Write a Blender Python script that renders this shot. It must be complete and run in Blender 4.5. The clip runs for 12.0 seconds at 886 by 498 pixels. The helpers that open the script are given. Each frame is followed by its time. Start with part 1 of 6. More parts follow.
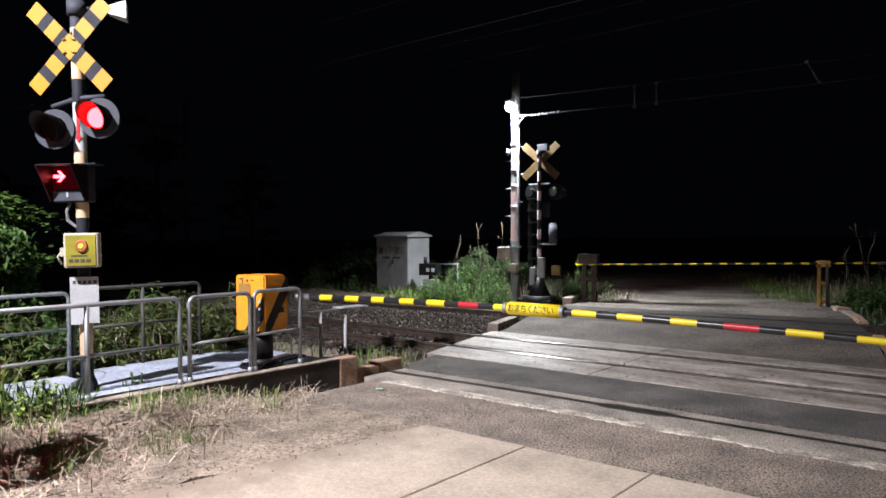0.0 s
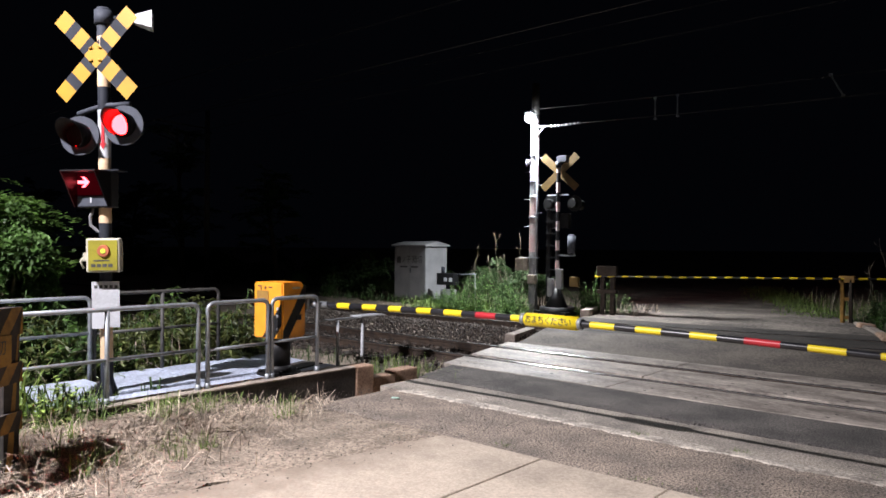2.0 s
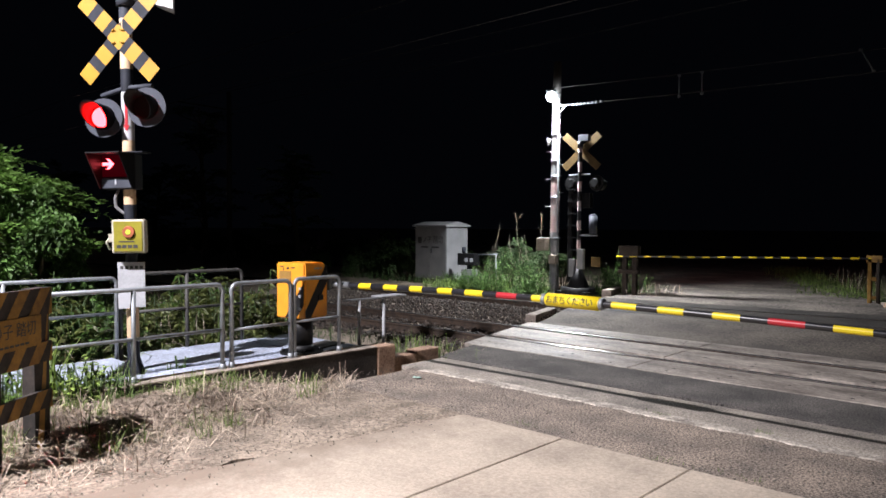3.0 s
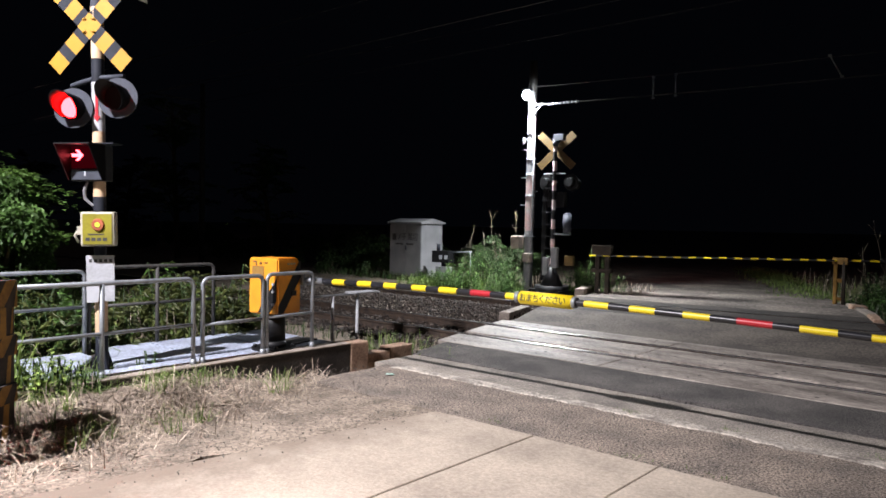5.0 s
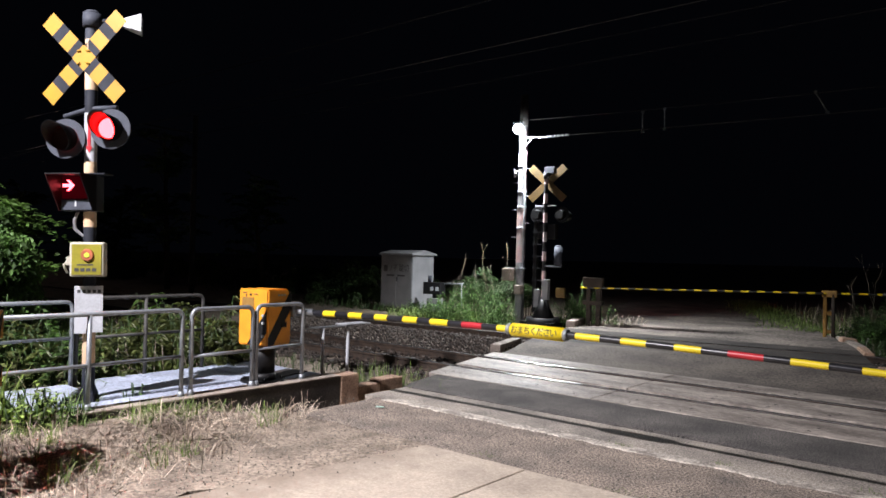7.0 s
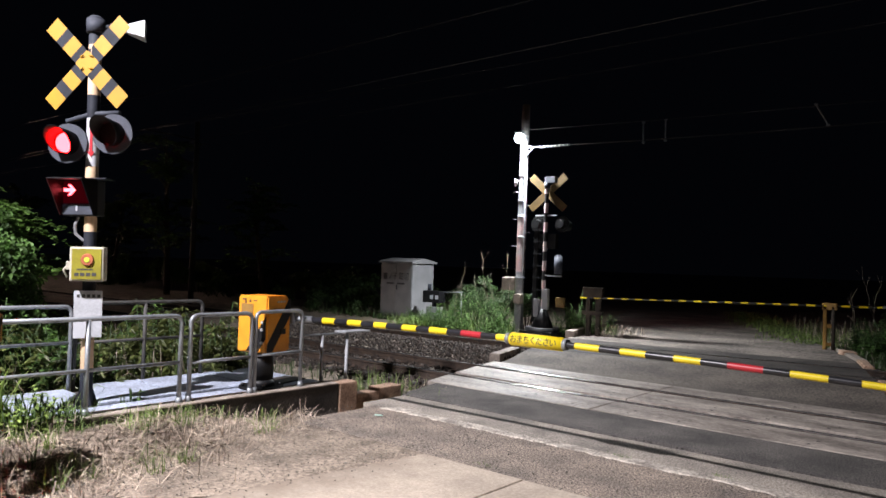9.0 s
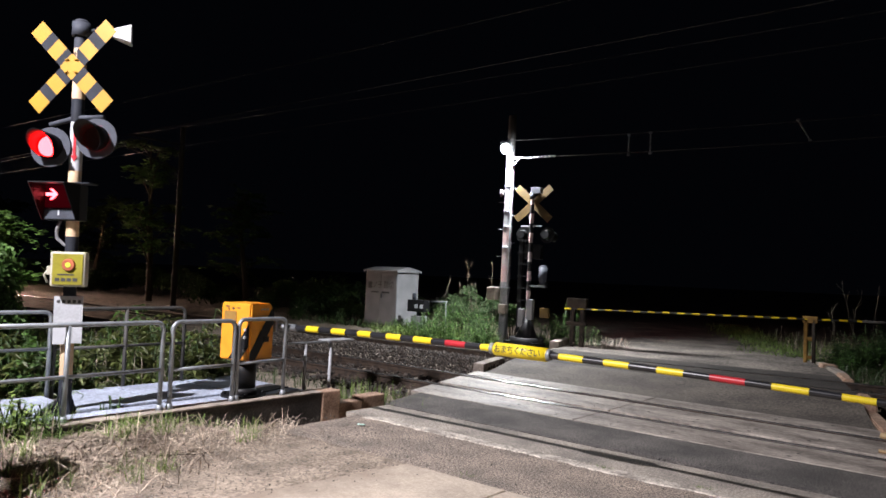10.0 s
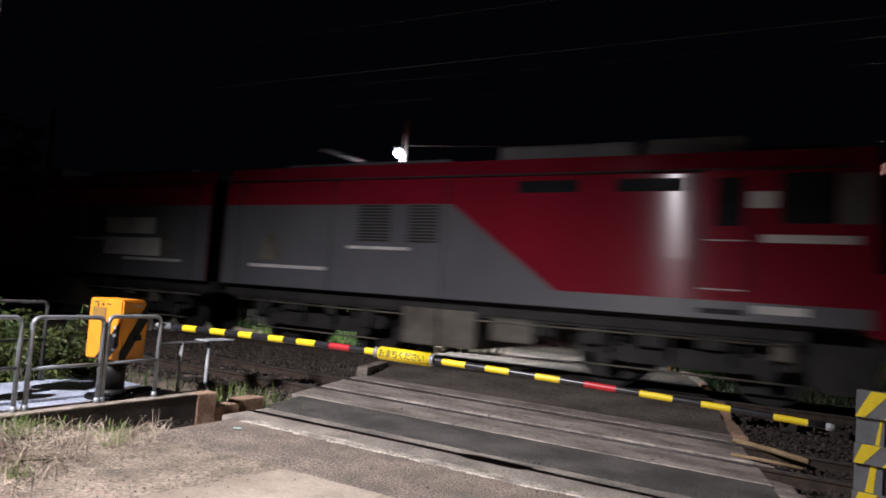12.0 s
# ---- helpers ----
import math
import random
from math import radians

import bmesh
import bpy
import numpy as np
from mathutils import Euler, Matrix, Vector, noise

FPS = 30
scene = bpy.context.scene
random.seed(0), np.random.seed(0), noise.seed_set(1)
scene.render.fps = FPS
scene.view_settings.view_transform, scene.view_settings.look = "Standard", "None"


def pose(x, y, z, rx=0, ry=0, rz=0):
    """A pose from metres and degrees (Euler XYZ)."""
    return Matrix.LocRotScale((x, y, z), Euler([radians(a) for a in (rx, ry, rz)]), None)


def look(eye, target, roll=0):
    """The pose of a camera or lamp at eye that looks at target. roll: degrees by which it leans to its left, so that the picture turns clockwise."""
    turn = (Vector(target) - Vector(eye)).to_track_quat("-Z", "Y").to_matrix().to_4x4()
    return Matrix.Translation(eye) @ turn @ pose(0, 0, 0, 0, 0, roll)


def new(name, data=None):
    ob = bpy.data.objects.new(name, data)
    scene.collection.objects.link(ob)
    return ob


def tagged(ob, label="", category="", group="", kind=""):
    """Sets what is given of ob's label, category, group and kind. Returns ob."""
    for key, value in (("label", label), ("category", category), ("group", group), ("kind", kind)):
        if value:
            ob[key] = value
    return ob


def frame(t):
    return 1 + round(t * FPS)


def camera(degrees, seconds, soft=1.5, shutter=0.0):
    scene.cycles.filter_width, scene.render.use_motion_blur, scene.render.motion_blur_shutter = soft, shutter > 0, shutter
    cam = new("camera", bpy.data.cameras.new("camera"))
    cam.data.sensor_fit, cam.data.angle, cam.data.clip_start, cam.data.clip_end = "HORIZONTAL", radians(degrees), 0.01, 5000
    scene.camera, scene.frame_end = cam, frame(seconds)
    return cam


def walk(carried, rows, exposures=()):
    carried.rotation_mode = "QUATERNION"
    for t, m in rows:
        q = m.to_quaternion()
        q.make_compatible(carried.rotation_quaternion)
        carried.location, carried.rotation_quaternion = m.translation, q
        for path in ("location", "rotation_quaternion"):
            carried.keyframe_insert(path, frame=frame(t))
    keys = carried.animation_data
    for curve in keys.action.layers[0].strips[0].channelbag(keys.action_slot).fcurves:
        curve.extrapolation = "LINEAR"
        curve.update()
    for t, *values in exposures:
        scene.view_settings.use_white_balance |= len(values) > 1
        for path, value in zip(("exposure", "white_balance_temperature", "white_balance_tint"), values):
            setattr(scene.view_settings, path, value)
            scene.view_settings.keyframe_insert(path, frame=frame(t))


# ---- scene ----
cam = camera(64.0, 12.0, soft=1.6, shutter=0.5)
EYE_Z = 1.65
PATH = [
    (0.0, 89.09, 0.35, 39.92), (0.5, 89.77, 0.22, 40.50), (1.0, 90.43, -0.09, 40.70), (1.5, 90.42, -0.32, 40.94),
    (2.0, 89.88, -0.42, 41.37), (2.5, 89.12, -0.33, 42.16), (3.0, 88.28, -0.27, 43.05), (5.0, 88.07, -1.05, 41.02),
    (5.5, 88.75, -1.15, 40.25), (6.0, 89.47, -1.17, 40.06), (6.5, 90.10, -1.22, 40.12), (7.0, 90.64, -1.26, 40.32),
    (9.0, 91.32, -1.86, 40.32), (9.5, 91.70, -2.15, 39.93), (10.0, 92.12, -2.51, 39.11), (10.5, 92.44, -3.01, 37.60),
    (11.0, 92.73, -3.59, 35.31), (11.5, 92.94, -4.09, 32.44), (12.0, 93.00, -4.53, 30.03),
]
walk(cam, [(t, pose(0, 0, EYE_Z, rx, ry, rz)) for t, rx, ry, rz in PATH])

# ---- night sky and lamps ----
world = bpy.data.worlds.new("night_sky")
scene.world = world
world.use_nodes = True
world.node_tree.nodes["Background"].inputs[0].default_value = (0.5, 0.6, 1.0, 1)
world.node_tree.nodes["Background"].inputs[1].default_value = 0.0015
scene.view_settings.exposure = 0.0


def bulb(name, at, watts, radius, colour, aim=None, spread=180.0, blend=1.0):
    data = bpy.data.lights.new(name, "SPOT" if aim else "POINT")
    data.energy, data.shadow_soft_size, data.color = watts, radius, colour
    ob = new(name, data)
    if aim:
        data.spot_size, data.spot_blend = radians(spread), blend
        ob.matrix_basis = look(at, aim)
    else:
        ob.location = at
    return ob


# the street lamp behind the camera, and the one on the far pole
bulb("street_light_near", (-5.7, -2.4, 7.6), 9850.0, 0.10, (0.995, 0.95, 1.01), (-6.25, 2.8, 0.0), 93.0)
bulb("street_light_far", (-10.28, 14.90, 4.95), 4700.0, 0.10, (0.92, 0.96, 1.0), (-9.8, 15.0, 0.0), 156.0, 0.95)

# ---- materials ----


def mat(name, c1, c2=None, scale=5.0, fine=60.0, rough=0.7, metal=0.0, bump=0.2, dist=0.01, mix=0.5, spec=0.5, island=0.0, obj=0.0, emit=None, strength=0.0, speck=0.0, speck_scale=45.0, leafy=0.0, stretch=None, soil=None):
    m = bpy.data.materials.new(name)
    m.use_nodes = True
    nt = m.node_tree
    n, li = nt.nodes, nt.links
    b = n["Principled BSDF"]
    b.inputs["Roughness"].default_value = rough
    b.inputs["Metallic"].default_value = metal
    b.inputs["Specular IOR Level"].default_value = spec
    c2 = c2 or tuple(v * 0.7 for v in c1)
    co = n.new("ShaderNodeTexCoord")
    where = co.outputs["Object"]
    if stretch:
        mp = n.new("ShaderNodeMapping")
        mp.inputs["Scale"].default_value = stretch
        li.new(where, mp.inputs["Vector"])
        where = mp.outputs[0]
    big, small = n.new("ShaderNodeTexNoise"), n.new("ShaderNodeTexNoise")
    for node, s in ((big, scale), (small, fine)):
        node.inputs["Scale"].default_value = s
        node.inputs["Detail"].default_value = 5
        li.new(where, node.inputs["Vector"])
    add = n.new("ShaderNodeMath")
    add.operation = "MULTIPLY_ADD"
    li.new(small.outputs["Fac"], add.inputs[0])
    add.inputs[1].default_value = 0.45
    li.new(big.outputs["Fac"], add.inputs[2])
    ramp = n.new("ShaderNodeValToRGB")
    ramp.color_ramp.elements[0].position, ramp.color_ramp.elements[1].position = 0.72 - 0.5 * mix * 0.5, 0.72 + 0.5 * mix * 0.5
    ramp.color_ramp.elements[0].color, ramp.color_ramp.elements[1].color = (*c2, 1), (*c1, 1)
    li.new(add.outputs[0], ramp.inputs[0])
    out = ramp.outputs[0]
    for amount, src in ((island, "isl"), (obj, "obj")):
        if amount:
            node = n.new("ShaderNodeNewGeometry") if src == "isl" else n.new("ShaderNodeObjectInfo")
            hsv = n.new("ShaderNodeHueSaturation")
            mr = n.new("ShaderNodeMapRange")
            mr.inputs["To Min"].default_value, mr.inputs["To Max"].default_value = 1 - amount, 1 + amount
            li.new(node.outputs["Random Per Island" if src == "isl" else "Random"], mr.inputs["Value"])
            li.new(mr.outputs[0], hsv.inputs["Value"])
            li.new(out, hsv.inputs["Color"])
            out = hsv.outputs[0]
    if speck:
        sp, mr, hsv = n.new("ShaderNodeTexNoise"), n.new("ShaderNodeMapRange"), n.new("ShaderNodeHueSaturation")
        sp.inputs["Scale"].default_value, sp.inputs["Detail"].default_value, sp.inputs["Roughness"].default_value = speck_scale, 3, 0.7
        li.new(where, sp.inputs["Vector"])
        mr.inputs["From Min"].default_value, mr.inputs["From Max"].default_value = 0.36, 0.64
        mr.inputs["To Min"].default_value, mr.inputs["To Max"].default_value = 1 - speck, 1 + speck
        li.new(sp.outputs["Fac"], mr.inputs["Value"])
        li.new(mr.outputs[0], hsv.inputs["Value"])
        li.new(out, hsv.inputs["Color"])
        out = hsv.outputs[0]
    if soil:
        # trodden soil that has spread over the surface from its edge at x = soil
        sx, wob, ad, mr, mx = n.new("ShaderNodeSeparateXYZ"), n.new("ShaderNodeTexNoise"), n.new("ShaderNodeMath"), n.new("ShaderNodeMapRange"), n.new("ShaderNodeMix")
        li.new(co.outputs["Object"], sx.inputs[0])
        li.new(co.outputs["Object"], wob.inputs["Vector"])
        wob.inputs["Scale"].default_value, wob.inputs["Detail"].default_value, wob.inputs["Roughness"].default_value = 1.8, 8, 0.7
        ad.operation = "MULTIPLY_ADD"
        li.new(wob.outputs["Fac"], ad.inputs[0])
        ad.inputs[1].default_value = -1.5
        li.new(sx.outputs[0], ad.inputs[2])
        mr.inputs["From Min"].default_value, mr.inputs["From Max"].default_value = soil - 1.05, soil - 0.50
        mr.inputs["To Min"].default_value, mr.inputs["To Max"].default_value = 0.85, 0.0
        li.new(ad.outputs[0], mr.inputs["Value"])
        mx.data_type = "RGBA"
        li.new(mr.outputs[0], mx.inputs[0])
        li.new(out, mx.inputs[6])
        mx.inputs[7].default_value = (0.21, 0.165, 0.125, 1)
        out = mx.outputs[2]
    li.new(out, b.inputs["Base Color"])
    if leafy:
        tr, mx = n.new("ShaderNodeBsdfTranslucent"), n.new("ShaderNodeMixShader")
        li.new(out, tr.inputs["Color"])
        mx.inputs[0].default_value = leafy
        li.new(b.outputs[0], mx.inputs[1])
        li.new(tr.outputs[0], mx.inputs[2])
        li.new(mx.outputs[0], n["Material Output"].inputs["Surface"])
    if bump:
        bp = n.new("ShaderNodeBump")
        bp.inputs["Strength"].default_value, bp.inputs["Distance"].default_value = bump, dist
        li.new(add.outputs[0], bp.inputs["Height"])
        li.new(bp.outputs[0], b.inputs["Normal"])
    if emit:
        b.inputs["Emission Color"].default_value = (*emit, 1)
        b.inputs["Emission Strength"].default_value = strength
    return m


DIRT = mat("dirt", (0.33, 0.268, 0.208), (0.15, 0.12, 0.092), 2.6, 45, 0.95, bump=0.8, dist=0.02, mix=0.7, speck=0.45, speck_scale=34)
ASPHALT = mat("asphalt", (0.155, 0.14, 0.128), (0.06, 0.056, 0.052), 1.8, 90, 0.85, bump=1.0, dist=0.02, mix=0.7, speck=0.9, speck_scale=62)
ASPHALT_PALE = mat("asphalt_dusty", (0.365, 0.295, 0.235), (0.12, 0.103, 0.090), 2.6, 70, 0.88, bump=1.0, dist=0.02, mix=1.15, speck=0.95, speck_scale=56)
ROAD_FAR = mat("asphalt_far", (0.235, 0.20, 0.172), (0.085, 0.073, 0.065), 0.9, 16, 0.85, bump=0.9, dist=0.03, mix=0.65, speck=0.5, speck_scale=16, spec=0.3)
CONCRETE = mat("concrete_apron", (0.56, 0.475, 0.38), (0.34, 0.285, 0.228), 1.3, 30, 0.9, bump=0.7, dist=0.008, mix=0.75, obj=0.08, speck=0.13, speck_scale=55, soil=-4.0)
PANEL = mat("concrete_panel", (0.50, 0.44, 0.385), (0.17, 0.145, 0.127), 3.2, 40, 0.55, bump=0.45, dist=0.008, mix=0.8, obj=0.16, speck=0.3, speck_scale=26, stretch=(0.45, 1, 1), spec=0.4)
KERB = mat("kerb_concrete", (0.40, 0.34, 0.29), (0.16, 0.13, 0.11), 5, 50, 0.9, bump=0.5, dist=0.012, mix=0.8)
# darkened for the beam's unlit face; bearers and bases share it
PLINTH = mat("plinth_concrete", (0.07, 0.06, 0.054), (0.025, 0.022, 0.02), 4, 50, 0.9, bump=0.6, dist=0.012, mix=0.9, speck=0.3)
TERRACOTTA = mat("weathered_block", (0.52, 0.35, 0.245), (0.27, 0.165, 0.115), 7, 60, 0.9, bump=0.7, dist=0.015, mix=0.9, speck=0.3)
# concrete with the far lamp's cool tint put into its colour
PLATE = mat("cool_tinted_slab", (0.42, 0.47, 0.58), (0.27, 0.30, 0.37), 3.0, 40, 0.6, bump=0.3, dist=0.006, mix=0.8, speck=0.22, speck_scale=20)
RUST = mat("rail_rust", (0.075, 0.05, 0.035), (0.035, 0.025, 0.02), 8, 60, 0.8, bump=0.3)
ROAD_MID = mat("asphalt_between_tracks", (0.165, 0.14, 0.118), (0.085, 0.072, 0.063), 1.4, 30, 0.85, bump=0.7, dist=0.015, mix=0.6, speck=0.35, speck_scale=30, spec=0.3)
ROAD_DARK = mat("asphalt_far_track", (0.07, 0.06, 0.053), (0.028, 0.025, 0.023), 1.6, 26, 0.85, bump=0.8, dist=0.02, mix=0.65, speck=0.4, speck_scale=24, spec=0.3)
RAILTOP = mat("rail_polished", (0.45, 0.43, 0.42), (0.28, 0.27, 0.26), 4, 60, 0.27, 0.9, bump=0.05)
SLEEPER = mat("sleeper", (0.055, 0.045, 0.038), (0.028, 0.023, 0.02), 6, 60, 0.9, bump=0.5, obj=0.15)
STONE = mat("ballast", (0.085, 0.066, 0.055), (0.032, 0.026, 0.022), 12, 90, 0.92, bump=0.4, island=0.5)
GRIT = mat("grit", (0.26, 0.235, 0.20), (0.12, 0.11, 0.10), 12, 90, 0.92, bump=0.2, island=0.5)
PAINT_LINE = mat("worn_line_paint", (0.55, 0.495, 0.425), (0.24, 0.21, 0.18), 6, 40, 0.85, bump=0.6, dist=0.01, mix=0.6, speck=0.3, speck_scale=40)
STRIP = mat("patched_strip", (0.41, 0.36, 0.305), (0.19, 0.17, 0.148), 1.9, 70, 0.85, bump=0.8, dist=0.015, mix=0.65, speck=0.5, speck_scale=48)
GALV = mat("galvanised_steel", (0.36, 0.385, 0.41), (0.22, 0.235, 0.255), 9, 90, 0.5, 0.55, bump=0.15, mix=0.9)
ORANGE = mat("orange_paint", (0.82, 0.34, 0.025), (0.66, 0.25, 0.02), 5, 60, 0.42, bump=0.06, mix=0.8)
BLACK = mat("black_paint", (0.010, 0.010, 0.011), (0.006, 0.006, 0.007), 6, 60, 0.5, bump=0.08, spec=0.3)
DARKGREY = mat("dark_grey_paint", (0.022, 0.025, 0.034), (0.015, 0.017, 0.023), 6, 60, 0.65, bump=0.08, spec=0.2)
GREY = mat("grey_paint", (0.052, 0.058, 0.074), (0.04, 0.044, 0.056), 6, 60, 0.65, bump=0.05, spec=0.2)
YELLOW = mat("yellow_paint", (0.38, 0.20, 0.012), (0.32, 0.168, 0.011), 5, 60, 0.5, bump=0.06, mix=0.8)
BAR_YELLOW = mat("bar_yellow_band", (0.86, 0.66, 0.02), (0.76, 0.57, 0.02), 6, 60, 0.4, bump=0.05)
BAR_RED = mat("bar_red_band", (0.48, 0.02, 0.03), (0.38, 0.015, 0.025), 6, 60, 0.4, bump=0.05)
BAR_BLACK = mat("bar_black_band", (0.02, 0.02, 0.024), (0.012, 0.012, 0.014), 6, 60, 0.32, bump=0.05)
CREAM = mat("faded_yellow_band", (0.60, 0.43, 0.28), (0.44, 0.31, 0.19), 5, 60, 0.6, bump=0.1, mix=0.8)
WHITE = mat("white_paint", (0.43, 0.44, 0.47), (0.32, 0.33, 0.35), 4, 60, 0.55, bump=0.05)
BEIGE = mat("cream_enamel", (0.46, 0.44, 0.36), (0.34, 0.325, 0.26), 5, 60, 0.5, bump=0.05)
OLIVE = mat("olive_yellow_label", (0.27, 0.24, 0.018), (0.20, 0.175, 0.014), 5, 60, 0.5, bump=0.04)
BUTTON = mat("red_button", (0.42, 0.12, 0.055), (0.32, 0.09, 0.04), 9, 60, 0.5, bump=0.0)
GREEN_LED = mat("green_pilot_lamp", (0.3, 0.5, 0.05), None, 9, 60, 0.4, bump=0.0, emit=(0.6, 0.8, 0.05), strength=0.8)
POLE_WHITE = mat("pole_concrete", (0.25, 0.25, 0.26), (0.15, 0.15, 0.155), 3, 60, 0.8, bump=0.2, mix=0.7, speck=0.2)
POLE_RED = mat("faded_red_band", (0.50, 0.31, 0.30), (0.40, 0.36, 0.36), 3.2, 40, 0.8, bump=0.2, mix=0.5, speck=0.2)
CABINET = mat("cabinet_enamel", (0.25, 0.25, 0.26), (0.18, 0.18, 0.19), 2.5, 50, 0.5, bump=0.06, mix=0.8)
CABLE = mat("cable_sheath", (0.20, 0.20, 0.21), (0.12, 0.12, 0.13), 10, 60, 0.5, bump=0.0)
WIRE = mat("overhead_wire", (0.06, 0.056, 0.052), (0.04, 0.037, 0.034), 10, 60, 0.6, 0.0, bump=0.0, spec=0.3)
WOOD_OLD = mat("weathered_timber", (0.05, 0.036, 0.026), (0.022, 0.017, 0.013), 6, 40, 0.9, bump=0.5)
DULL_YELLOW = mat("dull_dirty_yellow", (0.36, 0.195, 0.035), (0.16, 0.085, 0.022), 7, 40, 0.75, bump=0.3, mix=0.9)
DULL_BLACK = mat("dull_dirty_black", (0.045, 0.035, 0.03), (0.02, 0.018, 0.016), 7, 40, 0.8, bump=0.3)
BAMBOO = mat("dry_pole_wood", (0.50, 0.37, 0.20), (0.32, 0.22, 0.12), 6, 60, 0.7, bump=0.3)
LEAF = mat("leaf_green", (0.105, 0.20, 0.05), (0.05, 0.10, 0.025), 3, 30, 0.5, bump=0.1, island=0.6, leafy=0.35)
LEAF_BRIGHT = mat("leaf_fresh", (0.16, 0.285, 0.065), (0.08, 0.15, 0.035), 3, 30, 0.5, bump=0.1, island=0.6, leafy=0.35)
LEAF_OLIVE = mat("leaf_olive", (0.165, 0.20, 0.062), (0.09, 0.10, 0.035), 3, 30, 0.5, bump=0.1, island=0.6, leafy=0.35)
LEAF_DARK = mat("leaf_dark", (0.05, 0.095, 0.024), (0.03, 0.055, 0.015), 3, 30, 0.6, bump=0.1, island=0.5, leafy=0.25)
LEAF_PALE = mat("leaf_pale", (0.30, 0.41, 0.10), (0.16, 0.24, 0.06), 3, 30, 0.5, bump=0.1, island=0.5, leafy=0.35)
BLADE = mat("grass_green", (0.24, 0.34, 0.09), (0.12, 0.18, 0.05), 2, 20, 0.6, bump=0.0, island=0.5, leafy=0.3)
STALK = mat("dead_stalk", (0.24, 0.20, 0.155), (0.13, 0.105, 0.08), 6, 40, 0.85, bump=0.2)
DRY = mat("grass_dry", (0.58, 0.485, 0.385), (0.27, 0.21, 0.16), 2, 20, 0.85, bump=0.0, island=0.6)
STEEL_DARK = mat("dark_steel_and_pole_shade", (0.06, 0.058, 0.055), (0.035, 0.033, 0.03), 6, 60, 0.7, bump=0.1)
HOOD = mat("hood_black_paint", (0.006, 0.006, 0.007), (0.004, 0.004, 0.005), 6, 60, 0.7, bump=0.05, spec=0.06)
BARK = mat("bark", (0.12, 0.09, 0.06), (0.06, 0.045, 0.03), 12, 60, 0.9, bump=0.5)
RED_LIT = mat("lit_red_lens", (0.5, 0.02, 0.02), None, 5, 60, 0.4, bump=0.0, emit=(1.0, 0.0015, 0.0019), strength=400.0)
RED_LENS = mat("unlit_red_lens", (0.02, 0.003, 0.003), (0.014, 0.003, 0.003), 9, 60, 0.5, bump=0.0)
ARROW_LIT = mat("lit_arrow", (0.6, 0.1, 0.1), None, 5, 60, 0.4, bump=0.0, emit=(1.0, 0.085, 0.11), strength=9.0)
ARROW_FACE = mat("red_arrow_panel", (0.016, 0.001, 0.003), (0.012, 0.001, 0.002), 5, 60, 0.5, bump=0.0, spec=0.08, emit=(1.0, 0.0, 0.05), strength=0.03)
HEAD_LIT = mat("lit_headlamp", (0.8, 0.7, 0.6), None, 5, 60, 0.4, bump=0.0, emit=(1.0, 0.58, 0.48), strength=3.2)
HEAD_BEAM = mat("lit_headlamp_filament", (0.8, 0.7, 0.6), None, 5, 60, 0.4, bump=0.0, emit=(1.0, 0.66, 0.52), strength=40000.0)
STREET_LIT = mat("lit_street_lamp", (0.9, 0.9, 0.9), None, 5, 60, 0.4, bump=0.0, emit=(0.86, 0.93, 1.0), strength=25.0)
LOCO_RED = mat("loco_red", (0.225, 0.011, 0.026), (0.185, 0.010, 0.021), 0.8, 20, 0.16, bump=0.01, mix=1.0)
LOCO_GREY = mat("loco_grey", (0.12, 0.12, 0.13), (0.09, 0.09, 0.10), 0.8, 20, 0.4, bump=0.02, mix=1.0)
LOCO_ROOF = mat("loco_roof", (0.20, 0.20, 0.21), (0.13, 0.13, 0.14), 1.5, 20, 0.5, bump=0.05)
LOCO_UNDER = mat("loco_underframe", (0.026, 0.024, 0.022), (0.012, 0.011, 0.010), 3, 30, 0.75, bump=0.1)
LOCO_TANK = mat("loco_equipment_box", (0.14, 0.125, 0.10), (0.075, 0.067, 0.055), 2, 30, 0.7, bump=0.05)
LOCO_WHITE = mat("loco_white_stripe", (0.62, 0.60, 0.58), (0.5, 0.48, 0.46), 2, 30, 0.4, bump=0.0)
HOOD_IN = mat("hood_inside", (0.035, 0.032, 0.032), (0.025, 0.023, 0.023), 6, 60, 0.7, bump=0.05, spec=0.1)
# the body red taken almost to black, to carry the shade on the nose
LOCO_RED_SHADED = mat("loco_red_shaded", (0.016, 0.0022, 0.0035), (0.009, 0.0016, 0.0025), 3.0, 40, 0.45, bump=0.03, spec=0.2)
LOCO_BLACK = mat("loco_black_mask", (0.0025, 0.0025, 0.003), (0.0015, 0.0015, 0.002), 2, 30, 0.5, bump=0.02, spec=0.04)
# yellow darkened to stand in for shade on the far mast's near side
YELLOW_SHADED = mat("shaded_yellow_paint", (0.11, 0.062, 0.010), (0.075, 0.043, 0.008), 5, 60, 0.6, bump=0.06)
GLASS_DARK = mat("dark_window_glass", (0.02, 0.022, 0.025), (0.014, 0.015, 0.018), 2, 30, 0.08, bump=0.0)
CHEEK = mat("hood_cheek_red_sheen", (0.03, 0.004, 0.006), (0.02, 0.003, 0.004), 5, 60, 0.32, bump=0.0, spec=0.2)
WEATHER_GREY = mat("weathered_grey_paint", (0.16, 0.165, 0.175), (0.10, 0.105, 0.11), 5, 50, 0.7, bump=0.1, mix=0.8)
JOINT_SOIL = mat("joint_soil", (0.22, 0.18, 0.14), (0.10, 0.082, 0.065), 6, 60, 0.95, bump=0.5)
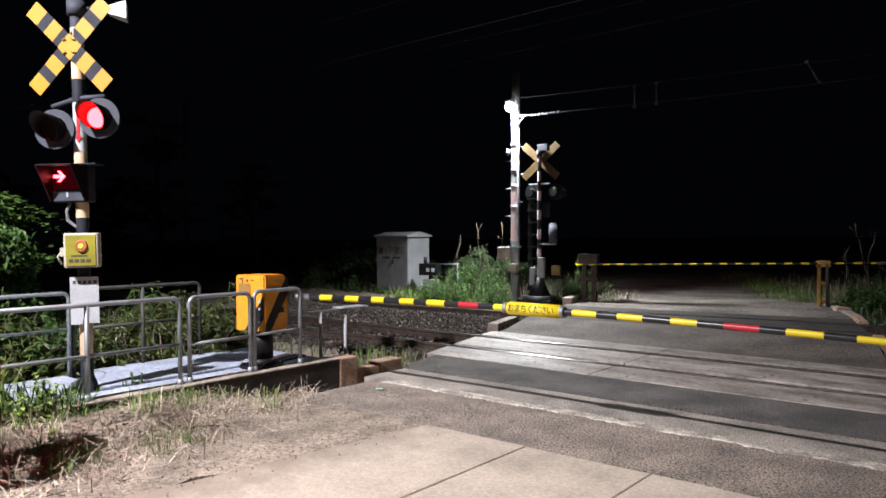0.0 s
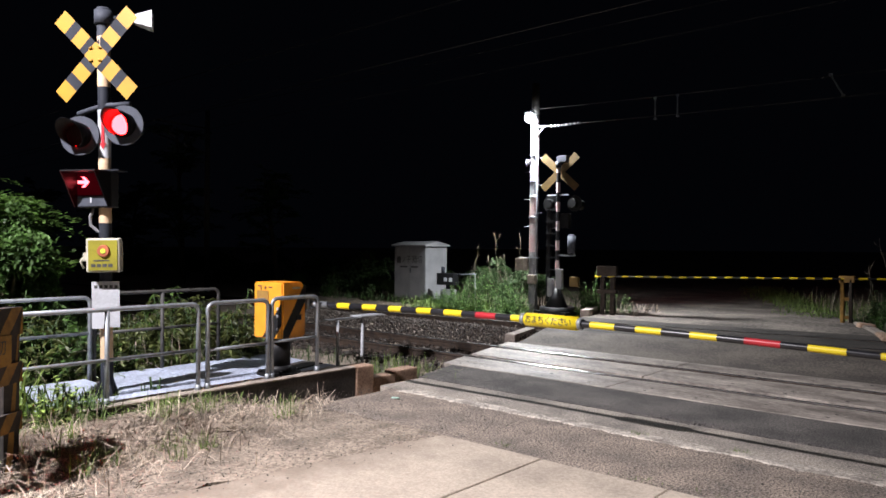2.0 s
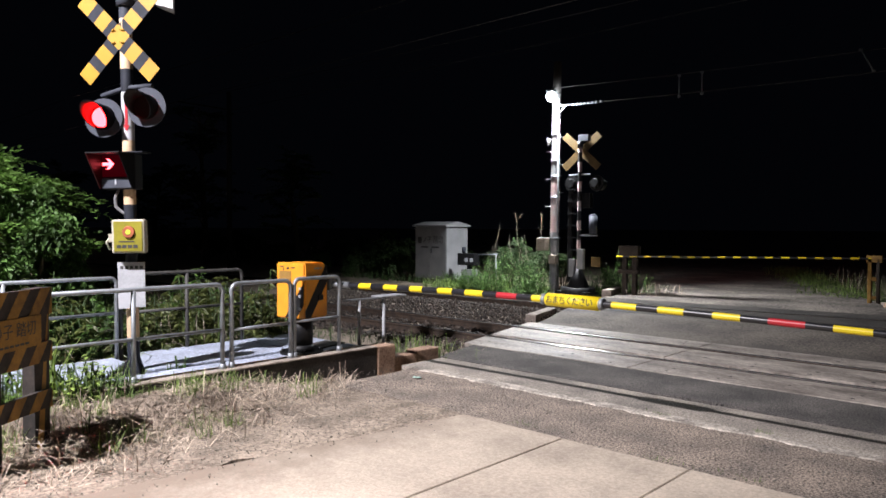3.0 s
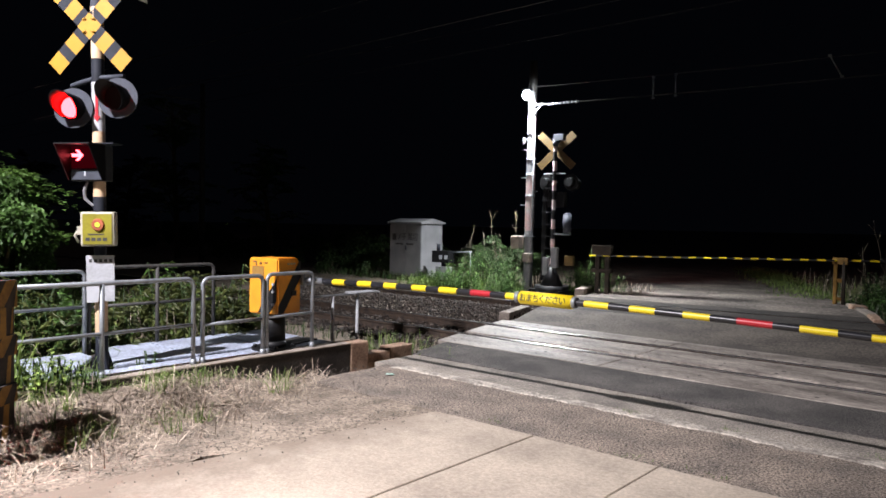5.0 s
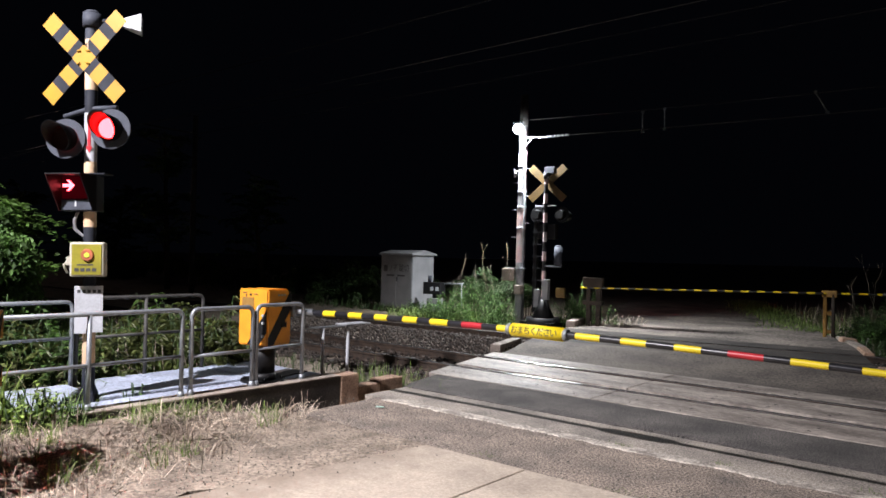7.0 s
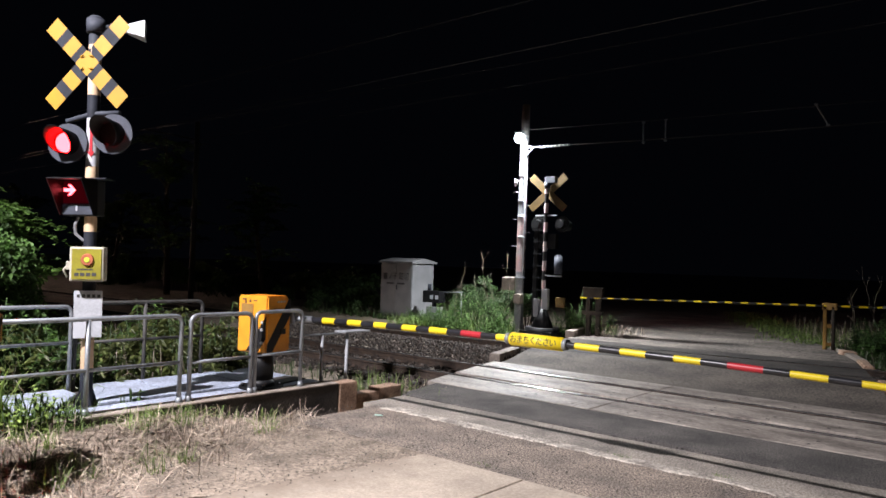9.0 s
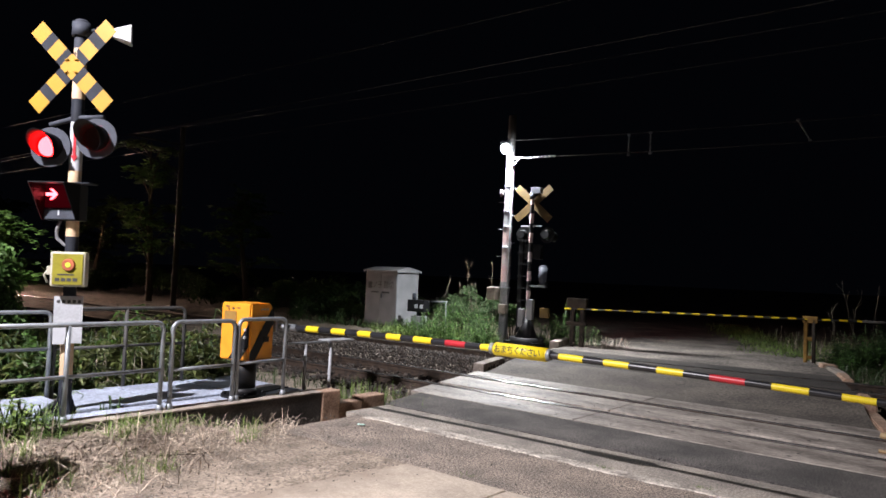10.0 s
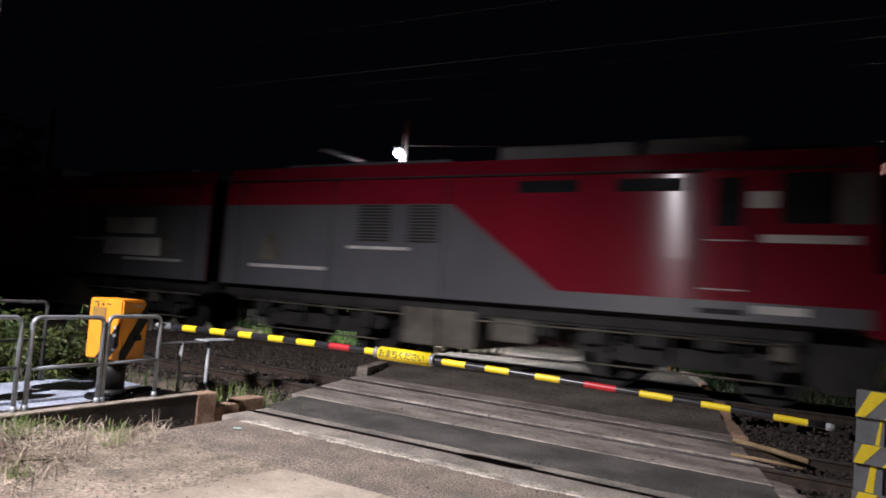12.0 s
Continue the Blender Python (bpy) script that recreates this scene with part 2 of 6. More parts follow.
SCRAP = mat("pale_green_paper", (0.50, 0.68, 0.60), (0.40, 0.55, 0.48), 20, 80, 0.7, bump=0.1)
INK = mat("dark_lettering", (0.05, 0.05, 0.05), None, 9, 60, 0.6, bump=0.0)

# the side plates of the locomotive are brushed: a reflected lamp draws out upright
for brushed, along in ((LOCO_RED, 0.94), (LOCO_GREY, 0.6)):
    nodes = brushed.node_tree.nodes
    tangent = nodes.new("ShaderNodeTangent")
    tangent.direction_type, tangent.axis = "RADIAL", "Z"
    nodes["Principled BSDF"].inputs["Anisotropic"].default_value = along
    nodes["Principled BSDF"].inputs["Anisotropic Rotation"].default_value = 0.25
    brushed.node_tree.links.new(tangent.outputs[0], nodes["Principled BSDF"].inputs["Tangent"])

# ---- builders ----


def box(bm, x0, x1, y0, y1, z0, z1, mi=0, bev=0.0, m=None):
    vs = [bm.verts.new((x, y, z)) for x in (x0, x1) for y in (y0, y1) for z in (z0, z1)]
    fs = [bm.faces.new([vs[i] for i in q]) for q in ((0, 1, 3, 2), (4, 6, 7, 5), (0, 4, 5, 1), (2, 3, 7, 6), (0, 2, 6, 4), (1, 5, 7, 3))]
    for f in fs:
        f.material_index = mi
    if bev:
        r = bmesh.ops.bevel(bm, geom=list({e for f in fs for e in f.edges}), offset=bev, segments=2, affect="EDGES", profile=0.6)
        for f in r["faces"]:
            f.material_index = mi
        vs = list({v for f in fs if f.is_valid for v in f.verts} | {v for f in r["faces"] for v in f.verts})
    if m:
        bmesh.ops.transform(bm, matrix=m, verts=vs)
    return vs


def ring_basis(d):
    d = d.normalized()
    a = d.cross(Vector((0, 0, 1)) if abs(d.z) < 0.9 else Vector((1, 0, 0))).normalized()
    return a, d.cross(a)


def cyl(bm, p, q, r, r2=None, n=14, mi=0, caps=True):
    p, q = Vector(p), Vector(q)
    r2 = r if r2 is None else r2
    a, b = ring_basis(q - p)
    rings = [[bm.verts.new(c + (a * math.cos(2 * math.pi * i / n) + b * math.sin(2 * math.pi * i / n)) * s) for i in range(n)] for c, s in ((p, r), (q, r2))]
    for i in range(n):
        f = bm.faces.new((rings[0][i], rings[0][(i + 1) % n], rings[1][(i + 1) % n], rings[1][i]))
        f.material_index, f.smooth = mi, True
    if caps:
        for rg in (rings[0][::-1], rings[1]):
            bm.faces.new(rg).material_index = mi


def tube(bm, pts, r, n=10, mi=0):
    pts = [Vector(p) for p in pts]
    prev, a0 = None, None
    for k, p in enumerate(pts):
        d = (pts[min(k + 1, len(pts) - 1)] - pts[max(k - 1, 0)]).normalized()
        if a0 is None:
            a0, _ = ring_basis(d)
        a = (a0 - d * a0.dot(d)).normalized()
        a0, b = a, d.cross(a)
        rg = [bm.verts.new(p + (a * math.cos(2 * math.pi * i / n) + b * math.sin(2 * math.pi * i / n)) * r) for i in range(n)]
        if prev:
            for i in range(n):
                f = bm.faces.new((prev[i], prev[(i + 1) % n], rg[(i + 1) % n], rg[i]))
                f.material_index, f.smooth = mi, True
        else:
            bm.faces.new(rg[::-1]).material_index = mi
        prev = rg
    bm.faces.new(prev).material_index = mi


def arc(c, u, v, r, a0, a1, n=6):
    c, u, v = Vector(c), Vector(u), Vector(v)
    return [c + u * (r * math.cos(radians(a0 + (a1 - a0) * i / n))) + v * (r * math.sin(radians(a0 + (a1 - a0) * i / n))) for i in range(n + 1)]


def prism(bm, outline, axis, d0, d1, mi=0):
    """An outline of (u, v) pulled along an axis: 'x' takes (y, z), 'y' takes (x, z), 'z' takes (x, y)."""
    put = {"x": lambda u, v, d: (d, u, v), "y": lambda u, v, d: (u, d, v), "z": lambda u, v, d: (u, v, d)}[axis]
    a, b = ([bm.verts.new(put(u, v, d)) for u, v in outline] for d in (d0, d1))
    fs = [bm.faces.new(a[::-1]), bm.faces.new(b)]
    n = len(outline)
    fs += [bm.faces.new((a[i], a[(i + 1) % n], b[(i + 1) % n], b[i])) for i in range(n)]
    for f in fs:
        f.material_index = mi
    return fs


def mesh_of(name, bm, mats):
    bmesh.ops.recalc_face_normals(bm, faces=bm.faces)
    me = bpy.data.meshes.new(name)
    bm.to_mesh(me)
    bm.free()
    for m in mats if isinstance(mats, (list, tuple)) else [mats]:
        me.materials.append(m)
    return me


def part(name, bm, mats, parent=None, label="", at=None):
    ob = new(name, mesh_of(name, bm, mats))
    if parent is not None:
        ob.parent = parent
    if at is not None:
        ob.matrix_basis = at
    if label:
        tagged(ob, label)
    return ob


def thing(name, label, category, at=None, group="", kind=""):
    ob = new(name)
    ob.empty_display_size = 0.1
    if at is not None:
        ob.matrix_basis = at
    return tagged(ob, label, category, group, kind)


def structure(name, bm, mats, label, category=""):
    return tagged(part(name, bm, mats), label, category or name.split("_")[0], kind="structure")


def B():
    return bmesh.new()


def raw(name, verts, faces, mats, smooth=False, index=None):
    me = bpy.data.meshes.new(name)
    me.from_pydata([tuple(v) for v in verts], [], [tuple(f) for f in faces])
    for m in mats if isinstance(mats, (list, tuple)) else [mats]:
        me.materials.append(m)
    if index is not None:
        me.polygons.foreach_set("material_index", index)
    if smooth:
        me.polygons.foreach_set("use_smooth", [True] * len(me.polygons))
    me.update()
    return new(name, me)


def writing(name, body, size, at, material, parent=None, width=1.0):
    cu = bpy.data.curves.new(name, "FONT")
    cu.body, cu.size, cu.extrude = body, size, 0.0008
    cu.align_x, cu.align_y = "CENTER", "CENTER"
    cu.materials.append(material)
    ob = new(name, cu)
    ob.parent = parent
    ob.matrix_basis = at @ Matrix.Diagonal((width, 1, 1, 1))
    return ob


def step(a, b, v):
    t = min(1.0, max(0.0, (v - a) / (b - a)))
    return t * t * (3 - 2 * t)

# ---- ground, road and track ----
NEAR_RAILS = (8.39, 9.52)
FAR_RAILS = (12.27, 13.40)


def far_rail_z(x):
    return 0.10 + 0.013 * (max(-26.0, min(8.0, x)) + 8)


def left_edge(y):
    if y < 15:
        return -6.25 - 0.27 * (y - 6.6)
    return -8.52 - 0.37 * (y - 15)


def right_edge(y):
    if y < 15:
        return -0.72 - 0.28 * (y - 7.97)
    return -2.69 - 0.42 * (y - 15)


def road_z(x, y):
    rise = step(10.2, 11.9, y) * (far_rail_z(x) - 0.012)
    return rise * (1 - 0.6 * step(16, 40, y))


def ground_z(x, y):
    bed = step(6.4, 7.6, y) * (1 - step(14.6, 16.2, y))
    bank = 0.05 * noise.noise((x * 0.35, y * 0.35, 0.0)) + 0.015 * noise.noise((x * 1.7, y * 1.7, 3.0))
    side = step(-6.6, -7.6, x)
    z = -0.05 + bank - 0.15 * bed - 0.10 * side * (1 - bed)
    if y > 15:
        z += 0.06
    if left_edge(y) - 0.4 < x < right_edge(y) + 0.4 and y > 3.2 or (y <= 4.7 and x > -5.3):
        z = min(z, -0.10) - 0.06
    if x < left_edge(max(y, 6.6)) and 9.75 < y < 12.1:
        z += 0.10
    return z


def verge_z(x, y):
    """The bank of litter that rises against the plinth."""
    return -0.005 + 0.19 * step(4.45, 3.3, y) * step(-5.35, -6.1, x) + 0.02 * noise.noise((x * 2, y * 2, 8.0))


def lines(fine0, fine1, stepsize, far):
    core = list(np.arange(fine0, fine1 + 1e-6, stepsize))
    out = [1.5, 4, 9, 18, 35, 70, 140, 300, far]
    return [fine0 - d for d in reversed(out)] + core + [fine1 + d for d in out]


def make_ground():
    xs, ys = lines(-22, 7, 0.25, 900), lines(-5, 24, 0.25, 900)
    v = [(x, y, ground_z(x, y)) for y in ys for x in xs]
    w = len(xs)
    f = [(j * w + i, j * w + i + 1, (j + 1) * w + i + 1, (j + 1) * w + i) for j in range(len(ys) - 1) for i in range(w - 1)]
    tagged(raw("ground", v, f, DIRT, True), "bare brown earth with dry litter around the level crossing", "ground", kind="structure")


def strip(name, y0, y1, xl, xr, zf, material, label, kind_word, nx=24, ny=10, depth=0.28, lift=0.0):
    v, f = [], []
    for j in range(ny + 1):
        y = y0 + (y1 - y0) * j / ny
        for i in range(nx + 1):
            a, b = xl(y), xr(y)
            x = a + (b - a) * i / nx
            v.append((x, y, zf(x, y) + lift))
    w = nx + 1
    f += [(j * w + i, j * w + i + 1, (j + 1) * w + i + 1, (j + 1) * w + i) for j in range(ny) for i in range(nx)]
    rim = list(range(w)) + [j * w + nx for j in range(1, ny + 1)] + [ny * w + i for i in range(nx - 1, -1, -1)] + [j * w for j in range(ny - 1, 0, -1)]
    base = len(v)
    v += [(v[k][0], v[k][1], v[k][2] - depth) for k in rim]
    n = len(rim)
    f += [(rim[k], base + k, base + (k + 1) % n, rim[(k + 1) % n]) for k in range(n)]
    ob = raw(name, v, f, material)
    return tagged(ob, label, kind_word, kind="structure")


def make_road():
    flat = lambda x, y: 0.004 * noise.noise((x * 0.8, y * 0.8, 1.0))
    rag = lambda y: -5.55 - 0.35 * step(3.6, 5.4, y) + 0.09 * noise.noise((0.0, y * 2.3, 5.0))
    strip("road", 4.66, 5.84, lambda y: rag(y), right_edge, flat, ASPHALT_PALE, "dusty worn asphalt with loose grit before the crossing", "road", 40, 12)
    strip("road", 5.84, 6.545, lambda y: -6.12, right_edge, flat, STRIP, "pale patched strip of road along a narrow slot", "road", 40, 8, lift=0.002)
    strip("road", 6.72, 7.58, lambda y: left_edge(y) + 0.02, right_edge, flat, ASPHALT, "dark asphalt strip beside the rails", "road", 40, 8)
    # broken near lip of that strip: the slot before it gapes in the middle
    v, f = [], []
    for k in range(181):
        x = -6.2 + 5.85 * k / 180
        gape = 0.075 * step(-3.35, -2.9, x) * (1 - step(-2.55, -2.1, x))
        y = 6.585 + gape + 0.010 * noise.noise((x * 4.0, 0.0, 6.0)) + 0.008 * noise.noise((x * 15.0, 2.0, 6.0))
        v += [(x, y, -0.2), (x, y, 0.001), (x, 6.722, 0.003)]
    for k in range(180):
        f += [(3 * k, 3 * k + 3, 3 * k + 4, 3 * k + 1), (3 * k + 1, 3 * k + 4, 3 * k + 5, 3 * k + 2)]
    tagged(raw("road_lip", v, f, ASPHALT), "broken dark asphalt edge along a narrow slot", "road", kind="structure")
    strip("road", 10.12, 11.80, lambda y: left_edge(y), right_edge, road_z, ROAD_MID, "grey-brown asphalt between the two tracks", "road", 30, 16)
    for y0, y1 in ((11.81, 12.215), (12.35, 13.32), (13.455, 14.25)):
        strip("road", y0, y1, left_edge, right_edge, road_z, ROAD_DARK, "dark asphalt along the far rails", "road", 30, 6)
    strip("road", 14.26, 60.0, lambda y: left_edge(y), right_edge, road_z, ROAD_FAR, "grey asphalt lane beyond the tracks", "road", 30, 120, lift=0.0)
    v, f = [], []
    for k in range(301):
        x = -5.75 + 5.75 * k / 300
        wob = 0.05 * noise.noise((x * 2.3, 0.0, 2.0)) + 0.05 * noise.noise((x * 9.0, 3.0, 2.0))
        wob2 = 0.04 * noise.noise((x * 1.9, 9.0, 2.0)) + 0.02 * noise.noise((x * 8.0, 5.0, 2.0))
        near, far = 5.76 + wob, 5.91 + wob2
        v += [(x, near, 0.001), (x, near + 0.008, 0.0115), (x, far - 0.008, 0.0115), (x, far, 0.001)]
    for k in range(300):
        f += [(4 * k + i, 4 * k + 4 + i, 4 * k + 5 + i, 4 * k + 1 + i) for i in range(3)]
    tagged(raw("stop_line", v, f, PAINT_LINE), "ragged pale worn stop line across the asphalt", "stop line", kind="structure")
    # verge of trodden dirt between the apron and the plinth
    ragged = lambda y: -4.02 + 0.14 * (y - 4.65) + 0.20 * noise.noise((1.0, y * 1.3, 7.0)) + 0.10 * noise.noise((2.0, y * 4.5, 7.0)) + 0.04 * noise.noise((3.0, y * 13.0, 7.0))
    spread = lambda x, y: verge_z(x, y) - 0.006 + (0.0195 - verge_z(x, y)) * step(-5.2, -4.6, x)
    strip("verge", 1.2, 4.655, lambda y: -6.19, ragged, spread, DIRT, "trodden dirt verge with grit spilling over the apron", "verge", 40, 110, depth=0.4)
    # apron of concrete slabs, each one a piece
    apron = thing("apron", "pale worn concrete slab apron of the road", "pavement", kind="structure")
    edges = [(-4.09, 0.14), (-3.06, 0.0), (-2.03, 0.0), (-0.98, 0.0), (0.08, -0.05), (1.15, -0.1)]
    for (xa, la), (xb, lb) in zip(edges[:-1], edges[1:]):
        for y0, y1 in ((-4.5, -0.6), (-0.585, 4.65)):
            g = 0.0045
            bm = B()
            prism(bm, [(xa + g + la * (y0 - 4.65), y0), (xb - g + lb * (y0 - 4.65), y0), (xb - g + lb * (y1 - 4.65), y1), (xa + g + la * (y1 - 4.65), y1)], "z", -0.2, 0.013 + random.uniform(-0.003, 0.003))
            bmesh.ops.bevel(bm, geom=list(bm.edges), offset=0.006, segments=1, affect="EDGES")
            part("slab", bm, CONCRETE, apron)
    bm = B()
    prism(bm, [(-4.05, 4.64), (-4.75, -0.2), (-4.75, -4.45), (1.9, -4.45), (1.5, 4.64)], "z", -0.15, 0.0035)
    structure("joint_filling", bm, JOINT_SOIL, "dark soil packed in the joints of the apron", "joint")
    # black strip at the bottom of the slot, added to make it look deep
    bm = B()
    box(bm, -6.15, 0.1, 6.55, 6.715, -0.3, -0.16)
    structure("joint_filler", bm, BLACK, "black strip sunk in the road's slot to stand in for its shade", "joint")


def make_deck():
    deck = thing("crossing_deck", "grey concrete crossing panels laid between and beside the rails", "crossing deck", kind="structure")
    for y0, y1 in ((7.60, 8.29), (8.56, 9.36), (9.625, 10.10)):
        mid = -4.1
        for side in (0, 1):
            bm = B()
            l0, l1, r0, r1 = left_edge(y0) - 0.15, left_edge(y1) - 0.15, right_edge(y0) + 0.02, right_edge(y1) + 0.02
            out = [(l0, y0), (mid - 0.008, y0), (mid - 0.008, y1), (l1, y1)] if side == 0 else [(mid + 0.008, y0), (r0, y0), (r1, y1), (mid + 0.008, y1)]
            prism(bm, out, "z", -0.18, 0.006)
            bmesh.ops.bevel(bm, geom=list(bm.edges), offset=0.006, segments=1, affect="EDGES")
            # lifting holes
            p = part("panel", bm, PANEL, deck)
            n = random.Random(int(y0 * 100) + side)
            bm = B()
            cols = (-6.5, -5.8, -5.1, -4.41) if side == 0 else (-3.70, -3.05, -2.40, -1.75)
            rows = (0.335, 0.49, 0.60, 0.72) if y1 - y0 > 0.8 else (0.14, 0.33)
            for hx in cols:
                for d in rows:
                    if n.random() < 0.7:
                        hx2 = hx + n.uniform(-0.04, 0.04)
                        cyl(bm, (hx2, y0 + d, 0.0), (hx2, y0 + d, 0.0072), n.uniform(0.015, 0.024), n=8)
            tagged(part("bolt_hole", bm, BLACK, p), "", "", kind="")


def flangeways():
    # black strips laid in the gaps paint the shade between rail and panel
    for y in NEAR_RAILS:
        bm = B()
        for a, b in ((y - (0.098 if y < 9 else 0.158), y - 0.036), (y + 0.036, y + (0.168 if y < 9 else 0.102))):
            prism(bm, [(left_edge(y) - 0.1, a), (right_edge(y), a), (right_edge(y), b), (left_edge(y) - 0.1, b)], "z", -0.12, -0.055)
        structure("flangeway", bm, BLACK, "black strips standing in for shade in the flangeway beside the rail", "flangeway")


def rail_profile():
    return [(-0.062, -0.150), (0.062, -0.150), (0.062, -0.138), (0.012, -0.118), (0.012, -0.045), (0.032, -0.036), (0.032, -0.008), (0.026, 0.0), (0.012, 0.003), (-0.012, 0.003), (-0.026, 0.0), (-0.032, -0.008), (-0.032, -0.036), (-0.012, -0.045), (-0.012, -0.118), (-0.062, -0.138)]


def make_rails():
    for y, far in ((NEAR_RAILS[0], 0), (NEAR_RAILS[1], 0), (FAR_RAILS[0], 1), (FAR_RAILS[1], 1)):
        v, f, mi = [], [], []
        prof = rail_profile()
        n = len(prof)
        xs = [-320, -120, -60, -26, -17, -8, 0, 8, 40, 160]
        for x in xs:
            z = far_rail_z(x) if far else 0.008
            v += [(x, y + a, z + b) for a, b in prof]
        for k in range(len(xs) - 1):
            for i in range(n):
                f.append((k * n + i, k * n + (i + 1) % n, (k + 1) * n + (i + 1) % n, (k + 1) * n + i))
                mi.append(1 if i in (6, 7, 8, 9, 10) else 0)
        tagged(raw("rail", v, f, [RUST, RAILTOP], index=mi), "rusty steel rail with a polished running surface", "rail", group="rails", kind="structure")
    # check rails lining the road's flangeways
    bm = B()
    box(bm, -0.12, 0.12, -1.05, 1.05, -0.14, 0.0, 0, 0.012)
    base = mesh_of("sleeper", bm, SLEEPER)
    for yc, far in ((8.955, 0), (12.835, 1)):
        bed = thing("track_bed", "old dark sleepers under a running track", "track", kind="structure")
        for k in range(-46, 14):
            x = -4.0 + 0.65 * k
            if left_edge(yc) - 0.1 < x < right_edge(yc) + 0.1:
                continue
            s = new("sleeper", base)
            s.parent = bed
            s.matrix_basis = pose(x, yc, (far_rail_z(x) if far else 0.0) - 0.145, 0, 0, random.uniform(-1, 1))


def stones(name, n, spot, size, label, seed=1, material=None):
    rng = np.random.default_rng(seed)
    ico = [(0, 0, 1), (0.9, 0, 0.1), (0.1, 0.9, -0.1), (-0.9, 0.1, 0.1), (0, -0.9, 0), (0, 0, -1)]
    tri = [(0, 1, 2), (0, 2, 3), (0, 3, 4), (0, 4, 1), (5, 2, 1), (5, 3, 2), (5, 4, 3), (5, 1, 4)]
    v, f = [], []
    for k in range(n):
        x, y, z = spot(rng)
        s = size * rng.uniform(0.55, 1.25)
        e = Euler(rng.uniform(0, 6.28, 3)).to_matrix()
        sc = rng.uniform(0.6, 1.1, 3)
        b = len(v)
        v += [Vector((x, y, z)) + e @ Vector((p[0] * s * sc[0], p[1] * s * sc[1], p[2] * s * sc[2])) * float(rng.uniform(0.9, 1.1)) for p in ico]
        f += [(a + b, c + b, d + b) for a, c, d in tri]
    return tagged(raw(name, v, f, material or STONE), label, name, kind="stuff")


def make_ballast():
    def between(rng):
        while True:
            x, y = rng.uniform(-15, 5), rng.uniform(9.7, 12.15)
            if not left_edge(y) - 0.05 < x < right_edge(y) + 0.03:
                crown = 0.16 * (1 - ((y - 11.0) / 1.3) ** 2) if x < -5 else 0.02
                return x, y, -0.14 + max(crown, 0) + rng.uniform(-0.03, 0.05)

    def under(rng):
        while True:
            x, y = rng.uniform(-18, 6), rng.choice([rng.uniform(7.6, 10.2), rng.uniform(11.6, 14.4)])
            if not left_edge(y) - 0.1 < x < right_edge(y) + 0.05:
                return x, y, (-0.13 if y < 11 else far_rail_z(x) - 0.13) + rng.uniform(-0.03, 0.035)
    stones("ballast", 15000, between, 0.036, "loose dark crushed stone heaped between the tracks", 3)
    stones("ballast", 12000, under, 0.042, "dark crushed stone packed round the sleepers", 4)
    def grit(rng):
        y = rng.uniform(4.3, 5.9)
        return rng.uniform(-5.9, 0.4), y, 0.006

    def dirt_grit(rng):
        while True:
            x, y = rng.uniform(-6.1, -3.6), rng.uniform(1.0, 5.6)
            if x < -4.2 + 0.14 * (y - 4.65) + abs(rng.normal(0, 0.2)):
                return x, y, max(verge_z(x, y), 0.018) + 0.004 if y < 4.7 else 0.006
    stones("grit", 1500, grit, 0.008, "small loose grit scattered on the asphalt", 5, GRIT)
    stones("grit", 2800, dirt_grit, 0.0075, "loose pebbles and grit on the dirt verge", 6, GRIT)


# ---- platform, railings and barrier machine beside the road ----


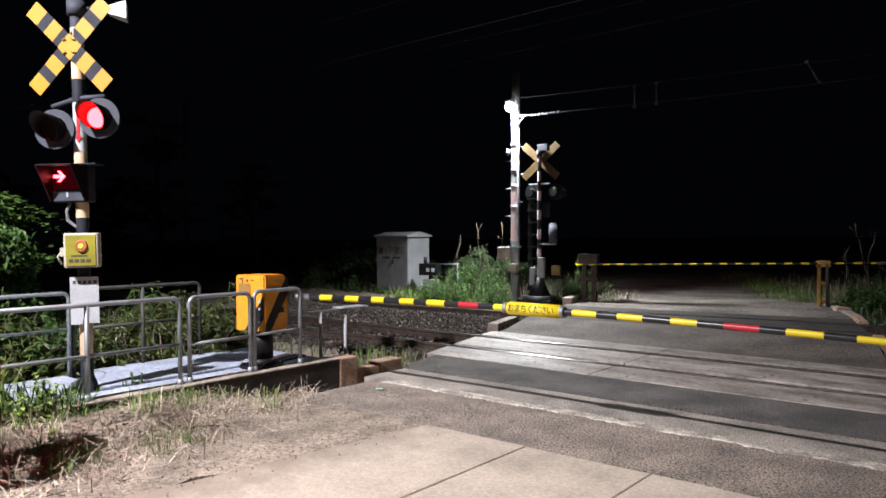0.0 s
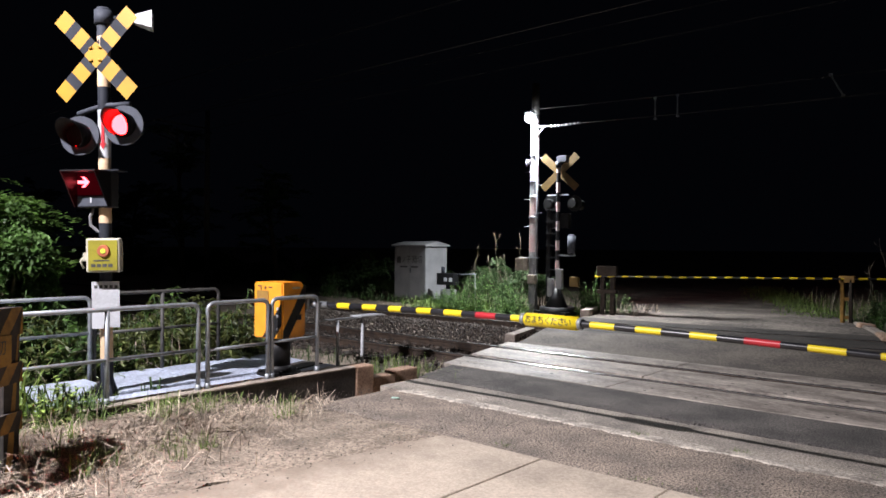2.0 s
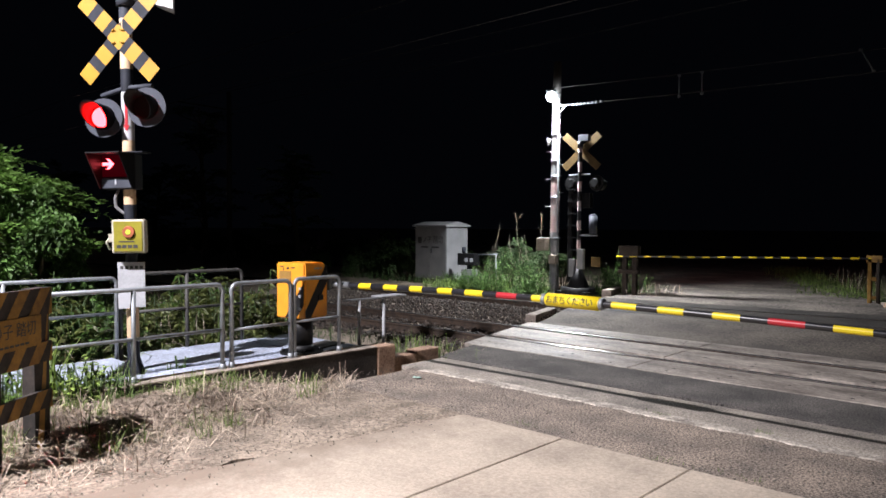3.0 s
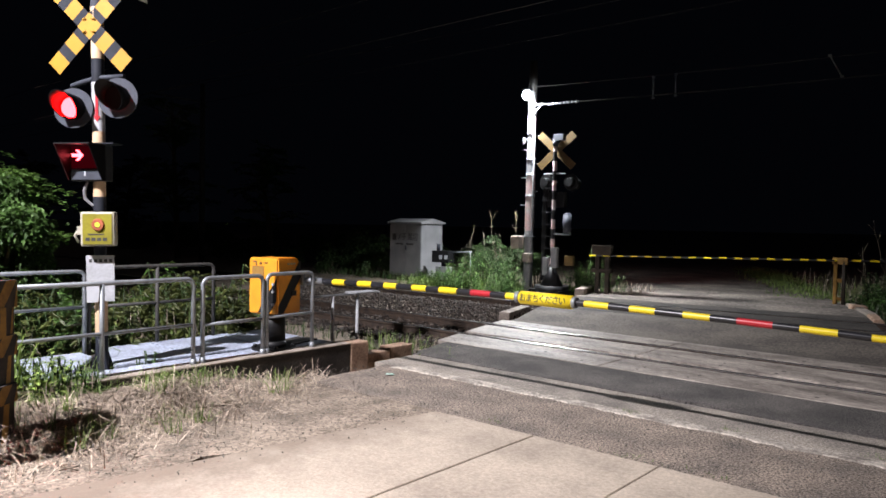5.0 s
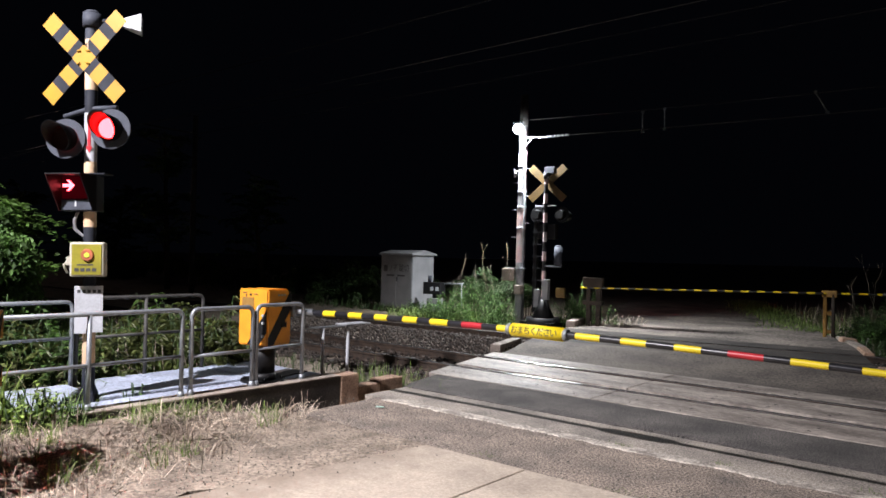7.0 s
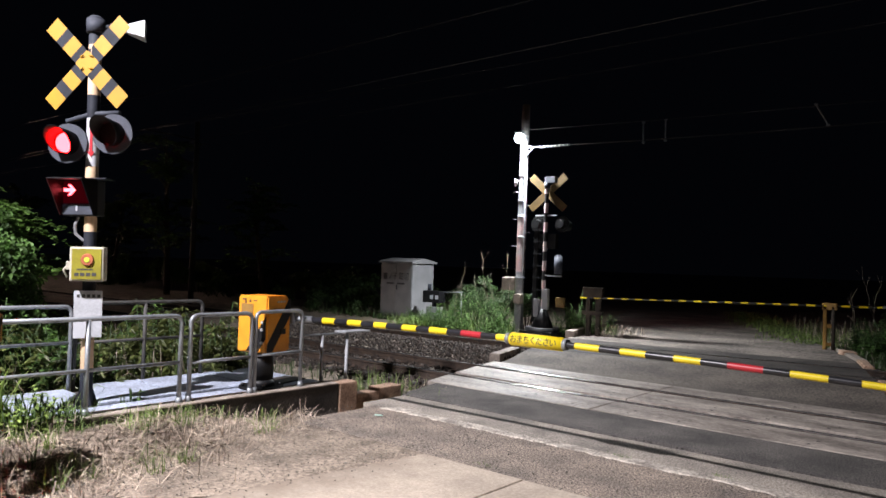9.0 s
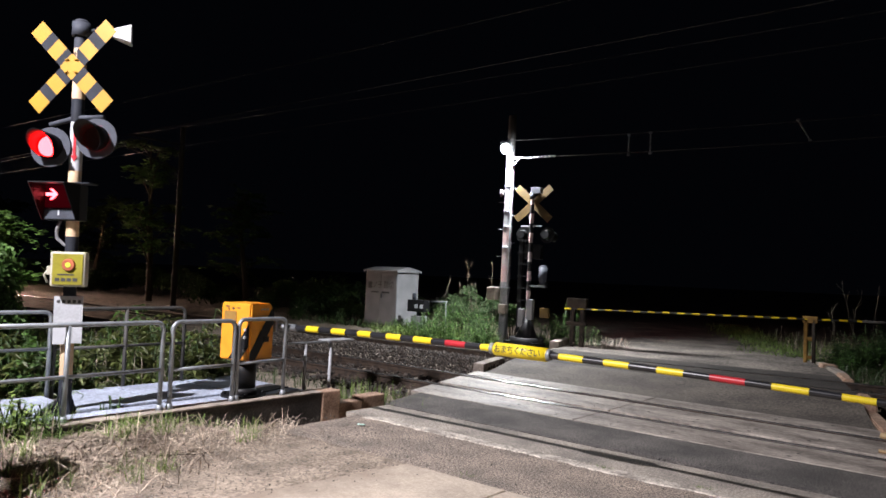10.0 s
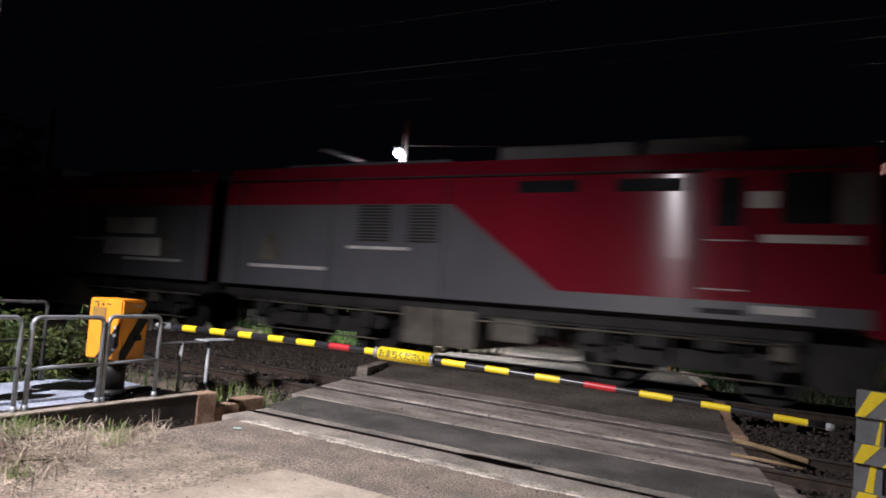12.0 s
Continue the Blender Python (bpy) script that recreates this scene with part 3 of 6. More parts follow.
def make_platform():
    # near-black side and pale top put the shaded face and lit top into colour
    bm = B()
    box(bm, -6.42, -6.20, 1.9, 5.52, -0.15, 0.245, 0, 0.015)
    plinth = structure("plinth", bm, PLINTH, "weathered concrete edging beam of the gate platform, darkened for shade", "plinth")
    bm = B()
    box(bm, -6.425, -6.194, 1.9, 5.52, 0.240, 0.256, 0, 0.006)
    part("coping", bm, KERB, plinth, "pale top of the beam")
    bm = B()
    box(bm, -6.425, -6.192, 5.524, 5.81, -0.15, 0.252, 0, 0.022)
    tagged(part("kerb_block", bm, TERRACOTTA), "weathered reddish concrete block at the end of the beam", "block")
    for x0, y0, y1, z in ((-6.42, 5.815, 6.20, 0.085), (-6.43, 6.21, 6.60, 0.12)):
        bm = B()
        box(bm, x0, x0 + 0.2, y0, y1, -0.15, z, 0, 0.016)
        tagged(part("kerb_stone", bm, TERRACOTTA), "low weathered kerb stone at the road's edge", "kerb")
    plat = thing("platform", "pale blue-grey concrete slabs of the gate platform with gaps between them", "platform", kind="structure")
    rng = random.Random(4)
    outlines = [[(-7.86, 3.42), (-6.80, 3.05), (-6.80, 3.9), (-7.86, 3.9)], [(-7.86, 3.912), (-6.80, 3.912), (-6.80, 4.74), (-7.86, 4.74)], [(-7.86, 4.752), (-6.80, 4.752), (-6.80, 5.45), (-7.86, 5.45)],
                [(-7.86, 1.9), (-6.86, 1.9), (-6.78, 2.62), (-7.55, 3.16), (-7.86, 3.16)],
                [(-6.70, 2.0), (-6.43, 2.0), (-6.43, 3.1), (-6.70, 3.1)], [(-6.70, 3.112), (-6.43, 3.112), (-6.43, 4.3), (-6.70, 4.3)], [(-6.70, 4.312), (-6.43, 4.312), (-6.43, 5.48), (-6.70, 5.48)]]
    for k, out in enumerate(outlines):
        bm = B()
        top = (0.246 if k < 3 else 0.222 if k == 3 else 0.24) + rng.uniform(-0.005, 0.005)
        prism(bm, out, "z", top - 0.045, top)
        bmesh.ops.bevel(bm, geom=list(bm.edges), offset=0.008, segments=2, affect="EDGES")
        part("slab", bm, PLATE, plat)
    for x0, x1 in ((-7.8, -7.7), (-7.2, -7.12), (-6.66, -6.58)):
        bm = B()
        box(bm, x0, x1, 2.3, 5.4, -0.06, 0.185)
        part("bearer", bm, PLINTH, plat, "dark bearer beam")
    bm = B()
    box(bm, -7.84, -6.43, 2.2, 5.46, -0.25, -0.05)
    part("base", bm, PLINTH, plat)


def railing(label, posts, x, top, mid, foot, ends=(True, True), dx=0.0, r=0.0215, steel=None):
    """A run along y with rounded ends; posts are the y of the uprights."""
    th = thing("railing", label, "railing", group="pipe railings by the gate")
    y0, y1 = posts[0], posts[-1]
    R = 0.07
    xa = lambda y: x + dx * (y - y0)
    pts = []
    if ends[0]:
        pts += [(xa(y0), y0, foot)] + [(xa(p.y), p.y, p.z) for p in arc((x, y0 + R, top - R), (0, 1, 0), (0, 0, 1), R, 180, 90)]
    else:
        pts += [(xa(y0), y0, top)]
    if ends[1]:
        pts += [(xa(p.y), p.y, p.z) for p in arc((x, y1 - R, top - R), (0, 1, 0), (0, 0, 1), R, 90, 0)] + [(xa(y1), y1, foot)]
    else:
        pts += [(xa(y1), y1, top)]
    bm = B()
    tube(bm, pts, r, 12)
    part("top_rail", bm, steel or GALV, th)
    bm = B()
    tube(bm, [(xa(y0), y0, mid), (xa(y1), y1, mid)], r * 0.8, 10)
    part("mid_rail", bm, steel or GALV, th)
    inner = posts[1:-1] + ([] if ends[0] else [y0]) + ([] if ends[1] else [y1])
    for y in inner:
        bm = B()
        tube(bm, [(xa(y), y, foot), (xa(y), y, top)], r, 10)
        part("post", bm, steel or GALV, th)
    for y in ([y0] if ends[0] else []) + inner + ([y1] if ends[1] else []):
        bm = B()
        box(bm, xa(y) - 0.05, xa(y) + 0.05, y - 0.05, y + 0.05, foot - 0.004, foot + 0.008)
        cyl(bm, (xa(y), y, foot), (xa(y), y, foot + 0.07), 0.034, 0.028)
        part("foot", bm, steel or GALV, th)
    return th


def make_railings():
    railing("galvanised pipe railing along the road edge of the platform", [0.9, 2.72, 3.59], -6.31, 1.085, 0.64, 0.236, (False, True))
    railing("short galvanised pipe hoop beside the barrier machine", [3.69, 4.385], -6.31, 1.085, 0.63, 0.24)
    railing("short galvanised pipe hoop in front of the barrier machine", [4.435, 5.04], -6.31, 1.095, 0.64, 0.24)
    railing("galvanised pipe railing along the overgrown back of the platform", [0.6, 2.1, 3.18], -7.80, 1.09, 0.71, 0.0, (False, True))
    railing("dark pipe railing running on behind the platform", [3.24, 4.0, 4.72], -7.83, 1.12, 0.70, 0.10, (True, True), steel=STEEL_DARK)
    # low stub rail with a flat top by the track
    th = thing("stub_rail", "low galvanised stub rail with a flat top plate by the track", "railing")
    for y in (5.58, 5.98):
        bm = B()
        cyl(bm, (-6.6, y, -0.15), (-6.6, y, 0.775), 0.02)
        part("post", bm, WHITE, th, "pale painted post")
    bm = B()
    box(bm, -6.62, -6.58, 5.3, 6.02, 0.765, 0.785, 0, 0.004)
    part("top_rail", bm, GALV, th)
    bm = B()
    box(bm, -6.70, -6.50, 5.86, 6.28, 0.785, 0.80, 0, 0.004)
    part("top_plate", bm, WHITE, th, "pale flat top plate")


def make_machine():
    th = thing("barrier_machine", "orange crossing barrier machine with black diagonal stripes on a black pedestal", "barrier machine", pose(-6.55, 4.70, 0.24, 0, 0, 15))
    bm = B()
    cyl(bm, (0, 0, 0.0), (0, 0, 0.03), 0.24, n=24)
    cyl(bm, (0, 0, 0.03), (0, 0, 0.10), 0.15, 0.13, n=20)
    cyl(bm, (0, 0, 0.10), (0, 0, 0.42), 0.125, n=20)
    for k in range(4):
        a = radians(45 + 90 * k)
        cyl(bm, (0.2 * math.cos(a), 0.2 * math.sin(a), 0.03), (0.2 * math.cos(a), 0.2 * math.sin(a), 0.06), 0.02, n=8)
    part("pedestal", bm, BLACK, th, "black steel pedestal")
    # housing: lower box and chamfered top, long side across the road
    bm = B()
    out = [(-0.20, 0.41), (0.20, 0.41), (0.20, 0.93), (0.14, 1.02), (-0.20, 1.02)]
    prism(bm, out, "x", -0.19, 0.21)
    bmesh.ops.bevel(bm, geom=list(bm.edges), offset=0.016, segments=2, affect="EDGES")
    body = part("housing", bm, ORANGE, th)
    # diagonal bands on the two sides that face the road
    bm = B()
    prism(bm, [(-0.19, 0.50), (-0.19, 0.42), (-0.10, 0.42), (0.19, 0.80), (0.19, 0.98), (0.16, 0.98)], "x", 0.2085, 0.2135)
    part("stripe", bm, BLACK, body, "black diagonal stripe")
    bm = B()
    prism(bm, [(-0.06, 0.425), (0.10, 0.425), (0.195, 0.56), (0.195, 0.80), (0.15, 0.74)], "y", -0.2045, -0.1995)
    part("stripe", bm, BLACK, body, "black diagonal stripe")
    bm = B()
    box(bm, -0.14, 0.02, -0.206, -0.2, 0.80, 0.93)
    part("plate", bm, DULL_YELLOW, body, "worn orange name plate")
    bm = B()
    box(bm, 0.212, 0.222, 0.02, 0.11, 0.60, 0.66, 0, 0.004)
    part("latch", bm, BLACK, body, "dark lock plate")
    bm = B()
    box(bm, 0.21, 0.23, 0.0, 0.16, 0.84, 0.87, 0, 0.004)
    part("handle", bm, BLACK, body, "dark door handle")
    for y in (0.52, 0.66, 0.74):
        bm = B()
        cyl(bm, (0.15, -0.2, y), (0.15, -0.215, y), 0.016, n=10)
        part("bolt", bm, WHITE, body, "pale screw head")
    # scrawled marks near the top
    for u, z, w, h in ((-0.13, 0.985, 0.05, 0.012), (-0.09, 0.965, 0.012, 0.03), (-0.04, 0.965, 0.03, 0.012), (-0.03, 0.975, 0.012, 0.03), (0.02, 0.972, 0.05, 0.010)):
        bm = B()
        box(bm, u, u + w, -0.2055, -0.1995, z - h, z)
        part("mark", bm, INK, body)
    bm = B()
    for k in range(3):
        box(bm, 0.2085, 0.2125, -0.04 + 0.05 * k, -0.005 + 0.05 * k, 0.945, 0.965)
    part("mark", bm, WHITE, body)
    bm = B()
    cyl(bm, (0.08, 0.19, 0.80), (0.08, 0.30, 0.80), 0.06)
    part("shaft", bm, GALV, th)
    bm = B()
    box(bm, -0.05, 0.22, 0.22, 0.27, 0.70, 0.84, 0, 0.01)
    tube(bm, [(0.0, 0.25, 0.80), (0.2, 0.29, 0.76), (0.42, 0.36, 0.74)], 0.035)
    part("arm_holder", bm, GALV, th, "grey steel arm holder")
    bm = B()
    box(bm, -0.55, -0.24, 0.24, 0.33, 0.66, 0.80, 0, 0.01)
    part("counterweight", bm, DARKGREY, th, "dark counterweight")
    bm = B()
    box(bm, -0.25, 0.05, 0.28, 0.75, -0.005, 0.02, 0, 0.004)
    part("footplate", bm, DULL_BLACK, th, "black ribbed foot plate")
    return th


BAR_Y = 5.15


def bar_z(x):
    return 1.028 - 0.0055 * (x + 3.6) ** 2


def banded_rod(bm, stops, at, r, n=14, thin=None):
    """A rod of joined bands; stops are (place, material) and at() gives the point of a place."""
    prev = None
    d = (at(stops[-1][0]) - at(stops[0][0])).normalized()
    a, b = ring_basis(d)
    for k, (u, mi) in enumerate(stops):
        c = at(u)
        w = r if thin is None else r + (thin - r) * (u - stops[0][0]) / (stops[-1][0] - stops[0][0])
        rg = [bm.verts.new(c + (a * math.cos(2 * math.pi * i / n) + b * math.sin(2 * math.pi * i / n)) * w) for i in range(n)]
        if prev:
            for i in range(n):
                f = bm.faces.new((prev[i], prev[(i + 1) % n], rg[(i + 1) % n], rg[i]))
                f.material_index, f.smooth = stops[k - 1][1], True
        else:
            bm.faces.new(rg[::-1])
        prev = rg
    bm.faces.new(prev)


def make_barrier(machine):
    back = machine.matrix_basis.inverted()
    marks = [(-6.07, 0.20, 1), (-5.66, 0.21, 1), (-5.26, 0.18, 1), (-4.86, 0.19, 1), (-4.50, 0.22, 1), (-4.11, 0.23, 2), (-3.71, 0.20, 1), (-2.92, 0.22, 1), (-2.52, 0.21, 1), (-2.09, 0.20, 1), (-1.70, 0.24, 2), (-1.29, 0.23, 1), (-0.87, 0.19, 1), (-0.42, 0.20, 1)]
    stops = [(-6.38, 0)]
    for a, w, c in marks:
        stops += [(a, c), (a + w, 0)]
    stops.append((-0.12, 0))
    bm = B()
    banded_rod(bm, stops, lambda x: Vector((x, BAR_Y, bar_z(x))), 0.035, thin=0.022)
    arm = part("barrier_arm", bm, [BAR_BLACK, BAR_YELLOW, BAR_RED], machine, "lowered arm banded black, yellow and red", back)
    bm = B()
    cyl(bm, (-0.12, BAR_Y, bar_z(-0.12)), (-0.07, BAR_Y, bar_z(-0.07)), 0.025, 0.02, n=14)
    part("tip", bm, WHITE, arm, "grey rubber end cap")
    bm = B()
    cyl(bm, (-3.56, BAR_Y, bar_z(-3.56)), (-3.03, BAR_Y, bar_z(-3.03)), 0.058, n=20)
    bmesh.ops.bevel(bm, geom=[e for e in bm.edges if abs(e.verts[0].co.x - e.verts[1].co.x) < 1e-4], offset=0.012, segments=2, affect="EDGES")
    part("sleeve", bm, BAR_YELLOW, arm, "yellow padded sleeve lettered in black")
    for x0 in (-3.60, -3.03):
        bm = B()
        cyl(bm, (x0, BAR_Y, bar_z(x0)), (x0 + 0.035, BAR_Y, bar_z(x0)), 0.05, 0.045, n=18)
        part("cuff", bm, GALV, arm, "pale worn cuff")
    for k, ch in enumerate("おまちください"):
        xx = -3.50 + 0.066 * k
        writing("lettering", ch, 0.075, pose(xx, BAR_Y - 0.0595, bar_z(xx) + 0.006, 84, 0, 0), INK, arm)
    bm = B()
    cyl(bm, (-6.46, BAR_Y - 0.06, bar_z(-6.4)), (-6.26, BAR_Y, bar_z(-6.26)), 0.042, n=14)
    part("collar", bm, GALV, arm, "grey steel collar")

# ---- near warning mast ----
MAST = (-6.92, 2.99)


def crossbuck(parent, z, front, turn, x=0.0, ang=50.0, length=1.16, width=0.165, backs=False):
    """Two crossed boards; local -y is the face."""
    # backs take the darker yellow, which carries their shade
    mats = [YELLOW_SHADED if backs else YELLOW, DARKGREY]
    buck = thing("crossbuck", "", "")
    buck.parent = parent
    buck.matrix_basis = pose(x, 0, z, 0, 0, turn)
    for j, s in enumerate((1, -1)):
        bm = B()
        cuts = [-0.5, -0.36, -0.27, -0.15, -0.0835, 0.0835, 0.15, 0.27, 0.36, 0.5]
        cols = [0, 1, 0, 1, 0, 1, 0, 1, 0]
        y0 = front - 0.006 * j
        for k in range(9):
            box(bm, cuts[k] * length, cuts[k + 1] * length, y0 - 0.004, y0, -width / 2, width / 2, 0 if backs else cols[k])
        bmesh.ops.remove_doubles(bm, verts=bm.verts, dist=1e-4)
        bmesh.ops.rotate(bm, cent=(0, 0, 0), matrix=Matrix.Rotation(radians(-s * ang), 3, "Y"), verts=bm.verts)
        part("board", bm, mats, buck)
    return buck


def signal_head(parent, at, turn, tilt, r=0.187):
    """A flasher: backboard, hooded lamp and a lens drum that swings its lit side to the front."""
    head = new("flasher")
    head.parent = parent
    head.matrix_basis = pose(*at, 0, 0, turn) @ pose(0, 0, 0, tilt, 0, 0)
    n = 36

    def shell(profile, depth=None):
        """A ring swept from (radius, y) pairs."""
        bm = B()
        prev = None
        for q, (rr, y) in enumerate(profile + profile[:1]):
            rg = []
            for i in range(n):
                a = 2 * math.pi * i / n
                yy = y if y > -0.05 or depth is None else -depth(a)
                rg.append(bm.verts.new((rr * math.cos(a), yy, rr * math.sin(a))))
            if prev:
                for i in range(n):
                    bm.faces.new((prev[i], prev[(i + 1) % n], rg[(i + 1) % n], rg[i])).smooth = abs(y - profile[q - 1][1]) > 0.03
            prev = rg
        bmesh.ops.remove_doubles(bm, verts=bm.verts, dist=1e-5)
        return bm
    part("backboard", shell([(r, 0.02), (r, 0.0), (0.108, 0.0), (0.108, 0.02)]), GREY, head, "round grey backboard")
    bm = B()
    cyl(bm, (0, 0.17, 0), (0, 0.165, 0), 0.10, n=24)
    part("lamp_case", bm, BLACK, head)
    bm = shell([(0.11, 0.165), (0.13, 0.021), (0.108, 0.021), (0.10, 0.165)])
    part("lamp_shell", bm, DARKGREY, head)
    reach = lambda a: 0.05 + 0.23 * (0.5 + 0.5 * math.sin(a)) ** 0.8
    hood = part("hood", shell([(0.1125, -0.001), (0.1125, -0.1), (0.116, -0.1), (0.116, -0.001)], reach), HOOD, head, "dark tubular lamp hood")
    part("lining", shell([(0.1095, -0.001), (0.1095, -0.1), (0.1115, -0.1), (0.1115, -0.001)], lambda a: reach(a) - 0.003), HOOD_IN, hood)
    # lens drum, lit on one side
    bm = B()
    cyl(bm, (0, 0.014, 0), (0, -0.014, 0), 0.105, n=36, mi=1)
    cyl(bm, (0, -0.0142, 0), (0, -0.017, 0), 0.094, 0.090, n=36, mi=0)
    return part("lens", bm, [RED_LIT, RED_LENS], head, "red signal lens", pose(0, -0.02, 0))


def make_mast():
    th = thing("warning_mast", "banded level crossing warning mast with crossbuck and red flashers", "warning mast", pose(MAST[0], MAST[1], 0.06, 0.8, -0.35, 0))
    r = 0.057
    bm = B()
    bands = [(0.0, 0.30, 1), (0.30, 0.48, 1), (0.48, 0.86, 0), (0.86, 1.30, 1), (1.30, 1.80, 1), (1.80, 2.02, 0), (2.02, 2.30, 1), (2.30, 2.42, 0), (2.42, 2.88, 3), (2.88, 3.10, 1), (3.10, 3.46, 0), (3.46, 3.58, 0), (3.58, 3.72, 2), (3.72, 3.80, 2)]
    for a, b, c in bands:
        cyl(bm, (0, 0, a), (0, 0, b), r, n=24, mi=c, caps=False)
    bmesh.ops.remove_doubles(bm, verts=bm.verts, dist=1e-4)
    pole = part("pole", bm, [CREAM, DARKGREY, GREY, WHITE], th, "steel pole banded dark grey and faded yellow")
    bm = B()
    cyl(bm, (0, 0, 3.70), (0, 0, 3.83), 0.082, n=24)
    cyl(bm, (0, 0, 3.83), (0, 0, 3.86), 0.082, 0.05, n=24)
    part("cap", bm, GREY, pole, "grey pole cap")
    bm = B()
    for k in range(4):
        a = radians(45 + 90 * k)
        prism(bm, [(0.05, 0.0), (0.16, 0.0), (0.05, 0.34)], "y", -0.006, 0.006)
        bmesh.ops.rotate(bm, cent=(0, 0, 0), matrix=Matrix.Rotation(radians(90), 3, "Z"), verts=bm.verts)
    box(bm, -0.2, 0.2, -0.2, 0.2, -0.2, 0.0)
    part("foot", bm, DARKGREY, th, "finned steel foot")
    FACE = 30.0
    cb = crossbuck(th, 3.40, -0.075, FACE, x=-0.045, ang=45.0, length=1.085)
    for dz in (-0.06, 0.06):
        bm = B()
        for sx in (-0.06, 0.06):
            tube(bm, [(sx, 0.0, dz), (sx, -0.095, dz), (sx - 0.03 * (1 if sx > 0 else -1), -0.1, dz + 0.012)], 0.008, 6)
        part("clamp", bm, YELLOW, cb)
    # loudspeaker horn
    horn = new("loudspeaker")
    horn.parent = th
    horn.matrix_basis = pose(0.0, 0.0, 3.77, 0, 0, 58)
    bm = B()
    cyl(bm, (0.05, 0, 0), (0.13, 0, 0), 0.025)
    cyl(bm, (0.13, 0, 0), (0.29, 0, 0), 0.04, 0.045)
    part("driver", bm, GREY, horn)
    bm = B()
    pr = [bm.verts.new(v) for v in ((0.28, -0.04, -0.04), (0.28, 0.04, -0.04), (0.28, 0.04, 0.04), (0.28, -0.04, 0.04), (0.44, -0.09, -0.085), (0.44, 0.09, -0.085), (0.44, 0.09, 0.085), (0.44, -0.09, 0.085))]
    for q in ((0, 1, 5, 4), (1, 2, 6, 5), (2, 3, 7, 6), (3, 0, 4, 7), (0, 3, 2, 1), (4, 5, 6, 7)):
        bm.faces.new([pr[i] for i in q])
    part("horn", bm, WHITE, horn, "white square loudspeaker horn")
    # flashers on a cross arm
    bm = B()
    tube(bm, [(-0.28, -0.0, 2.86), (0.0, -0.02, 2.92), (0.28, 0.0, 2.93)], 0.024)
    bmesh.ops.rotate(bm, cent=(0, 0, 0), matrix=Matrix.Rotation(radians(FACE), 3, "Z"), verts=bm.verts)
    part("cross_arm", bm, GREY, th)
    c, s = math.cos(radians(FACE)), math.sin(radians(FACE))
    put = lambda u, v, zz: (u * c - v * s, u * s + v * c, zz)
    lens_a = signal_head(th, put(-0.185, -0.11, 2.63), FACE + 9, -2)
    lens_b = signal_head(th, put(0.285, -0.11, 2.71), FACE + 9, -2)
    # direction indicator
    ind = new("direction_indicator")
    ind.parent = th
    ind.matrix_basis = pose(*put(-0.045, -0.12, 2.14), 0, 0, FACE + 4)
    bm = B()
    box(bm, -0.175, 0.175, 0.02, 0.15, -0.195, 0.14, 0, 0.012)
    case = part("case", bm, BLACK, ind, "black indicator case")
    bm = B()
    box(bm, -0.162, 0.162, 0.012, 0.02, -0.075, 0.132)
    part("panel", bm, ARROW_FACE, case, "dim red glass panel")
    bm = B()
    prism(bm, [(-0.152, 0.032), (-0.082, 0.032), (-0.114, -0.004), (-0.086, -0.004), (-0.036, 0.047), (-0.086, 0.098), (-0.114, 0.098), (-0.082, 0.062), (-0.152, 0.062)], "y", 0.004, 0.011)
    part("arrow", bm, ARROW_LIT, case, "lit red arrow")
    # hood: a sloping roof and two tapering cheeks
    bm = B()
    prism(bm, [(0.02, 0.141), (-0.225, 0.131), (-0.225, 0.141), (0.02, 0.153)], "x", -0.172, 0.172)
    part("hood", bm, BLACK, case)
    # red in the left cheek's glossy colour stands in for the arrow's reflection
    for sx in (-0.172, 0.162):
        bm = B()
        prism(bm, [(0.02, 0.14), (-0.225, 0.13), (-0.02, -0.19), (0.02, -0.19)], "x", sx, sx + 0.01)
        part("hood_cheek", bm, CHEEK if sx < 0 else HOOD, case)
    bm = B()
    box(bm, -0.155, 0.155, -0.012, 0.02, -0.185, -0.085, 0, 0.006)
    part("lower_cover", bm, GREY, case, "grey lower cover")
    bm = B()
    box(bm, -0.015, 0.0, -0.016, -0.012, -0.15, -0.10)
    part("scratch", bm, WHITE, case)
    bm = B()
    box(bm, 0.02, 0.24, 0.04, 0.2, 0.155, 0.167)
    part("shelf", bm, DARKGREY, ind, "steel bracket plate")
    bm = B()
    tube(bm, [(-0.03, 0.06, -0.19), (-0.065, 0.06, -0.28), (-0.06, 0.06, -0.36), (0.0, 0.08, -0.42), (0.1, 0.12, -0.44)], 0.016, 8)
    part("conduit", bm, CABLE, ind, "bent grey conduit")
    # red down arrow sticker on the pole
    ar = math.radians(FACE + 22)
    bm = B()
    prism(bm, [(-0.012, 2.55), (0.012, 2.55), (0.012, 2.78), (-0.012, 2.78)], "y", -0.0605, -0.0585)
    prism(bm, [(-0.03, 2.56), (0.0, 2.50), (0.03, 2.56)], "y", -0.0605, -0.0585)
    bmesh.ops.rotate(bm, cent=(0, 0, 0), matrix=Matrix.Rotation(ar, 3, "Z"), verts=bm.verts)
    part("sticker", bm, BAR_RED, pole, "red arrow sticker")
    for a in (-45, 45):
        bm = B()
        box(bm, -0.026, 0.026, -0.062, -0.059, -0.007, 0.007)
        bmesh.ops.rotate(bm, cent=(0, 0, 0), matrix=Matrix.Rotation(radians(a), 3, "Y"), verts=bm.verts)
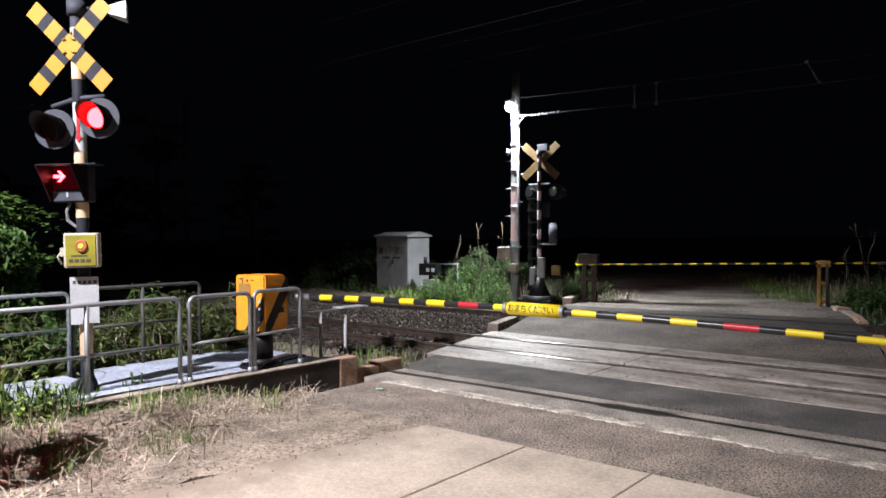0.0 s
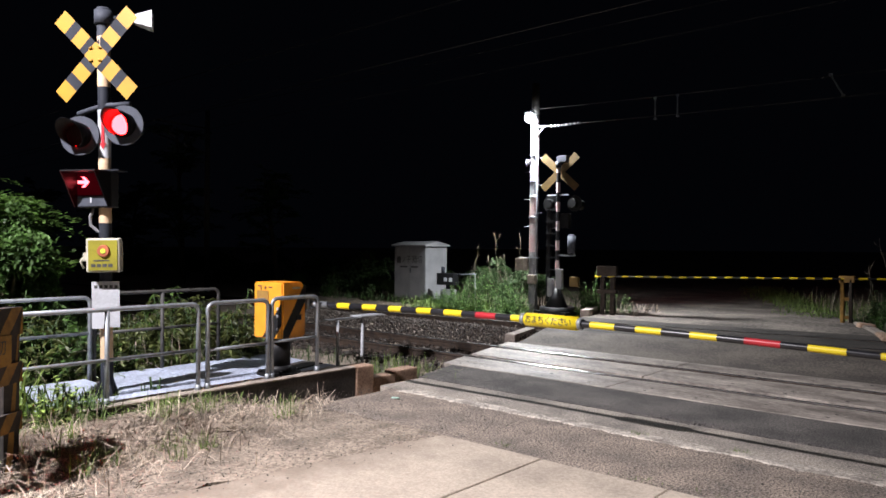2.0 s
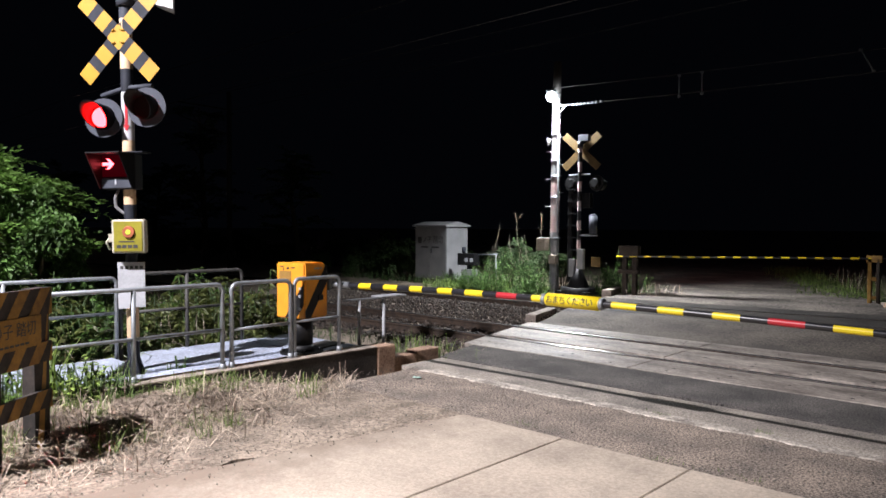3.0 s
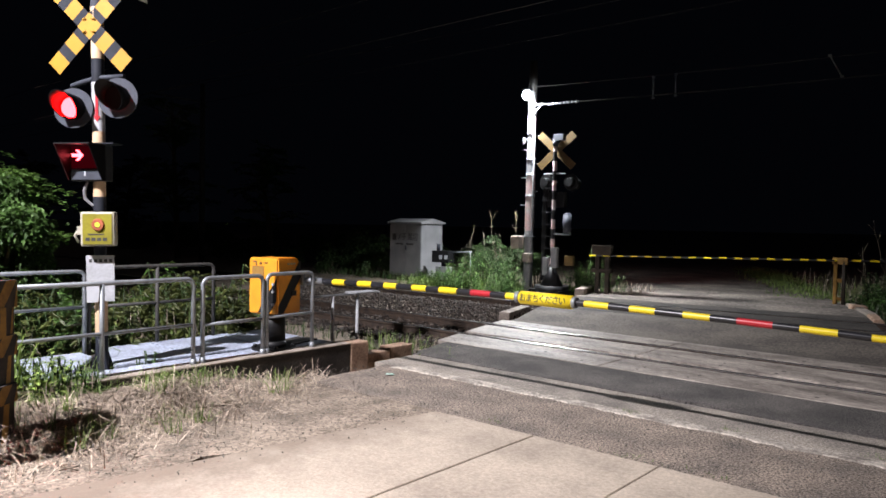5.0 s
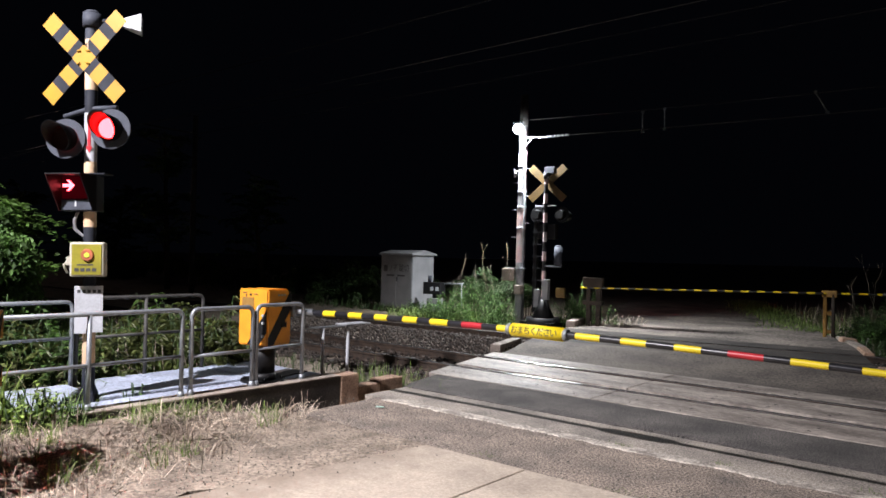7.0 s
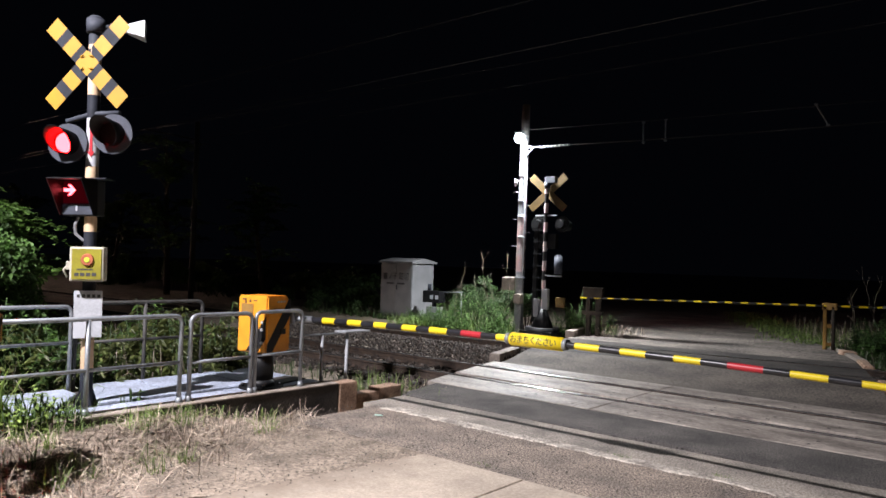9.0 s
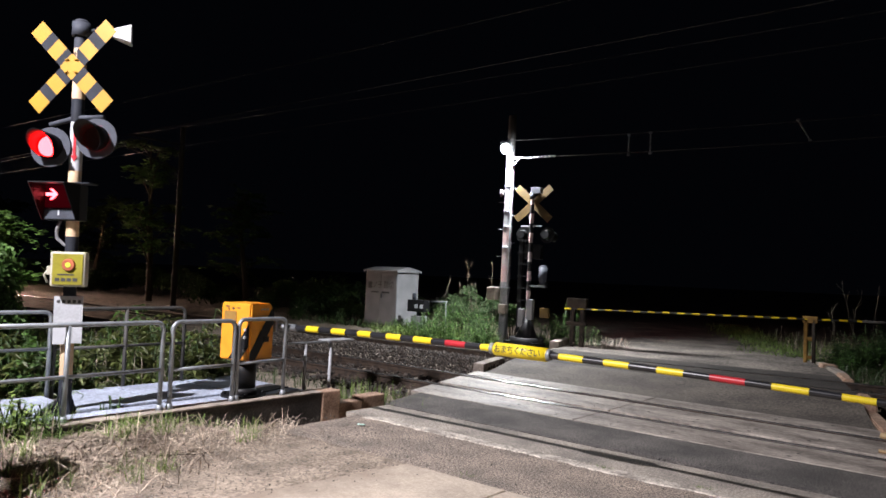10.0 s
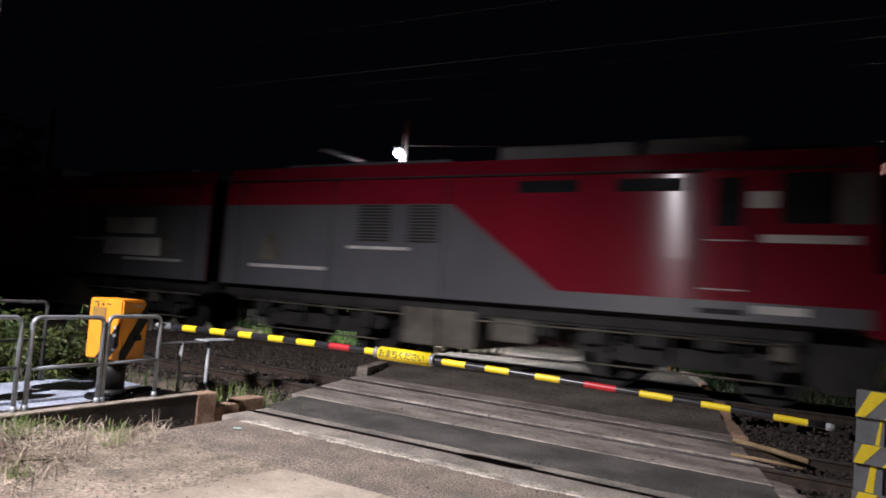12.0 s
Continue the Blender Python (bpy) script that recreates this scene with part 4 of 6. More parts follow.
        part("mark", bm, WHITE, pole, "", Matrix.Rotation(radians(FACE + 30), 4, "Z") @ Matrix.Translation((0, 0, 0.42)))
    bm = B()
    tube(bm, [p + Vector((0.10, 0.02, 3.24)) for p in arc((0, 0, 0), (c, s, 0), (0, 0, 1), 0.035, -150, 120, 8)], 0.006, 6)
    part("cable_loop", bm, WHITE, pole, "pale cable loop")
    # emergency button box
    bt = new("emergency_button_box")
    bt.parent = th
    bt.matrix_basis = pose(*put(0.07, -0.075, 1.50), 0, 0, FACE + 20)
    bm = B()
    box(bm, -0.15, 0.15, -0.13, 0.0, -0.165, 0.155, 0, 0.022)
    case = part("case", bm, BEIGE, bt, "cream enamelled case")
    bm = B()
    box(bm, -0.125, 0.13, -0.136, -0.129, -0.145, 0.135, 0, 0.0)
    lab = part("label_plate", bm, OLIVE, case, "yellow instruction plate")
    bm = B()
    cyl(bm, (0.01, -0.136, 0.035), (0.01, -0.155, 0.035), 0.058, 0.05, n=24)
    part("button_ring", bm, BUTTON, case, "round red button")
    bm = B()
    cyl(bm, (0.01, -0.155, 0.035), (0.01, -0.16, 0.035), 0.022, n=16)
    part("pilot_lamp", bm, GREEN_LED, case)
    for k in range(4):
        bm = B()
        box(bm, -0.10 + 0.05 * k, -0.062 + 0.05 * k, -0.1385, -0.1355, -0.115, -0.085)
        part("mark", bm, INK, lab)
    bm = B()
    box(bm, -0.08, 0.06, -0.1385, -0.1355, -0.06, -0.048)
    part("mark", bm, INK, lab)
    bm = B()
    box(bm, -0.185, -0.15, -0.10, -0.03, -0.06, 0.02, 0, 0.006)
    tube(bm, [(-0.17, -0.06, 0.0), (-0.21, -0.08, -0.06), (-0.19, -0.05, -0.13)], 0.012, 6)
    part("latch", bm, BEIGE, case)
    # white notice plate
    npb = new("notice_plate")
    npb.parent = th
    npb.matrix_basis = pose(*put(0.06, -0.085, 1.03), 0, 0, FACE + 20)
    bm = B()
    prism(bm, [(-0.125, -0.23), (-0.02, -0.23), (-0.02, -0.19), (0.02, -0.19), (0.02, -0.22), (0.125, -0.22), (0.125, 0.215), (-0.125, 0.215)], "y", -0.006, 0.0)
    pl = part("plate", bm, WHITE, npb, "white enamelled notice plate")
    bm = B()
    for k in range(5):
        box(bm, -0.10 + 0.045 * k, -0.072 + 0.045 * k, -0.0075, -0.0055, 0.15, 0.18)
    part("mark", bm, INK, pl)
    return lens_a, lens_b


# ---- far side of the crossing ----


def make_far_pole():
    x, y = -10.28, 15.17
    th = thing("lamp_pole", "white concrete utility pole carrying a glaring white street lamp", "lamp pole", pose(x, y, 0.0, 0, 0.5, 0))
    bm = B()
    cyl(bm, (0, 0, -0.2), (0, 0, 1.55), 0.118, 0.115, n=20, mi=0, caps=False)
    cyl(bm, (0, 0, 1.55), (0, 0, 2.95), 0.115, 0.112, n=20, mi=1, caps=False)
    cyl(bm, (0, 0, 2.95), (0, 0, 5.05), 0.112, 0.105, n=20, mi=0, caps=False)
    # concrete goes on to the top; its dark colour paints shade above the lamp
    cyl(bm, (0, 0, 5.05), (0, 0, 5.85), 0.105, 0.095, n=20, mi=2)
    pole = part("pole", bm, [POLE_WHITE, POLE_RED, STEEL_DARK], th)
    for z in (2.42, 2.95, 3.35, 4.0):
        bm = B()
        cyl(bm, (0, 0, z), (0, 0, z + 0.04), 0.124, n=20)
        part("band", bm, GALV, pole, "steel pole band")
    for k in range(6):
        bm = B()
        s = 1 if k % 2 else -1
        cyl(bm, (s * 0.1, -0.04, 2.2 + 0.35 * k), (s * 0.26, -0.06, 2.2 + 0.35 * k), 0.009, n=6)
        part("step_bolt", bm, GALV, pole)
    # street lamp
    lamp = new("street_lamp")
    lamp.parent = th
    lamp.matrix_basis = pose(0.0, -0.27, 4.95)
    bm = B()
    tube(bm, [(0.0, 0.2, 0.18), (0.0, 0.1, 0.22), (0.0, 0.0, 0.16)], 0.02)
    box(bm, -0.10, 0.10, -0.10, 0.10, 0.11, 0.17, 0, 0.02)
    part("arm", bm, GALV, lamp)
    bm = B()
    bmesh.ops.create_uvsphere(bm, u_segments=20, v_segments=12, radius=0.125)
    for f in bm.faces:
        f.smooth = True
    b = part("bulb", bm, STREET_LIT, lamp, "glaring white lamp globe")
    b.visible_shadow = False
    bm = B()
    box(bm, -0.33, -0.08, -0.34, -0.12, 1.08, 1.40, 0, 0.015)
    part("meter_box", bm, KERB, th, "tan meter box")
    bm = B()
    box(bm, -0.36, 0.25, -0.16, -0.10, 1.39, 1.42)
    part("bracket", bm, GALV, th)
    bm = B()
    box(bm, 0.02, 0.22, -0.3, -0.14, 0.75, 0.98, 0, 0.012)
    part("junction_box", bm, KERB, th, "tan junction box")
    bm = B()
    tube(bm, [(0.12, -0.1, 0.1), (0.16, -0.12, 1.2), (0.15, -0.11, 2.4), (0.14, -0.1, 4.4)], 0.018, 6)
    part("conduit", bm, CABLE, th)
    bm = B()
    tube(bm, [(-0.12, -0.06, 3.9), (-0.2, -0.1, 3.85), (-0.18, -0.1, 3.75), (-0.1, -0.12, 3.8), (-0.17, -0.14, 3.92)], 0.02, 6)
    part("cable_coil", bm, CABLE, th, "coiled cable")
    # line arm with insulators
    bm = B()
    tube(bm, [(0.05, -0.05, 4.74), (0.55, -0.05, 4.72)], 0.02)
    tube(bm, [(0.08, -0.05, 4.52), (0.3, -0.05, 4.72)], 0.014)
    arm = part("line_arm", bm, GALV, th)
    for k in range(8):
        bm = B()
        u = 0.50 + 0.11 * k
        cyl(bm, (u, -0.05, 4.715), (u + 0.07, -0.05, 4.713), 0.03, 0.02, n=10)
        part("insulator", bm, WHITE, arm, "white line insulator")


def make_far_mast():
    x, y = -9.51, 15.09
    th = thing("warning_mast", "dark warning mast seen from behind with a yellow crossbuck", "warning mast", pose(x, y, 0.10, 0, 0.4, 0))
    bm = B()
    for k in range(14):
        a = 0.3 + k * 0.24
        cyl(bm, (0, 0, a), (0, 0, a + 0.24), 0.05, n=18, mi=k % 2, caps=False)
    bmesh.ops.remove_doubles(bm, verts=bm.verts, dist=1e-4)
    part("pole", bm, [BLACK, POLE_RED], th)
    bm = B()
    cyl(bm, (0, 0, -0.1), (0, 0, 0.10), 0.42, n=24)
    box(bm, -0.45, 0.45, -0.35, 0.35, -0.3, 0.0)
    cyl(bm, (0, 0, 0.06), (0, 0, 0.62), 0.30, 0.06, n=16)
    part("foot", bm, BLACK, th, "black conical foot")
    crossbuck(th, 3.45, -0.07, 190, ang=42, length=1.22, width=0.19, backs=True)
    bm = B()
    cyl(bm, (0, 0, 3.55), (0, 0, 3.72), 0.07, n=18)
    box(bm, -0.02, 0.26, -0.07, 0.07, 3.68, 3.84, 0, 0.01)
    part("loudspeaker", bm, GREY, th, "grey loudspeaker")
    bm = B()
    box(bm, -0.30, 0.30, -0.02, 0.02, 2.86, 2.89)
    part("cross_arm", bm, WHITE, th)
    for u in (-0.30, 0.40):
        bm = B()
        cyl(bm, (u, 0.10, 2.66), (u, 0.13, 2.66), 0.2, n=28)
        cyl(bm, (u, -0.02, 2.66), (u, 0.10, 2.66), 0.10, 0.13, n=20)
        cyl(bm, (u, 0.13, 2.66), (u, 0.40, 2.63), 0.125, 0.13, n=20, caps=False)
        fl = part("flasher", bm, BLACK, th, "dark flasher seen from behind")
        bm = B()
        cyl(bm, (u, 0.131, 2.66), (u, 0.14, 2.66), 0.085, n=20)
        part("lens", bm, RED_LIT if u > 0 else RED_LENS, fl, "red signal lens facing the lane")
    bm = B()
    box(bm, -0.28, 0.26, 0.05, 0.2, 2.05, 2.42, 0, 0.01)
    part("direction_indicator", bm, BLACK, th)
    bm = B()
    cyl(bm, (0.42, -0.04, 1.42), (0.42, -0.04, 1.86), 0.10, n=20)
    cyl(bm, (0.42, -0.04, 1.86), (0.42, -0.04, 1.90), 0.10, 0.05, n=20)
    part("warning_drum", bm, GREY, th, "upright drum on a bracket")
    bm = B()
    box(bm, 0.0, 0.5, -0.03, 0.03, 1.36, 1.40)
    part("bracket", bm, GALV, th)
    for q in ((0.05, 0.22, -0.16, -0.06, 0.55, 1.05), (-0.20, -0.06, -0.14, -0.04, 0.35, 0.8)):
        bm = B()
        box(bm, *q, 0, 0.012)
        part("junction_box", bm, CABINET, th, "grey junction box")
    bm = B()
    box(bm, -0.33, -0.22, 0.0, 0.08, 0.2, 2.6)
    for k in range(9):
        box(bm, -0.34, -0.08, -0.02, 0.0, 0.4 + 0.3 * k, 0.43 + 0.3 * k)
    part("ladder", bm, BLACK, th, "dark ladder")
    bm = B()
    box(bm, 0.38, 0.62, -0.05, 0.02, 0.62, 0.86, 0, 0.01)
    part("emergency_plate", bm, YELLOW_SHADED, th, "small dark yellow plate")


def make_cabinet():
    th = thing("relay_cabinet", "tall grey steel relay cabinet with double doors and a ridged roof", "cabinet", pose(-15.3, 16.3, 0.0, 0, 0, -5))
    bm = B()
    box(bm, -0.78, 0.78, -0.48, 0.48, -0.2, 0.06)
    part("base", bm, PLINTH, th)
    bm = B()
    box(bm, -0.74, 0.74, -0.44, 0.44, 0.06, 1.68, 0, 0.01)
    part("body", bm, CABINET, th)
    bm = B()
    prism(bm, [(-0.52, 1.68), (0.52, 1.68), (0.52, 1.73), (0.0, 1.84), (-0.52, 1.73)], "x", -0.80, 0.80)
    part("roof", bm, CABINET, th, "shallow pitched roof")
    for k, (a, b) in enumerate(((-0.72, -0.006), (0.006, 0.72))):
        bm = B()
        box(bm, a, b, -0.452, -0.438, 0.10, 1.64, 0, 0.004)
        d = part("door", bm, CABINET, th)
        if k:
            bm = B()
            box(bm, a + 0.03, a + 0.055, -0.475, -0.452, 0.86, 1.0, 0, 0.004)
            part("handle", bm, DARKGREY, d)
    bm = B()
    box(bm, -0.60, -0.42, -0.456, -0.4525, 1.16, 1.36)
    part("mark", bm, INK, th)
    writing("lettering", "ノ子", 0.24, pose(-0.16, -0.4545, 1.26, 90, 0, 0), INK, th, 0.9)
    writing("lettering", "踏切", 0.26, pose(0.36, -0.4545, 1.26, 90, 0, 0), INK, th, 0.9)
    bm = B()
    for a, b in ((-0.45, -0.1), (0.05, 0.4)):
        box(bm, a, b, -0.456, -0.4525, 1.02, 1.07)
    part("mark", bm, INK, th)
    # small battery box beside it
    sb = thing("control_box", "small black control box with two pale dials on a post", "control box", pose(-13.7, 15.8, 0.04, 0, 0, 6) @ Matrix.Diagonal((0.93, 0.93, 0.93, 1)))
    bm = B()
    box(bm, -0.34, 0.30, -0.16, 0.16, 0.55, 0.92, 0, 0.01)
    part("case", bm, BLACK, sb)
    bm = B()
    box(bm, -0.20, 0.22, -0.15, 0.15, -0.1, 0.42, 0, 0.01)
    part("base_box", bm, CABINET, sb, "grey base box")
    bm = B()
    box(bm, -0.05, 0.05, -0.05, 0.05, 0.40, 0.56)
    part("post", bm, DARKGREY, sb)
    for u in (0.0, 0.2):
        bm = B()
        box(bm, u - 0.06, u + 0.06, -0.166, -0.160, 0.66, 0.78)
        part("dial", bm, WHITE, sb, "pale dial plate")
    bm = B()
    cyl(bm, (-0.2, 0, 0.92), (-0.2, 0, 1.12), 0.06)
    part("plug", bm, DARKGREY, sb)
    bm = B()
    tube(bm, [(0.3, 0.1, 0.88), (1.0, 0.1, 0.92)], 0.02)
    tube(bm, [(0.95, 0.1, -0.1), (0.95, 0.1, 0.92)], 0.02)
    part("rail", bm, GALV, sb)


def make_far_gate():
    # rest post beside the pole, dark timber
    th = thing("gate_rest", "dark weathered timber gate rest with a broad head", "gate rest", pose(-8.22, 15.3, 0.08, 0, 0, 10) @ Matrix.Diagonal((0.74, 1, 1, 1)))
    for u in (-0.16, 0.16):
        bm = B()
        box(bm, u - 0.07, u + 0.07, -0.07, 0.07, -0.2, 1.0, 0, 0.012)
        part("post", bm, WOOD_OLD, th)
    for z0, z1 in ((0.92, 1.16), (0.5, 0.6)):
        bm = B()
        box(bm, -0.34, 0.30, -0.10, 0.10, z0, z1, 0, 0.015)
        part("crosspiece", bm, WOOD_OLD, th)
    for x, y, w, label in ((-3.42, 16.62, 0.08, "weathered yellow timber post holding the far barrier"),):
        p = thing("post", label, "post", pose(x, y, 0.0))
        bm = B()
        box(bm, -0.13, -0.06, -0.05, 0.05, -0.1, 1.06, 0, 0.012)
        part("upright", bm, DULL_YELLOW, p)
        bm = B()
        box(bm, 0.03, 0.09, -0.05, 0.05, -0.1, 1.06, 0, 0.012)
        part("upright", bm, WOOD_OLD, p)
        bm = B()
        box(bm, -0.16, 0.13, -0.05, 0.05, 0.98, 1.12, 0, 0.012)
        part("crosspiece", bm, DULL_YELLOW, p)
        bm = B()
        box(bm, -0.12, 0.08, -0.03, 0.03, 0.60, 0.68, 0, 0.008)
        part("crosspiece", bm, DULL_YELLOW, p)
        bm = B()
        box(bm, -0.12, 0.08, -0.03, 0.03, 0.22, 0.29, 0, 0.008)
        part("crosspiece", bm, DULL_YELLOW, p)
    # machine on the right
    m = thing("barrier_machine", "dark weathered barrier machine with dull orange stripes on a concrete base", "barrier machine", pose(-1.56, 17.15, 0.0, 0, 0, 14))
    bm = B()
    box(bm, -0.45, 0.45, -0.55, 0.35, -0.1, 0.16, 0, 0.02)
    part("base", bm, PLINTH, m, "concrete base")
    bm = B()
    box(bm, -0.12, 0.12, -0.12, 0.12, 0.16, 0.9, 0, 0.01)
    prism(bm, [(-0.2, 0.16), (0.2, 0.16), (0.12, 0.34), (-0.12, 0.34)], "y", -0.14, 0.14)
    box(bm, -0.19, 0.19, -0.2, 0.2, 0.85, 1.25, 0, 0.02)
    body = part("housing", bm, DULL_BLACK, m)
    bm = B()
    prism(bm, [(-0.185, 0.88), (-0.185, 1.04), (0.185, 1.02), (0.185, 0.96)], "y", -0.206, -0.200)
    part("stripe", bm, DULL_YELLOW, body)
    bm = B()
    prism(bm, [(-0.10, 0.60), (0.11, 0.72), (0.11, 0.60), (-0.02, 0.50)], "y", -0.126, -0.120)
    part("stripe", bm, DULL_YELLOW, body)
    bm = B()
    box(bm, -0.2, 0.2, -0.21, 0.21, 1.25, 1.31, 0, 0.02)
    part("lid", bm, TERRACOTTA, body)
    bm = B()
    tube(bm, [(0.0, -0.25, 1.08), (-0.5, -0.25, 1.08), (-1.0, -0.12, 1.08)], 0.03)
    tube(bm, [(0.0, -0.25, 1.08), (0.6, -0.25, 1.05)], 0.04)
    part("arm_holder", bm, DULL_BLACK, m)
    a, b = Vector((-8.5, 15.15, 0.985)), Vector((-2.3, 16.93, 1.075))
    bm = B()
    banded_rod(bm, [(k / 40, (k + 1) % 2) for k in range(41)], lambda u: a.lerp(b, u), 0.021, 10)
    part("barrier_arm", bm, [BAR_BLACK, BAR_YELLOW], m, "lowered arm banded black and yellow", m.matrix_basis.inverted())
    s = thing("marker_plate", "dull orange marker plate on a thin post", "marker", pose(-0.75, 18.0, 0.0))
    bm = B()
    box(bm, -0.09, 0.09, -0.012, 0.0, 0.98, 1.33, 0, 0.004)
    part("plate", bm, DULL_YELLOW, s)
    bm = B()
    cyl(bm, (0, 0.02, -0.1), (0, 0.02, 1.3), 0.03)
    part("post", bm, DARKGREY, s)


def make_kerbs():
    rng = random.Random(9)
    k = 0
    for y0, y1 in ((9.95, 11.3), (11.35, 12.1), (13.6, 14.6), (14.65, 15.6), (15.65, 16.4)):
        bm = B()
        xa, xb = right_edge(y0) + 0.01, right_edge(y1) + 0.01
        w = 0.16 + 0.05 * rng.random()
        out = [(xa, y0), (xa + w, y0), (xb + w, y1), (xb, y1)]
        prism(bm, out, "z", -0.3, road_z(xa, y0) + 0.03 + 0.03 * rng.random())
        bmesh.ops.bevel(bm, geom=list(bm.edges), offset=0.02, segments=2, affect="EDGES")
        tagged(part("kerb_stone", bm, TERRACOTTA if k < 3 else KERB), "broken concrete kerb stone at the edge of the lane", "kerb", group="kerb stones")
        k += 1
    bm = B()
    box(bm, -0.26, 0.26, -0.17, 0.17, -0.1, 0.24, 0, 0.07, pose(-2.95, 15.85, 0.05, 4, 5, 35) @ Matrix.Diagonal((0.6, 0.6, 0.75, 1)))
    tagged(part("boulder", bm, TERRACOTTA), "rounded brown boulder at the lane's edge", "boulder")
    for x, y, w, l, rz in ((-7.55, 10.75, 0.2, 0.62, 17), (-8.62, 15.25, 0.22, 0.75, 17)):
        bm = B()
        box(bm, -w / 2, w / 2, -l, l, -0.3, 0.13, 0, 0.025, pose(x, y, 0.0 if y < 12 else 0.1, 0, 0, rz))
        tagged(part("kerb_stone", bm, KERB), "pale concrete kerb block at the end of the deck", "kerb", group="kerb stones")
    # crumbled ends of the near pavement
    rng = random.Random(12)
    for y in (7.1, 7.45, 7.8, 8.8, 9.85):
        bm = B()
        box(bm, -0.12, 0.2, -0.14, 0.14, -0.2, 0.0, 0, 0.04, pose(right_edge(y) + 0.08, y, -0.01, rng.uniform(-4, 4), rng.uniform(0, 9), rng.uniform(-25, 25)))
        tagged(part("rubble", bm, KERB), "crumbled lump of concrete at the pavement's ragged end", "rubble", group="rubble")
    for a, b, r in (((-1.22, 9.62, 0.03), (-0.36, 9.28, -0.02), 0.034), ((-1.12, 8.66, 0.03), (-0.40, 8.70, 0.0), 0.02)):
        bm = B()
        tube(bm, [a, tuple((p + q) / 2 + 0.006 for p, q in zip(a, b)), b], r, 10)
        tagged(part("wooden_pole", bm, BAMBOO), "dry peeled wooden pole lying across the rail", "pole", group="lying poles")


def stand_board(at, length, name_bar, paints):
    """Black and yellow striped road stand: two posts and three boards, face to local -y."""
    th = thing("striped_stand", "weathered black and yellow striped road stand with a name board", "road stand", at)
    def stripes(bm, x0, x1, z0, z1, y0, y1, pitch=0.2):
        x = x0 - 0.3
        box(bm, x0, x1, y0, y1, z0, z1, 1, 0.0)
        h = z1 - z0
        while x < x1:
            a, b = x, x + pitch * 0.5
            pts = [(max(x0, min(x1, u)), v) for u, v in ((a, z0), (b, z0), (b + h * 0.8, z1), (a + h * 0.8, z1))]
            if max(p[0] for p in pts) - min(p[0] for p in pts) > 0.02:
                bm2 = [bm.verts.new((u, y0 - 0.004, v)) for u, v in pts]
                bm.faces.new(bm2).material_index = 0
            x += pitch
    for x in (-length / 2 + 0.09, length / 2 - 0.09):
        bm = B()
        stripes(bm, x - 0.09, x + 0.09, -0.1, 1.135, -0.05, 0.05, 0.26)
        part("post", bm, paints, th)
    for z0, z1 in ((0.95, 1.14), (0.62, 0.76), (0.29, 0.42)):
        bm = B()
        stripes(bm, -length / 2, length / 2 - 0.02, z0, z1, -0.085, -0.055, 0.24)
        part("board", bm, paints, th)
    if name_bar:
        bm = B()
        box(bm, -length / 2 + 0.02, length / 2 - 0.16, -0.098, -0.075, 0.75, 0.96, 0, 0.004)
        nb = part("name_board", bm, DULL_YELLOW, th, "dirty yellow name board")
        writing("lettering", "の子 踏切", 0.11, pose(length / 2 - 0.46, -0.1, 0.875, 90, 0, 0), INK, nb)
        bm = B()
        for k in range(6):
            box(bm, length / 2 - 0.62 + 0.055 * k, length / 2 - 0.58 + 0.055 * k, -0.1005, -0.0975, 0.775, 0.79)
        part("mark", bm, INK, nb)
    return th


